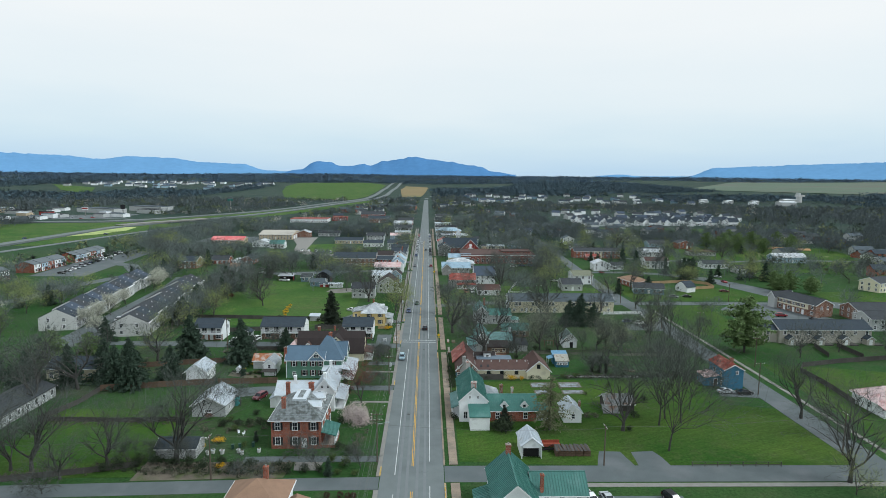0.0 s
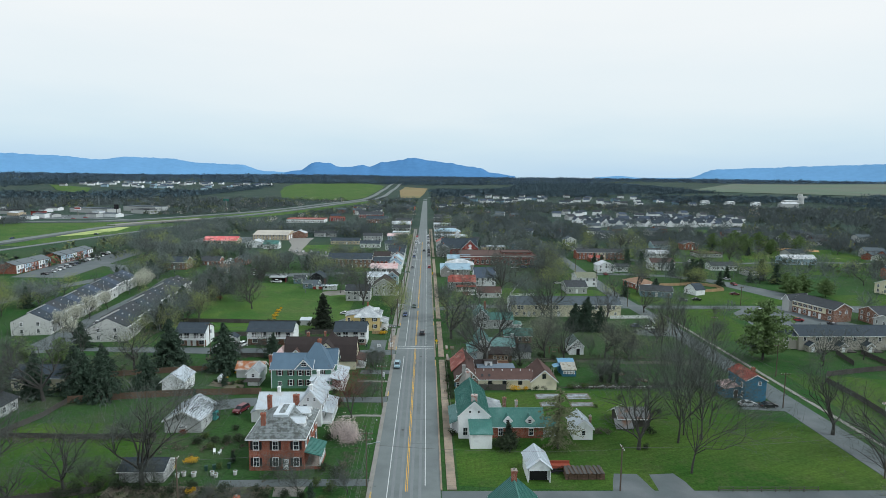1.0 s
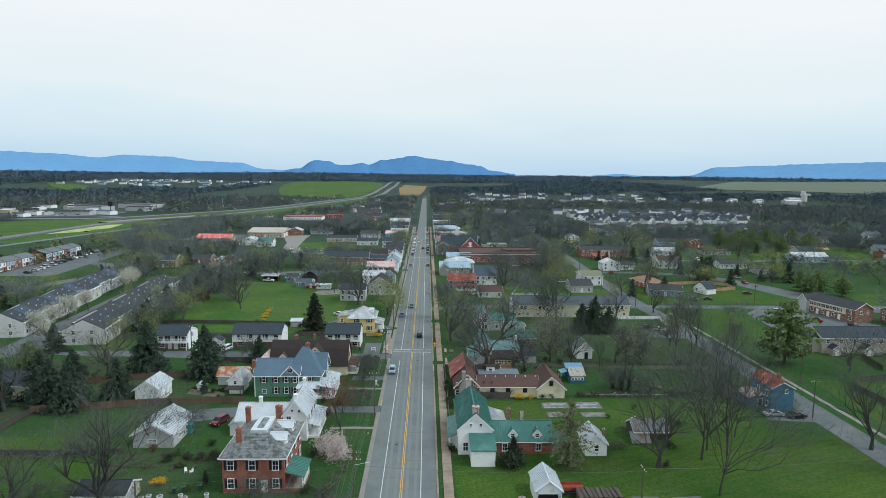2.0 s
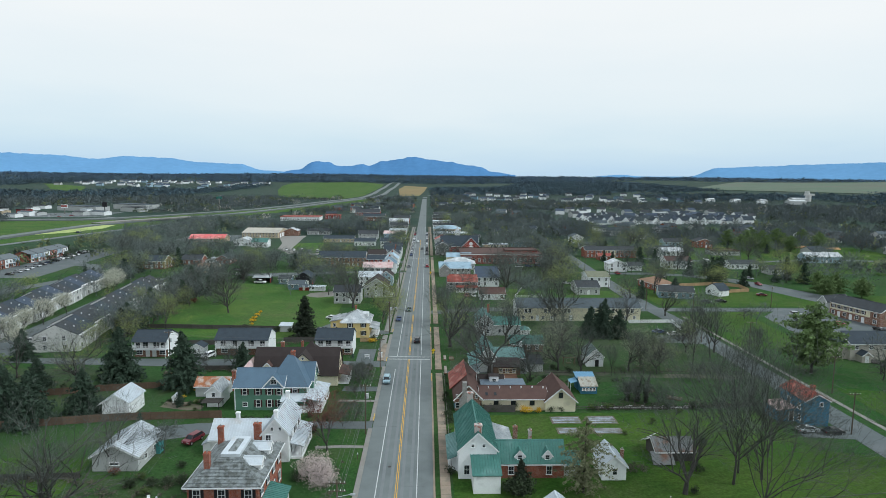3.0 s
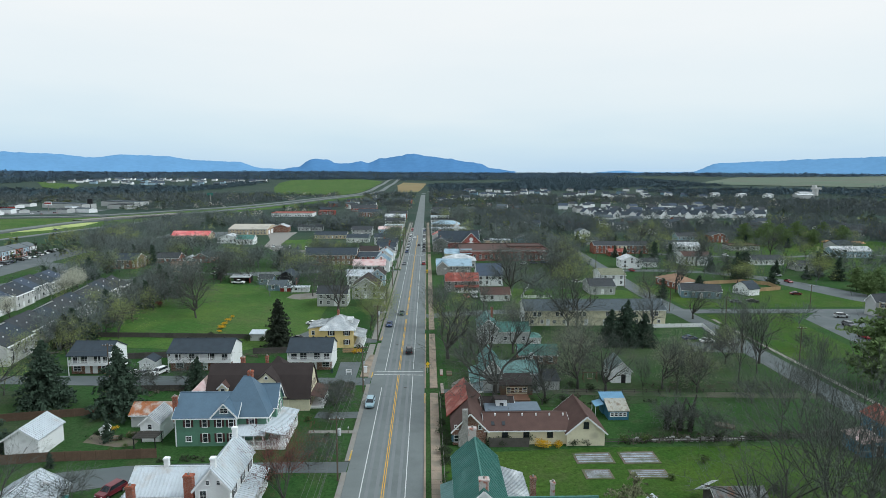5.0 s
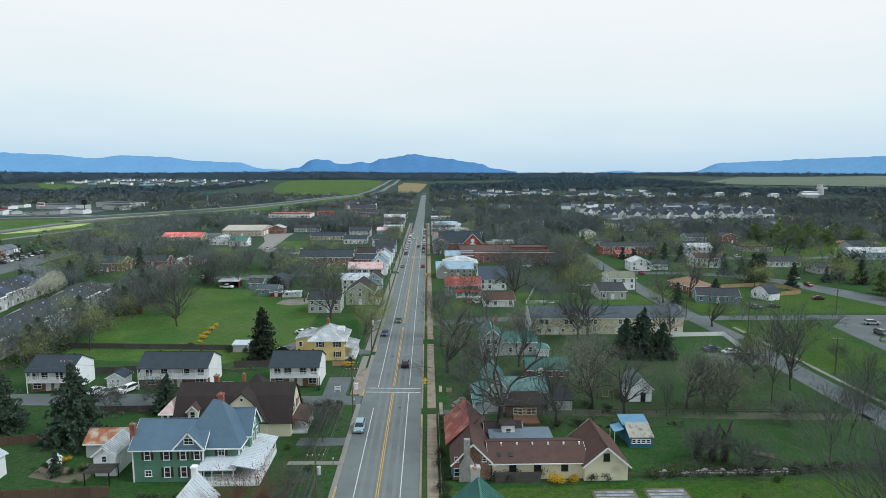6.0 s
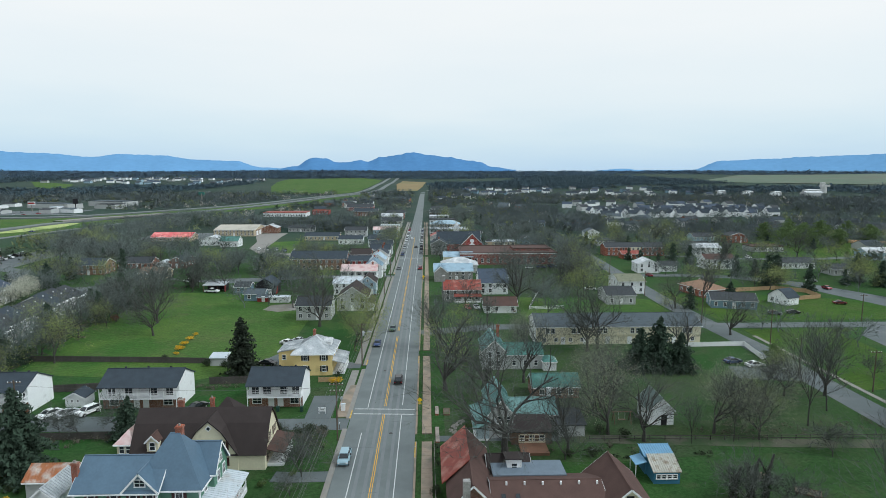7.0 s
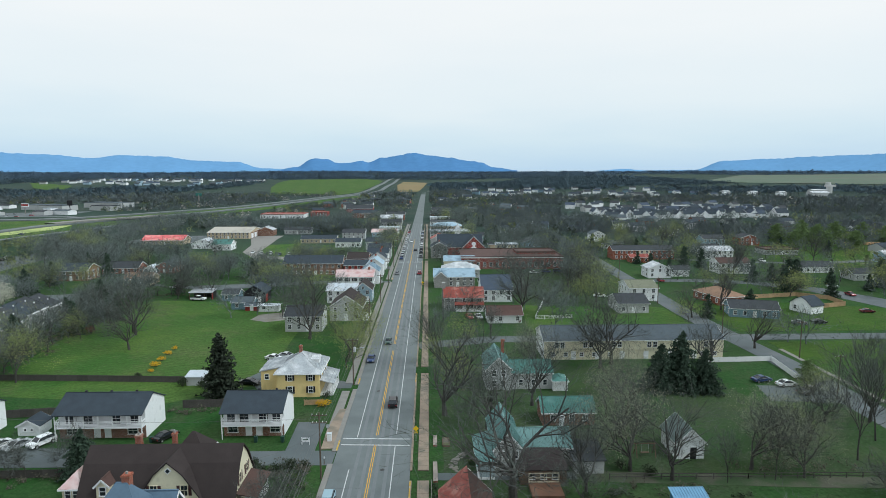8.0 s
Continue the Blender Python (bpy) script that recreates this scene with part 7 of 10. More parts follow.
PLACED = (
    (BARE, ((161.2, 473, 0.8), (152.3, 365, 0.8), (215, 402.6, 0.8), (97, 285.5, 0.65), (82.6, 368, 0.8), (-82, 103, 0.8), (-92, 110, 0.9), (-104, 104, 0.9), (-70, 99.5, 0.65), (-49.5, 105.6, 1.25), (-63, 104, 0.75), (-95, 149, 1.0), (-99, 137, 0.8), (-77, 102, 0.95), (-78, 270, 0.95), (-80, 273, 0.85), (50, 121, 0.95), (98, 128, 0.85), (88, 96.5, 0.95),
            (22, 178, 1.3), (12.7, 208.7, 1.1), (20.5, 202, 0.7), (47.8, 182.5, 0.8), (55.7, 238.8, 1.1), (44.5, 198, 0.7), (33, 178.5, 0.7), (-52.6, 131, 0.6), (-72.5, 255, 0.75), (-25, 264, 1.1), (31, 213, 0.8), (41, 290, 1.1), (-84, 174, 1.0), (99, 251, 0.7), (112, 296, 0.75), (95, 203, 0.8), (101.8, 116, 0.9), (75, 228, 0.8), (12.5, 240, 0.8), (52, 236, 0.9))),
    (TALLB, ((57, 110.5, 1.0), (60, 124, 0.95), (66, 125.5, 0.9), (63, 128, 0.8), (72, 134, 0.7))),
    (GREYT, ((42.2, 185.6, 1.2), (62, 185.4, 0.95), (36, 236, 0.9), (69, 182.6, 0.7), (50, 214, 0.8), (86, 203, 0.75))),
    (SMALLB, ((-20, 103.5, 0.8), (-24.5, 107.6, 0.7), (-10.8, 103.2, 0.7), (-60, 106, 0.9), (-47, 105, 0.9), (-54, 108.4, 0.7), (55.2, 161, 1.05), (61.1, 161.4, 0.9), (46, 195.5, 0.8), (17.5, 206.5, 0.8), (-11.4, 171.5, 0.8), (-12.4, 176, 0.8), (-10.6, 152, 0.6), (-46, 137, 0.9), (-50, 190, 0.8), (-56, 188, 0.75), (-60, 189, 0.7), (57, 164, 0.8), (62, 158, 0.8), (71, 193, 1.0), (-13, 149, 0.6), (-14, 155, 0.55), (-12, 166, 0.5), (78, 176, 0.9), (32, 176, 0.9), (-64, 128, 0.8), (-88, 118, 0.9), (-70, 94, 0.8), (-30, 99, 0.55), (-36, 101, 0.6), (114, 214, 0.7), (128, 246, 0.7))),
    (SLIM, ((81.6, 188, 1.0), (90, 195, 1.0), (70.8, 185.4, 0.8), (56.1, 181.4, 0.45), (64, 182, 0.65),  (70, 140, 0.8), (75, 160, 0.8), (84, 168, 0.8), (94, 178, 0.8))),
    (BUDN, ((143, 491, 1.1), (160, 477, 1.1), (171, 484, 1.2), (-150, 345, 0.9), (-128, 338, 0.9), (-60, 348, 0.8), (-86, 230, 0.95), (-92, 214, 0.8), (74, 196, 0.7), (93.4, 280, 0.6), (-10.5, 272, 0.8), (-88, 184, 0.75), (-10.8, 238, 0.9), (-11.4, 247, 1.0), (-10.4, 258, 0.9), (-106, 262, 0.8), (14, 222, 0.7), (13.5, 231, 0.8), (90, 214, 0.55), (86, 92, 0.6), (-92, 266, 0.7), (-118, 262, 0.8))),
    (REDT, ((-14.4, 137.6, 1.2),)),
    (BLOT, ((-14.6, 126.6, 1.15),)),
    (WHITET, ((-129.5, 215, 0.95), (-130.2, 223, 1.0), (-131.6, 236, 1.05), (-133.0, 252, 0.95), (-138, 290, 1.05), (-139.4, 298, 1.1), (-120.5, 206, 0.95), (-177, 232, 0.8), (-141, 305, 1.1))),
    (MIDC, ((154, 327, 1.35), (163, 335, 1.4), (158.5, 331, 1.3), (135, 380, 1.25), (198, 334, 1.35), (200, 322, 1.25), (151, 347, 1.1), (146.5, 386, 1.0), (102, 285, 0.9), (-140, 372, 1.2), (-152, 350, 1.1))),
    (SPRUCE, ((-75, 178, 1.2), (-57, 173.5, 1.15), (-97, 226, 0.9), (-101, 252, 0.8), (-104, 300, 0.9), (-72, 156, 0.85), (-86, 152, 1.0), (-80, 150, 0.9), (-92, 158, 0.9), (-45.5, 186, 0.62), (-99, 152, 0.95), (-104, 160, 0.8), (61, 221, 0.85), (66, 222, 0.95), (70.5, 220, 0.8), (-150, 330, 0.9), (-112, 196, 0.7), (120, 292, 0.7), (-90, 168, 0.8), (-107, 146, 0.9))),
    (CEDAR, ((-35.4, 220, 1.3), (-97, 222, 0.9), (-100, 232, 0.8), (21.6, 122.2, 0.62))),
    (PINE, ((268.4, 481, 1.2), (276, 474, 1.2), (272.6, 450, 1.0), (269, 498, 1.2), (311, 497, 1.0), (188, 287, 0.8), (196, 292, 0.95), (192, 299, 0.9), (204, 286, 0.8), (236, 452, 1.1), (246, 462, 1.2), (252, 448, 1.1), (262, 470, 1.2), (275, 455, 1.1), (284, 478, 1.0), (240, 478, 1.2), (296, 452, 1.1), (308, 472, 1.0), (113.5, 184, 1.75), (-108, 178, 0.7), (-116, 172, 0.8), (95, 222, 0.5))),
    (FIRS, ((-17, 100.4, 0.8), (-52.5, 160.2, 0.8), (-57, 150.5, 0.62), (124, 296, 0.8), (-36, 116, 0.5))),
    (CEDARG, ((32.4, 121.5, 1.3),)),
)
for kinds, places in PLACED:
    for i, (x, y, s) in enumerate(places):
        plant(kinds[i % len(kinds)], x, y, s)

for i in range(9):                                # ragged row in front of the townhouses
    yy = 207 + i * 10.5
    plant((BUDN[0], MIDB[1], SMALLB[0], MIDB[2], BUDN[1], CEDAR[0], MIDB[0], SMALLB[1], MIDB[3])[i], -95.5 - (yy - 203) * 0.135 + 2.2 * math.sin(i * 2.1), yy, (0.75, 0.8, 1.0, 0.85, 0.8, 0.8, 0.8, 1.1, 0.9)[i])

BUSHES = (
    (FORS, ((28.4, 156.4, 1.0), (31, 156.6, 0.7), (-12.2, 214, 0.85), (-13.6, 214.3, 0.6), (-58, 236.1, 0.55), (-58.7, 240.6, 0.85), (-59.2, 245, 0.75), (-59.7, 249.9, 0.65), (-60.1, 254.7, 0.6), (-44, 115, 0.9), (-47, 113, 0.7), (-54, 165.5, 0.5), (-56, 172, 0.4), (-40, 104, 0.7), (-52, 170, 0.5), (-51, 114, 0.7))),
    (SHRUBS, ((-63, 102.6, 1.0), (-60.5, 103.2, 1.2), (-57.5, 104.6, 1.1), (-53.5, 105.4, 1.2), (-50.2, 105, 1.1), (-46.8, 104.2, 1.2), (-43.5, 103.4, 1.2), (-40, 104.6, 1.0), (-22, 101.8, 1.0), (-25.6, 101.4, 1.1), (-19, 101.6, 0.9), (-42, 229, 1.3), (-45, 230, 1.1), (-46.5, 226.5, 1.0), (-50.5, 161, 0.6), (-48, 161.8, 0.6), (-55, 168.5, 0.7), (-13.5, 186.6, 1.0), (-19, 188, 1.0), (-22.5, 187, 0.9), (23.5, 158.6, 0.9), (26, 158.2, 0.9), (38, 158.4, 0.9), (39.8, 158.6, 0.8), (68, 158.2, 0.9), (71, 158.6, 0.8), (76, 159.4, 0.8), (62, 158.4, 0.7), (33, 177, 0.8), (-59, 232.2, 0.7), (51.5, 121, 0.7), (18.5, 157, 0.8), (20.5, 157, 0.85), (22, 157.4, 1.0), (34, 156.8, 0.7), (36.5, 156.8, 0.7), (10.3, 151, 0.9), (10.2, 154, 0.9), (10.6, 157.6, 1.0), (10, 162, 0.9), (10, 166, 0.8), (19.4, 122.2, 1.2), (20.8, 121, 1.9), (22.5, 122.5, 0.9), (9.8, 128, 0.8), (55.5, 128.6, 1.1),
              (-18, 126, 0.9), (-16.5, 112, 1.0), (-14, 109.6, 1.1), (-33.5, 103.5, 1.1), (-37, 103, 1.0), (-28, 104, 0.8), (-46, 124, 1.0), (-42.5, 124.4, 1.0), (-40, 124.8, 1.0), (-37.5, 125, 1.0), (-18.6, 146, 0.9), (-17, 152, 0.8), (-15, 186.6, 0.9), (-13, 187.2, 0.9), (-17.5, 186.4, 0.9), (-20, 186.6, 0.8), (-10.6, 188, 0.7), (41, 186, 1.0), (45, 184, 0.9), (-39, 227.5, 1.1), (-42, 226, 0.9),
              (15, 176, 0.9), (14, 180, 0.7), (37, 177, 1.0), (62, 140, 0.8), (-12, 160.5, 0.6), (-40, 131, 0.8), (-21, 153.6, 0.7), (137, 214, 1.0), (141, 216, 0.9), (-12.6, 218.6, 0.7))),
    (SHRUBG, ((-45.5, 126.5, 1.0), (-42, 121.5, 0.9), (-17.5, 106, 1.1), (-14.5, 104.5, 1.2), (-49.5, 162, 0.7), (-38, 113, 0.8), (-13, 178, 0.8), (-17, 169, 0.8), (13, 149, 0.7), (-11.5, 184, 0.7), (47, 144, 0.6), (64, 156, 0.8), (-33, 188, 0.8), (-16.5, 133, 0.7), (-50, 156, 0.6), (-48, 157.5, 0.5), (-13, 172, 0.7), (16.5, 189, 0.8), (48, 158, 1.0), (44, 157.5, 0.9), (-11.5, 100.6, 0.8), (-15, 101, 0.8), (55, 150, 0.9), (-30, 147, 0.7), (-36, 169, 0.7), (-44, 176, 0.8))),
    (REDSH, ((-48, 171.5, 0.5), (-51, 128.5, 0.8), (13.5, 160, 0.5), (-92, 272, 1.3), (39, 280, 0.6), (-63, 181, 0.6))),
)
for kinds, places in BUSHES:
    for i, (x, y, s) in enumerate(places):
        plant(kinds[i % len(kinds)], x, y, s)

# scattered trees of the town, kept off houses and streets
LANES = ((-9, 9.6, -60, 700), (95, 107, -40, 300), (96, 112, 300, 560), (6, 112, 94, 104), (-110, -6, 188, 195), (-60, -6, 142, 152), (28, 330, 257, 267), (-134, -118, 185, 330), (-92, -60, 222, 318), (-60, -30, 222, 268), (105, 180, 205, 236), (56, 96, 100, 134), (108, 162, 100, 165), (-90, -56, 100, 128), (-122, -6, 340, 360), (-112, -20, 416, 545), (-234, -196, 330, 440), (104, 190, 268, 312), (-190, -95, 440, 548), (-215, -165, 288, 396), (-440, -250, 420, 800), (-180, -100, 640, 745), (-58, -28, 345, 372), (-150, -112, 350, 379), (-124, -60, 384, 434))


def free(x, y, pad=1.0):
    for x0, x1, y0, y1 in KEEP:
        if x0 - pad < x < x1 + pad and y0 - pad < y < y1 + pad:
            return False
    return not any(a < x < b and c < y < d for a, b, c, d in LANES)


rng = random.Random(77)
ZONES = (   # x0, x1, y0, y1, count, (kinds with weights)
    (44, 95, 304, 352, 14, (MIDB, MIDB, BUDT)),
    (42, 84, 362, 382, 12, (MIDB, MIDB, MIDB)),
    (-114, -84, 222, 335, 26, (MIDB, MIDB, MIDB, MIDC)),
    (-118, -60, 318, 345, 12, (MIDB, MIDB, MIDB)),
    (-190, -60, 352, 450, 32, (MIDB, MIDB, MIDB, MIDB, BUDT, MIDC)),
    (-100, -10, 398, 500, 18, (MIDB, MIDB, BUDT)),
    (-60, -14, 290, 372, 12, (MIDB, BUDT, MIDB)),
    (-44, -14, 520, 760, 22, (MIDB, MIDB, BUDT, MIDC)),
    (12, 95, 400, 520, 24, (MIDB, MIDB, BUDT, MIDC)),
    (14, 60, 520, 760, 16, (MIDB, MIDB, BUDT, MIDC)),
    (108, 200, 312, 420, 30, (MIDB, MIDB, MIDC, BUDT)),
    (108, 230, 420, 470, 22, (MIDB, MIDB, MIDC, BUDT)),
    (200, 330, 250, 420, 20, (MIDB, MIDB, MIDC, BUDT)),
    (230, 330, 440, 520, 16, (MIDC, MIDB, BUDT)),
    (112, 200, 170, 205, 8, (MIDB, MIDB)),
    (-200, -150, 230, 350, 22, (MIDB, MIDB, BUDT, MIDC)),
    (-240, -140, 150, 215, 18, (MIDB, MIDC, PINE)),
    (-150, -92, 135, 195, 16, (MIDB, MIDC, MIDB)),
    (-240, -190, 440, 480, 10, (MIDB, BUDT)),
    (70, 96, 335, 400, 12, (MIDB, BUDT)),
    (14, 30, 240, 292, 5, (MIDB, BUDT)),
)
for x0, x1, y0, y1, n, kinds in ZONES:
    for _ in range(n):
        for _try in range(12):
            x, y = rng.uniform(x0, x1), rng.uniform(y0, y1)
            if free(x, y, 2.0):
                ks = rng.choice(kinds)
                plant(rng.choice(ks), x, y, rng.uniform(0.65, 1.05))
                break


GROVE = mat("grove_twigs", (0.096, 0.119, 0.112), 0.95, var=0.22, scale=0.1, island=0.25, soft_up=0.4)


def grove(name, label, kinds, seed, zones):
    """Trees past those that stand singly, joined into one object."""
    rg = random.Random(seed)
    src = []
    for t in kinds:
        src.append((t.v, t.f))
    sv, sf = [], []
    for x0, x1, y0, y1, n in zones:
        for _ in range(n):
            for _try in range(12):
                x, y = rg.uniform(x0, x1), rg.uniform(y0, y1)
                if free(x, y, 1.5):
                    break
            else:
                continue
            a, f = rg.uniform(0, 6.283), rg.uniform(0.6, 1.05)
            vs, fs = rg.choice(src)
            k = len(sv)
            ca, sa = math.cos(a) * f, math.sin(a) * f
            sv += [(x + p[0] * ca - p[1] * sa, y + p[0] * sa + p[1] * ca, p[2] * f) for p in vs]
            sf += [tuple(i + k for i in q) for q in fs]
    s = Shape()
    s.v, s.f = sv, sf
    return tagged(part(name, s, GROVE), label, "trees", kind="stuff")


def grove_kind(seed):
    """A light tree for the joined groves."""
    w = random.Random(seed)
    segs, tips = branches(w, 12, (6, 5, 4), 0.22, (24, 56))
    s = Shape()
    for p, q, r0, r1, lev in segs:
        if lev == 0:
            s.tube(p, q, r0, r1, 5)
        elif lev == 1:
            s.tube(p, q, max(r0, 0.05), max(r1, 0.04), 3)
        else:
            blade(s, p, q, max(r0, 0.07), w)
    for p, d in tips:
        for _ in range(2):
            blade(s, p - d * 0.5, p + any_dir(w, d, 10, 60, 0.1) * w.uniform(0.8, 1.9), 0.075, w)
    return s


grove("town_trees", "many bare grey-brown trees among the houses of the town", [grove_kind(201 + i) for i in range(5)], 9, (
    (-225, -60, 352, 470, 112), (-100, -14, 398, 520, 50), (14, 95, 400, 520, 60), (44, 95, 306, 400, 15), (108, 330, 300, 520, 105), (12, 60, 262, 300, 8), (-240, -140, 215, 350, 40), (-60, -14, 290, 372, 12), (-112, -93, 214, 330, 34), (-330, -60, 470, 700, 170), (14, 120, 520, 780, 110), (108, 420, 470, 680, 120), (-44, -14, 520, 780, 40), (107, 200, 206, 262, 6)))
# undergrowth along fences and under trees
def brush(name, label, material, seed, strips, tall, size, spread=0.55):
    """Low loose clumps scattered over strips (x0, y0, x1, y1, width, clumps), joined into one object."""
    rg = np.random.default_rng(seed)
    vs = []
    for x0, y0, x1, y1, w, n in strips:
        dx, dy = x1 - x0, y1 - y0
        ln = math.hypot(dx, dy)
        for _ in range(n):
            k, o = rg.uniform(), rg.normal() * w / 3
            cx, cy = x0 + dx * k - dy / ln * o, y0 + dy * k + dx / ln * o
            if any(a < cx < b and c < cy < d for a, b, c, d in KEEP) or -9.7 < cx < 9.7:
                continue
            h, m = tall * rg.uniform(0.4, 1.2), 26
            p = np.stack([cx + rg.normal(size=m) * spread * h, cy + rg.normal(size=m) * spread * h, h * rg.uniform(0.05, 0.95, m)], 1)
            vs.append(p[:, None, :] + rg.normal(size=(m, 3, 3)) * size)
    v = np.concatenate(vs).reshape(-1, 3)
    v[:, 2] = np.maximum(v[:, 2], 0.02)
    s = Shape()
    s.v, s.f = v.tolist(), [(i, i + 1, i + 2) for i in range(0, len(v), 3)]
    return tagged(part(name, s, material), label, "undergrowth", kind="stuff")


BRUSH = mat("dry_brush", (0.088, 0.084, 0.062), 0.95, var=0.25, scale=0.4, island=0.3, soft_up=0.3)
brush("dry_undergrowth", "dry grey-brown undergrowth along fences and under trees", BRUSH, 31, (
    (-92, 126.6, -56, 126.4, 2.6, 90), (-86, 99, -57, 105.5, 3.0, 90), (-56, 102.6, -26, 103.4, 5.0, 120), (-22, 176, -10, 189, 7.0, 80), (-24, 186.6, -10, 187.2, 2.0, 50),
    (44, 158.8, 96, 160.6, 2.6, 110), (58, 186, 95, 186, 6.0, 30), (14, 182, 56, 180, 4.0, 40), (14, 218, 50, 218, 20.0, 24), (-97, 206, -101, 310, 9.0, 220),
    (-112, 150, -90, 178, 22.0, 160), (-92, 128, -88, 147, 1.6, 40), (-56, 122, -36, 124, 8.0, 60), (-12.5, 110, -11, 134, 3.0, 34), (41, 127, 46, 131, 3.0, 20), (-66, 184, -42, 187, 3.0, 60), (46, 310, 92, 370, 40.0, 70), (-112, 322, -60, 330, 10.0, 80), (-74, 210.6, -28, 212.4, 2.0, 60)), 0.85, 0.13)
brush("green_undergrowth", "dark green ivy and low evergreen growth in the gardens", LEAFD, 32, (
    (-92, 127.8, -57, 127.8, 1.4, 70), (-60, 103, -27, 101.6, 2.4, 90), (-18, 170, -10, 186, 6.0, 40), (-36, 185.4, -24, 185.6, 1.6, 34), (-57, 164, -47, 161, 3.0, 40), (10.4, 128, 10.4, 182, 0.9, 60), (17, 157.4, 38, 157.6, 1.6, 60),
    (44, 158.4, 94, 160, 1.6, 70), (-110, 152, -92, 180, 18.0, 120), (-40, 152.4, -24, 153.4, 1.4, 36), (-22, 154, -18, 174, 2.0, 40), (-36, 125, -17, 111, 3.0, 40), (38, 176, 58, 178, 4.0, 30)), 0.6, 0.12)
# ---------------------------------------------------------------- far valley: highway, fields, suburbs, woods, mountains
ribbon("highway", finer([(-560, 655), (-470, 682), (-421, 692), (-385, 698), (-356, 716), (-328, 758), (-300, 808), (-274, 850), (-248, 902), (-222, 985), (-192, 1110), (-164, 1220), (-143, 1360), (-138, 1655), (-153, 2400), (-160, 3350)]), 11.0, ASPH, "grey interstate highway lanes", "road", 1.4, -1.0)
ribbon("highway", finer([(-350, 400), (-342, 470), (-338, 561), (-333, 624), (-316, 680), (-288, 720), (-258, 785), (-230, 860), (-204, 950), (-174, 1075), (-146, 1200), (-122, 1340), (-108, 1600), (-116, 2340), (-126, 3350)]), 11.0, ASPH, "grey interstate highway lanes", "road", 1.4, -1.0)
ribbon("slip_road", [(-322, 400), (-308, 470), (-296, 535), (-284, 590), (-272, 650), (-256, 720)], 7.0, ASPH, "grey curving slip road", "road", 0.25)
ribbon("slip_road", [(-520, 690), (-470, 735), (-420, 752), (-380, 745), (-345, 722)], 9.0, ASPH, "grey connecting road", "road", 0.25)
ribbon("bridge_road", [(-334, 640), (-320, 676), (-296, 708), (-276, 742)], 12.5, CONC, "concrete road bridge over the underpass", "road", 2.4, 1.2)
patch("field", [(-420, 560), (-520, 640), (-430, 682), (-385, 690), (-352, 706), (-322, 690), (-341, 630), (-346, 560), (-350, 470), (-400, 470)], FIELD, "green grass between the highway lanes", "field", 0.15)
patch("field", [(-333, 470), (-331, 560), (-326, 630), (-308, 676), (-284, 706), (-262, 716), (-276, 650), (-289, 590), (-301, 535), (-314, 470)], FIELD, "green grass beside the slip road", "field", 0.15)
patch("pale_field", [(-331, 540), (-330, 600), (-324, 636), (-314, 640), (-306, 600), (-314, 560)], mat("pale_green_grass", (0.34, 0.40, 0.15), 0.95, var=0.15, scale=0.05, second=(0.10, 0.16, 0.04), amount=0.35, sec_scale=0.03), "pale yellow-green meadow by the slip road", "field", 0.3)
patch("field", [(-350, 724), (-322, 772), (-294, 820), (-268, 862), (-242, 912), (-216, 990), (-186, 1112), (-158, 1222), (-140, 1340), (-128, 1340), (-152, 1200), (-180, 1075), (-210, 950), (-236, 862), (-264, 790), (-294, 726), (-322, 690)], FIELD, "green grass between the highway lanes", "field", 0.15)
patch("field", [(-252, 780), (-224, 860), (-198, 950), (-168, 1075), (-140, 1200), (-116, 1340), (-98, 1340), (-116, 1180), (-140, 1050), (-172, 930), (-204, 840), (-236, 770)], FIELD, "green verge of the highway", "field", 0.15)
far_patch("green_field", [(-172, 1300), (-250, 1320), (-345, 1440), (-450, 1850), (-520, 2200), (-560, 2600), (-300, 2800), (-172, 2500), (-154, 1900), (-152, 1500)], FIELD, "large bright green field beside the highway", "field", 0.6)
far_patch("field", [(-1272, 2045), (-1016, 1837), (-843, 1490), (-1028, 1685)], FIELD, "green pasture among the woods", "field", 0.8)
far_patch("brown_field", [(-62, 1500), (-88, 2000), (-85, 2400), (6, 2300), (-2, 1800), (-14, 1520)], mat("brown_stubble", (0.20, 0.15, 0.07), 0.95, var=0.15, scale=0.02, second=(0.12, 0.13, 0.05), amount=0.3, sec_scale=0.01), "brown stubble field", "field", 0.6)
far_patch("far_field", [(960, 2150), (1150, 1900), (1320, 1650), (1500, 1700), (1900, 2000), (2600, 2250), (2700, 3100), (1700, 3200), (1250, 2600)], mat("pale_far_pasture", (0.085, 0.125, 0.085), 0.95, var=0.15, scale=0.01, second=(0.10, 0.11, 0.085), amount=0.5, sec_scale=0.004), "pale far pasture", "field", 1.5)
patch("car_park", [(-520, 700), (-400, 770), (-400, 830), (-540, 780)], ASPHD, "grey shopping car park", "car park", 0.15)
patch("infield", [(285, 480), (322, 466), (330, 480), (300, 496)], mat("ochre_infield_dirt", (0.42, 0.24, 0.11), 0.95, var=0.1), "ochre dirt of a ball field", "sports field", 0.05)
patch("cemetery_lawn", [(190, 600), (300, 590), (320, 660), (200, 665)], FIELD, "green cemetery lawn", "lawn", 0.05)

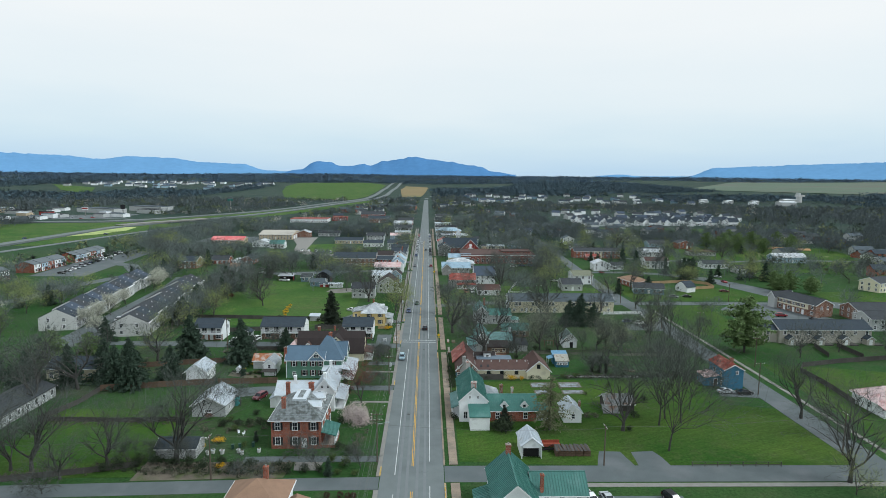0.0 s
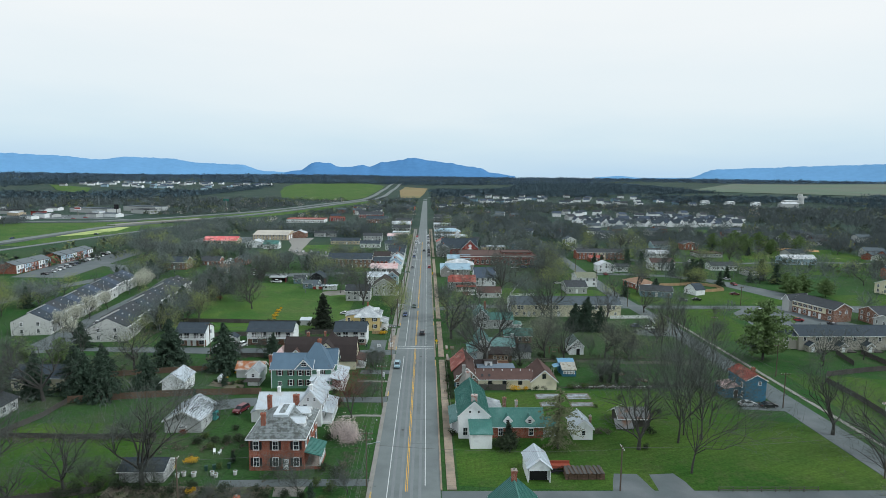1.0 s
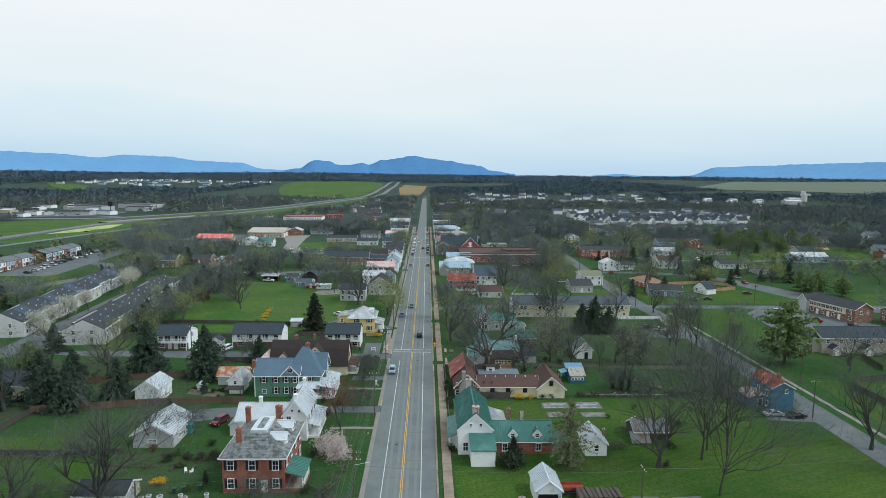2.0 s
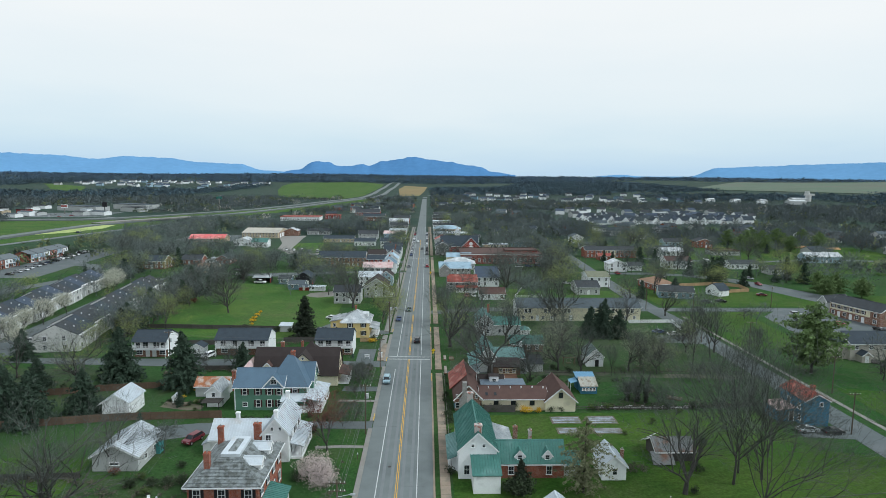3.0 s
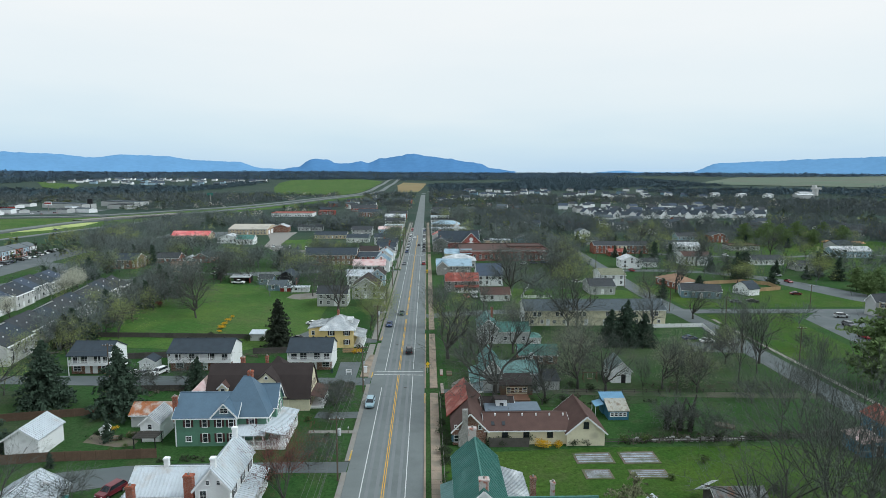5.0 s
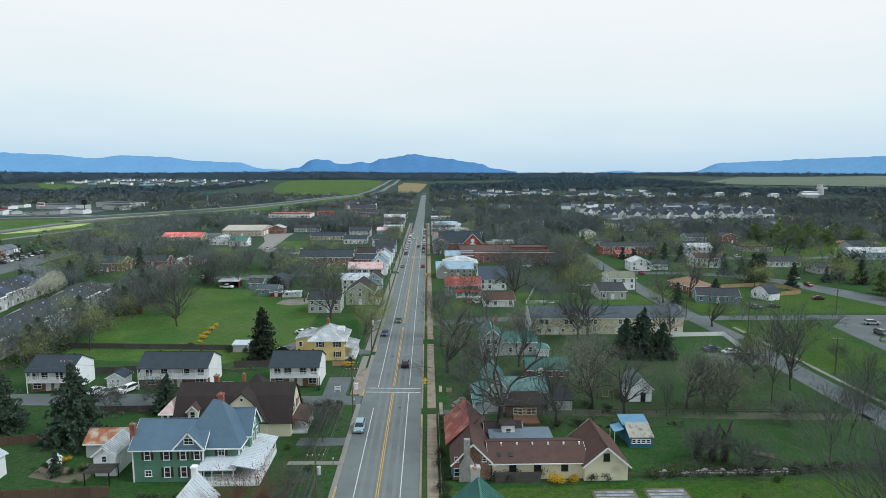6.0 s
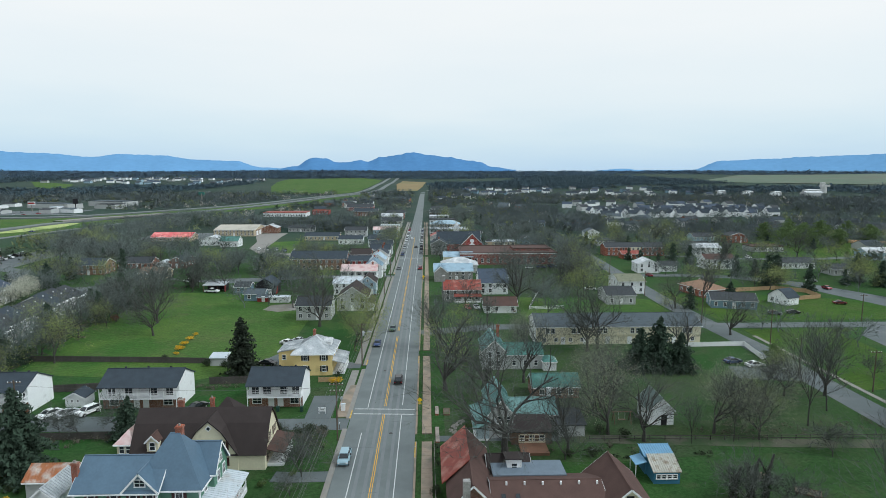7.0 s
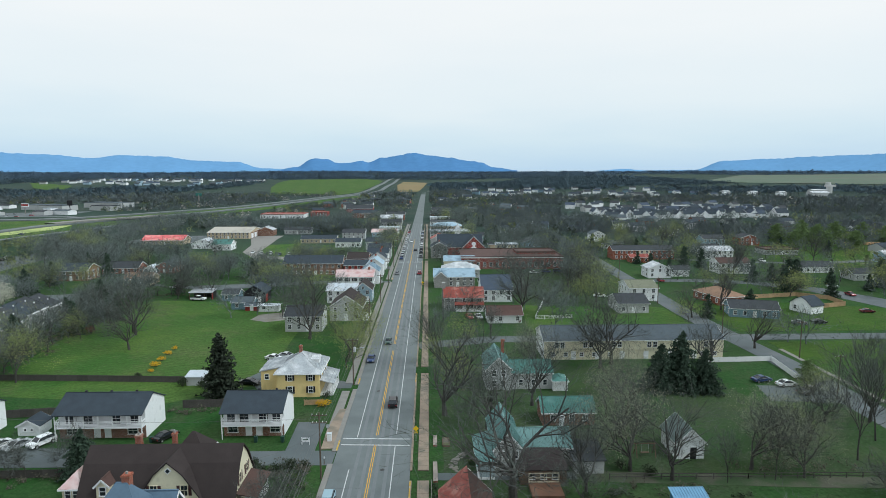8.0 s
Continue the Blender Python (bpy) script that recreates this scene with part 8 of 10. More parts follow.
ESTATES = ((-1250, -640, 1740, 2480), (90, 560, 1120, 1600), (150, 420, 665, 900), (600, 900, 1100, 1350))
FAR_KEEP = [(-114, -20, 416, 545), (-205, -95, 425, 560), (-175, -40, 610, 760), (-95, -40, 760, 800), (110, 330, 380, 470), (-200, -60, 360, 425), (-120, 120, 770, 840), (-45, 60, 200, 780), (-16, 16, 200, 1500), (-160, 20, 1300, 2350), (-560, -100, 1300, 2700), (-1280, -840, 1480, 2050), (180, 330, 585, 668), (-560, -380, 690, 960), (-440, -262, 420, 800), (960, 2700, 1650, 3150), (900, 1500, 2900, 3280)]


def far_house(x, y, w, d, h, rise, wall, roof, rz, name, label, cat="house", ridge="x", kind="gable"):
    t = thing(name, label, cat, x, y, rz, ground_z(x, y) - 0.2)
    block(t, -w / 2, w / 2, -d / 2, d / 2, h, kind, ridge, rise, wall, roof, 0.3, trim=False)
    n = min(4, max(2, int(w / 3.5)))
    for z in ((1.0, 3.6) if h > 4.5 else (1.0,)) if y < 560 else ():
        for i in range(n):
            pn = part("window", shared("far_window", lambda: Shape().box(-0.6, -0.06, 0, 0.6, 0.02, 1.4).mesh("window", PANE)), PANE, t)
            on_wall(pn, "S", -d / 2, -w / 2 + w * (i + 0.5) / n, z)
    FAR_KEEP.append((x - w, x + w, y - d * 1.6, y + d))
    return t


rng = random.Random(4)
for k in range(22):                                # rows of gabled white houses
    for row in range(3):
        far_house(196 + k * 8.9 + rng.uniform(-3, 3), 690 + row * 30 + k * 0.9 + rng.uniform(-5, 5), *((7.5, 12) if (k + row) % 3 else (13, 9)), rng.uniform(4.0, 5.4), rng.uniform(3.4, 4.4), rng.choice((WHITE, WHITE, WHITE)), rng.choice((SHING, NAVY, SHING)), rng.uniform(-20, 12), "terrace_house", "white gabled house of a dense new estate", "house", "y" if (k + row) % 3 else "x")
for k in range(26):
    x, y = rng.uniform(190, 420), rng.uniform(745, 900)
    far_house(x, y, 12, 9, 5.4, 2.8, rng.choice((WHITE, GREY, WHITE)), rng.choice((SHING, NAVY, SHINGG)), rng.uniform(-30, 30), "estate_house", "pale house of a new estate with dark roof")
for k in range(48):
    x, y = rng.uniform(90, 580), rng.uniform(1220, 1600)
    far_house(x, y, 15, 10, 5.6, 3.0, rng.choice((WHITE, GREY, WHITE, SLATE)), rng.choice((SHING, NAVY, SHINGG)), rng.uniform(-30, 30), "estate_house", "pale suburban house with dark roof")
for k in range(75):
    x, y = rng.uniform(-1180, -600), rng.uniform(1880, 2380)
    far_house(x, y, 20, 12, 6.0, 3.2, rng.choice((WHITE, GREY, PALEBLUE, WHITE)), rng.choice((SHINGG, SHINGA, NAVY)), rng.uniform(-30, 30), "suburban_house", "pale house of a distant suburb")
for k in range(26):
    x, y = rng.uniform(-130, 130), rng.uniform(770, 1180)
    if abs(x) > 22:
        far_house(x, y, 13, 10, rng.choice((3.2, 5.2)), 2.4, rng.choice((WHITE, GREY, BRICK, GREY)), rng.choice((SHING, SHINGG, SHINGA)), rng.uniform(-20, 20), "town_house", "small house among bare trees")
for k in range(26):
    x, y = rng.uniform(110, 420), rng.uniform(500, 660)
    far_house(x, y, 13, 10, rng.choice((3.2, 5.2)), 2.4, rng.choice((WHITE, GREY, BRICK, GREY)), rng.choice((SHING, SHINGG, SHINGA)), rng.uniform(-20, 20), "town_house", "small house among bare trees")
for k in range(14):
    x, y = rng.uniform(270, 420), rng.uniform(300, 480)
    far_house(x, y, 14, 10, rng.choice((3.2, 5.2)), 2.4, rng.choice((WHITE, GREY, BRICK, GREY)), rng.choice((SHING, SHINGG, SHINGA)), rng.uniform(-20, 20), "town_house", "small house among bare trees")
for x, y, w, d, h, wall, roof, lb in ((-470, 858, 70, 22, 6.5, GREY, SHINGA, "long low white shopping centre"), (-420, 905, 60, 26, 7, GREY, SHINGA, "long low grey shopping centre"), (-512, 800, 16, 10, 5, REDWOOD, SHINGG, "small red and white filling station"), (-560, 815, 30, 16, 5, GREY, SHINGG, "low grey shop beside the road"), (-440, 812, 12, 9, 5, WHITE, METALW, "small white roadside restaurant"), (-395, 850, 30, 16, 6, GREY, SHINGG, "long grey roadside motel")):
    far_house(x, y, w, d, h, 0.2, wall, roof, -20, "shopping_building", lb, "shop", kind="flat")
for i in range(8):
    far_house(630 + i * 15, 1330 - i * 9 + 30 * (i % 3), (9, 13, 7)[i % 3], 20, (5, 7, 6)[i % 3], 1.6, (WHITE, GREY, WHITE)[i % 3], METALG, 0, "white_warehouse", "long white industrial shed", "warehouse")
far_house(770, 1235, 34, 20, 8, 3, GREY, METALG, 0, "pale_warehouse", "tall pale industrial hall", "warehouse")
far_house(850, 1350, 40, 20, 7, 2, GREY, METALG, 0, "grey_warehouse", "long grey industrial shed", "warehouse")
t = thing("silo_tower", "pale concrete silo tower", "tower", 868, 1345, 0, ground_z(868, 1345))
part("shaft", Shape().tube((0, 0, 0), (0, 0, 14), 6, 6, 16), PALEG, t)
part("head", Shape().box(-7, -6, 14, 10, 6, 18), PALEG, t)
part("cap", Shape().tube((-3, 0, 18), (-3, 0, 23), 5, 5, 14), PALEG, t)
t = thing("roadside_sign", "tall red and white roadside sign on a post", "sign", -455, 790, 0, ground_z(-455, 790))
part("post", Shape().tube((0, 0, 0), (0, 0, 9), 0.5, 0.4, 8), CONC, t)
part("panel", Shape().box(-4, -0.4, 8, 4, 0.4, 12), TRIM, t)
part("red_band", Shape().box(-4, -0.46, 9.2, 4, -0.41, 11.2), REDWOOD, t)
t = thing("roadside_sign", "tall dark roadside sign on a post", "sign", -410, 800, 0, ground_z(-410, 800))
part("post", Shape().tube((0, 0, 0), (0, 0, 12), 0.5, 0.4, 8), BLACKT, t)
part("panel", Shape().box(-3, -0.4, 9, 3, 0.4, 15), BLACKT, t)
rng2 = random.Random(14)
for k in range(16):                                # roadside shops and restaurants past the slip road
    x, y = rng2.uniform(-640, -400), rng2.uniform(700, 900)
    far_house(x, y, rng2.uniform(10, 26), rng2.uniform(9, 14), rng2.uniform(3.6, 5.2), 1.2, rng2.choice((WHITE, GREY, BRICKB, TAN)), rng2.choice((SHING, SHINGG, SHINGA, METALG)), rng2.uniform(-30, 10), "roadside_shop", "low roadside shop with a parking lot", "shop")
# a flat green sign panel on a round concrete stem
t = thing("water_tank_tower", "flat green sign panel on a tall stem", "tower", -300, 905, 0, ground_z(-300, 905))
part("stem", Shape().tube((0, 0, 0), (0, 0, 17), 0.9, 0.7, 8), CONC, t)
part("sign_panel", Shape().box(-4, -0.4, 15.5, 4, 0.4, 19), mat("green_sign_panel", (0.03, 0.14, 0.12), 0.6), t)


def far_free(x, y, among=False):
    """Clear of houses and fields; among houses, trees stand within the estates alone."""
    inside = any(a < x < b and c < y < d for a, b, c, d in ESTATES)
    if inside != among:
        return False
    for a, b, c, d in FAR_KEEP:
        if a < x < b and c < y < d:
            return False
    for a, b, c, d in KEEP:
        if a < x < b and c < y < d:
            return False
    return True


HIGHWAY = ((-318, 380), (-335, 560), (-330, 660), (-300, 760), (-262, 850), (-214, 980), (-158, 1200), (-134, 1360), (-124, 1655), (-135, 2400), (-144, 3350))


def near_highway(x, y, pad):
    """On the highway's lanes and verges, or on the open grass slope on the town's side of them."""
    b, r = x / (y - 40), math.hypot(x, y - 40)
    for (x0, y0), (x1, y1) in zip(HIGHWAY, HIGHWAY[1:]):
        b0, b1 = x0 / (y0 - 40), x1 / (y1 - 40)
        if b0 <= b <= b1:
            far = math.hypot(x0 + (x1 - x0) * (b - b0) / (b1 - b0), y0 + (y1 - y0) * (b - b0) / (b1 - b0) - 40)
            return -pad < far - r < pad + 0.16 * far
    return False


def woods(name, label, material, seed, n, bounds, hgt, blades, wide, cut=0.0, spot=140.0, size=0.11, among=False, fine=1.0):
    """Many small crowns in one object: each a dome of loose sprays, denser where the noise is high."""
    rng = np.random.default_rng(seed)
    vs, fs, k, made, tries = [], [], 0, 0, 0
    r0, r1, a0, a1 = bounds
    while made < n and tries < n * 8:
        tries += 1
        r = r0 * (r1 / r0) ** rng.uniform()
        a = radians(rng.uniform(a0, a1))
        x, y = r * math.sin(a), r * math.cos(a)
        if noise.noise((x / spot, y / spot, seed * 1.7)) < cut or near_highway(x, y, 34) or not far_free(x, y, among):
            continue
        made += 1
        h = hgt * rng.uniform(0.6, 1.25)
        w = h * wide * rng.uniform(0.8, 1.3)
        z0, grow = ground_z(x, y), 1.0 + r / 3000
        d = rng.normal(size=(blades, 3, 3))
        u, v, q = rng.uniform(0, 2 * math.pi, blades), rng.uniform(0, 1, blades) ** 0.5, rng.uniform(0.3, 1.0, blades) ** 0.7
        for b in range(blades):
            c = (x + math.cos(u[b]) * v[b] * w * grow / 2, y + math.sin(u[b]) * v[b] * w * grow / 2, z0 + h * (1 - v[b] ** 2.4 * 0.6) * q[b])
            for e in d[b]:
                vs.append((c[0] + e[0] * h * size * grow * fine, c[1] + e[1] * h * size * grow * fine, c[2] + e[2] * h * size * grow / fine))
            fs.append((k, k + 1, k + 2)); k += 3
    s = Shape(); s.v, s.f = vs, fs
    return tagged(part(name, s, material), label, "woods", kind="stuff")


WOODN = mat("bare_wood_crowns", (0.094, 0.122, 0.126), 0.95, var=0.36, scale=0.06, island=0.12, soft_up=0.86)
# the next two crown colours are tinted bluer in place of distance haze
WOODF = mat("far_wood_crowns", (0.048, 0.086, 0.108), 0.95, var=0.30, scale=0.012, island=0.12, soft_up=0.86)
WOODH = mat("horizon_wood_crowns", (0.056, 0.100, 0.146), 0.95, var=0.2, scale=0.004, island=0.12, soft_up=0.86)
WOODE = mat("evergreen_wood_crowns", (0.05, 0.075, 0.052), 0.95, var=0.25, scale=0.02, island=0.12, soft_up=0.86)
WOODY = mat("budding_wood_crowns", (0.14, 0.17, 0.075), 0.95, var=0.25, scale=0.02, island=0.12, soft_up=0.86)
WOODB2 = mat("blossom_wood_crowns", (0.36, 0.35, 0.31), 0.95, var=0.2, scale=0.02, island=0.12, soft_up=0.86)
woods("bare_woods", "bare grey-brown deciduous woods of the valley", WOODN, 1, 1900, (540, 900, -48, 48), 10, 84, 0.95, -0.34, size=0.042, fine=0.55)
woods("bare_woods", "bare grey-brown deciduous woods farther up the valley", WOODN, 11, 3600, (880, 1600, -48, 48), 10, 28, 0.95, -0.30, size=0.075, fine=0.75)
woods("budding_woods", "yellow-green budding trees among the woods", WOODY, 2, 950, (430, 1600, -48, 48), 8, 34, 0.9, -0.25, size=0.08)
woods("blossoming_woods", "pale blossoming trees among the woods", WOODB2, 3, 420, (650, 1500, -48, 30), 6.5, 24, 0.8, -0.1, size=0.09)
woods("evergreen_woods", "dark evergreen trees among the woods", WOODE, 4, 1300, (430, 1800, -48, 48), 8, 32, 0.6, -0.1, size=0.08)
woods("estate_trees", "small young trees between the houses of the estates", WOODN, 8, 1300, (650, 2500, -40, 34), 4.5, 14, 0.8, -1.0, size=0.12, among=True)
woods("far_woods", "dark far woods towards the mountains, tinted for haze", WOODF, 5, 8200, (1400, 2900, -46, 46), 10, 16, 1.7, -0.26, 420.0, 0.115)
woods("horizon_woods", "dark woods along the horizon tinted blue-grey for haze", WOODH, 6, 6200, (2700, 4650, -46, 46), 11, 11, 2.6, -0.40, 500.0, 0.14)


def mountain(name, label, material, prof, r_ridge, r_base, seed):
    """A ridge on a wide arc; prof gives (bearing in degrees, height above the plain)."""
    s = Shape()
    n, m = 260, 9
    a0, a1 = prof[0][0], prof[-1][0]
    for i in range(n + 1):
        a = a0 + (a1 - a0) * i / n
        for (b0, h0), (b1, h1) in zip(prof, prof[1:]):
            if b0 <= a <= b1:
                h = h0 + (h1 - h0) * smooth(b0, b1, a)
                break
        dh = (5 * noise.noise((a * 1.9, seed, 0)) + 2.5 * noise.noise((a * 7.0, seed, 1))) * min(1, h / 60)
        for j in range(m + 1):
            k = j / m
            r = r_base + (r_ridge - r_base) * k
            z = 30 + (h + 20) * k ** 1.3 + dh * k ** 8 + 5 * k * (1 - k) * noise.noise((a * 1.1 + k, k * 2, seed)) * min(1, h / 90)
            s.v.append((6 + r * math.sin(radians(a)), 40 + r * math.cos(radians(a)), z))
    s.f = [(i * (m + 1) + j, (i + 1) * (m + 1) + j, (i + 1) * (m + 1) + j + 1, i * (m + 1) + j + 1) for i in range(n) for j in range(m)]
    return tagged(part(name, s, material, smooth=True), label, "mountain", kind="structure")


# distance haze is put into the base colours of the ridges as blue
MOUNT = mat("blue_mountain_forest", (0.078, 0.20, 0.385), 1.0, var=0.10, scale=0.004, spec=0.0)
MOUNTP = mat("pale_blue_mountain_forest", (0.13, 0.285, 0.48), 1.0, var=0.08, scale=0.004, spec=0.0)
mountain("mountain_backdrop_west", "long forested mountain range tinted pale haze blue", MOUNTP, ((-41, 96), (-36, 128), (-32, 118), (-28.5, 96), (-26.6, 118), (-23.5, 112), (-20.6, 82), (-17.4, 74), (-15.2, 26), (-12.6, 16), (-9, 4)), 4890, 4520, 3.0)
mountain("mountain_backdrop_near_west", "low foothill ridge tinted haze blue", MOUNT, ((-41, 110), (-37.5, 98), (-34, 34), (-31, 24), (-27, 40), (-24, 18), (-20, 26), (-14, 4)), 4800, 4500, 5.0)
mountain("mountain_backdrop_middle", "twin-humped forested mountain tinted haze blue", MOUNT, ((-14.5, 4), (-12.2, 34), (-10.6, 102), (-9.6, 98), (-8.2, 66), (-7.4, 68), (-6.2, 84), (-5.6, 72), (-4.2, 110), (-1.1, 146), (0.2, 126), (2.2, 108), (3.8, 84), (5.0, 72), (6.2, 32), (8.5, 8)), 4870, 4510, 7.0)
mountain("mountain_backdrop_east", "long mountain ridge tinted pale haze blue", MOUNTP, ((16, 4), (18.2, 16), (20, 4), (24, 6), (26.4, 72), (30, 84), (33, 96), (36, 104), (41, 124)), 4880, 4520, 9.0)
# ---------------------------------------------------------------- vehicles
PAINTS = {k: mat("car_paint_" + k, c, 0.28, var=0.04, spec=0.6) for k, c in dict(white=(0.75, 0.77, 0.78), silver=(0.42, 0.45, 0.47), black=(0.012, 0.013, 0.015), grey=(0.12, 0.13, 0.14), blue=(0.03, 0.06, 0.16), pale_blue=(0.25, 0.38, 0.44), red=(0.30, 0.02, 0.03), maroon=(0.14, 0.02, 0.03), green=(0.02, 0.06, 0.05)).items()}


def lofted(profile, widths, y_inset=0.06):
    """A body from a side profile (y, z) and half widths: rounded by a narrower top and bottom ring."""
    s = Shape()
    n = len(profile)
    for k, (f, e) in enumerate(((-1, 0.86), (-1, 1.0), (1, 1.0), (1, 0.86))):
        cy = sum(p[0] for p in profile) / n
        cz = sum(p[1] for p in profile) / n
        for (y, z), w in zip(profile, widths):
            s.v.append((f * w * e if e < 1 else f * w, cy + (y - cy) * (1.0 if e < 1 else 0.985), cz + (z - cz) * (1.0 if e < 1 else 0.93)))
    # order of rings: left inner, left outer, right outer, right inner
    for a, b in ((0, 1), (1, 2), (2, 3)):
        for i in range(n):
            j = (i + 1) % n
            s.f.append((a * n + i, a * n + j, b * n + j, b * n + i))
    s.f += [tuple(range(n)), tuple(range(3 * n, 4 * n))[::-1]]
    return s


def car_model(kind, paint, label, full=True):
    """Length along y, the front towards -y."""
    t = thing(kind, label, "pickup truck" if kind == "pickup_truck" else "car", group="parked vehicles")
    if kind == "pickup_truck":
        body = [(-2.8, 0.45), (-2.85, 0.85), (-2.7, 1.08), (-1.4, 1.18), (2.8, 1.15), (2.85, 0.5)]
        cab = [(-1.45, 1.15), (-0.75, 1.78), (0.75, 1.82), (1.05, 1.15)]
        L, ww = 2.8, 1.0
    elif kind == "sport_utility_vehicle":
        body = [(-2.3, 0.4), (-2.35, 0.8), (-2.2, 1.02), (-1.2, 1.12), (2.25, 1.14), (2.3, 0.45)]
        cab = [(-1.35, 1.1), (-0.65, 1.66), (1.7, 1.7), (2.2, 1.1)]
        L, ww = 2.3, 0.93
    else:
        body = [(-2.25, 0.35), (-2.3, 0.65), (-2.1, 0.85), (-1.1, 0.97), (1.6, 0.98), (2.25, 0.92), (2.28, 0.4)]
        cab = [(-1.25, 0.95), (-0.4, 1.42), (0.75, 1.44), (1.7, 0.96)]
        L, ww = 2.25, 0.9
    part("body", lofted(body, [ww] * len(body)), paint, t)
    roof = part("cabin", lofted(cab, [ww * 0.93] + [ww * 0.74] * (len(cab) - 2) + [ww * 0.93]), CARGLASS, t)
    (y0, z0), (y1, z1) = cab[1], cab[2]
    part("roof_panel", Shape().prism([(y0 + 0.05, z1 - 0.05), (y1 - 0.02, z1 - 0.05), (y1 - 0.1, z1 + 0.035), (y0 + 0.15, z1 + 0.025)], -ww * 0.72, ww * 0.72, "x"), paint, t)
    for k in (-1, 1) if full else ():
        s = Shape()
        for ya, yb in ((cab[0], cab[1]), (cab[2], cab[3])):
            s.beam((k * ww * 0.9, ya[0] if ya == cab[0] else yb[0], 0.0 + min(ya[1], yb[1])), (k * ww * 0.75, yb[0] if ya == cab[0] else ya[0], max(ya[1], yb[1])), 0.08, 0.08)
        part("pillar", s, paint, t)
    if kind == "pickup_truck":
        part("load_bed", Shape().box(-0.82, 1.15, 1.0, 0.82, 2.7, 1.185), BLACKT, t)
    r = 0.36 if kind != "car" else 0.32
    for yy in (-L * 0.62, L * 0.62):
        for k in (-1, 1):
            w = part("wheel", shared(("tyre", r), lambda: Shape().tube((-0.11, 0, 0), (0.11, 0, 0), r, r, 14).mesh("wheel", RUBBER)), RUBBER, t)
            w.matrix_basis = pose(k * (ww - 0.1), yy, r)
            if full:
                part("rim", shared(("rim", r), lambda: Shape().tube((-0.12, 0, 0), (0.12, 0, 0), r * 0.6, r * 0.6, 10).mesh("rim", CHROME)), CHROME, w)
    for k in (-1, 1) if full else ():
        part("headlight", Shape().box(k * ww * 0.72 - 0.17, -L - 0.05, body[1][1] - 0.1, k * ww * 0.72 + 0.17, -L + 0.12, body[1][1] + 0.06), TRIM, t)
        part("tail_light", Shape().box(k * ww * 0.78 - 0.12, L - 0.1, 0.7, k * ww * 0.78 + 0.12, L + 0.05, 0.86), PAINTS["red"], t)
    return t


MODELS = {}
NOUN = {"car": "car", "sport_utility_vehicle": "sport utility vehicle", "pickup_truck": "pickup truck"}


def vehicle(kind, colour, x, y, rz, where="parked"):
    near = y < 300 and abs(x) < 110
    key = (kind, colour, near)
    m = pose(x, y, 0.03, 0, 0, rz)
    lb = f"{colour.replace('_', ' ')} {NOUN[kind]} {where}"
    if key in MODELS:
        t = copy_thing(MODELS[key], m)
    else:
        t = MODELS[key] = car_model(kind, PAINTS[colour], lb, near)
        t.matrix_basis = m
    t["label"] = lb
    return t


C, U, K = "car", "sport_utility_vehicle", "pickup_truck"
for kind, col, x, y, rz, where in (
        (U, "pale_blue", -5.25, 176.6, 0, "parked at the kerb"), (U, "black", 2.1, 214, 180, "on the main street"), (C, "blue", -5.2, 243.3, 0, "parked at the kerb"), (C, "green", -1.8, 259, 0, "on the main street"),
        (U, "white", -59.4, 197.6, -25, "on the duplex drive"), (C, "silver", -63.0, 196.5, -25, "on the duplex drive"), (C, "white", -66.4, 196.5, -25, "on the duplex drive"), (C, "black", -38.4, 199.5, 150, "beside the duplex"),
        (C, "white", -30.4, 244.8, 70, "in the asphalt yard"), (C, "silver", -27.6, 246.6, 70, "in the asphalt yard"), (C, "black", -31.4, 227, 80, "beside the yellow house"),
        (C, "white", 90.4, 222.4, 98, "behind the white fence"), (C, "blue", 86.4, 225.4, 100, "behind the white fence"), (K, "grey", 92.6, 217.6, 105, "behind the white fence"),
        (C, "silver", 87.4, 145.4, 95, "beside the blue house"), (C, "black", 92.4, 144.4, 95, "beside the blue house"),
        (K, "white", 33.6, 89.6, 10, "on the parking pad"), (C, "silver", 37.0, 90.0, 8, "on the parking pad"), (U, "black", 49.2, 89.8, 16, "on the parking pad"),
        (U, "maroon", -42.2, 141.8, -22, "on the garden drive"), (C, "grey", 127, 275.6, 60, "beside the cross street"), (C, "black", 134, 276.6, 80, "beside the cross street"), (C, "maroon", 160, 290.4, 80, "beside the wide street"),
        (C, "grey", 132, 338, 80, "in a yard"), (C, "red", 23.2, 287, 10, "in the chapel yard"), (C, "white", 26.2, 287.2, 10, "in the chapel yard"), (C, "white", 75.7, 318.5, 80, "under bare trees"),
        (C, "grey", -5.2, 372, 0, "parked at the kerb"), (U, "red", 5.4, 372, 180, "parked at the kerb"), (C, "black", 1.8, 455, 180, "on the main street"), (C, "white", -1.8, 500, 0, "on the main street"), (K, "white", -77.5, 317.6, 80, "under the carport"),
        (C, "grey", -101, 356, 60, "on the drive"), (C, "white", -96, 341, 70, "on the grass"), (C, "silver", 178, 334, 70, "on the curving street")):
    vehicle(kind, col, x, y, rz, where)
rng = random.Random(12)
COLS = ("white", "silver", "grey", "black", "blue", "red", "white", "silver")
for k in range(10):
    vehicle(rng.choice((C, U)), rng.choice(COLS), -5.3, 420 + k * 17 + rng.uniform(-4, 4), 0, "parked at the kerb")
    vehicle(rng.choice((C, U)), rng.choice(COLS), 5.3, 428 + k * 16 + rng.uniform(-4, 4), 180, "parked at the kerb")
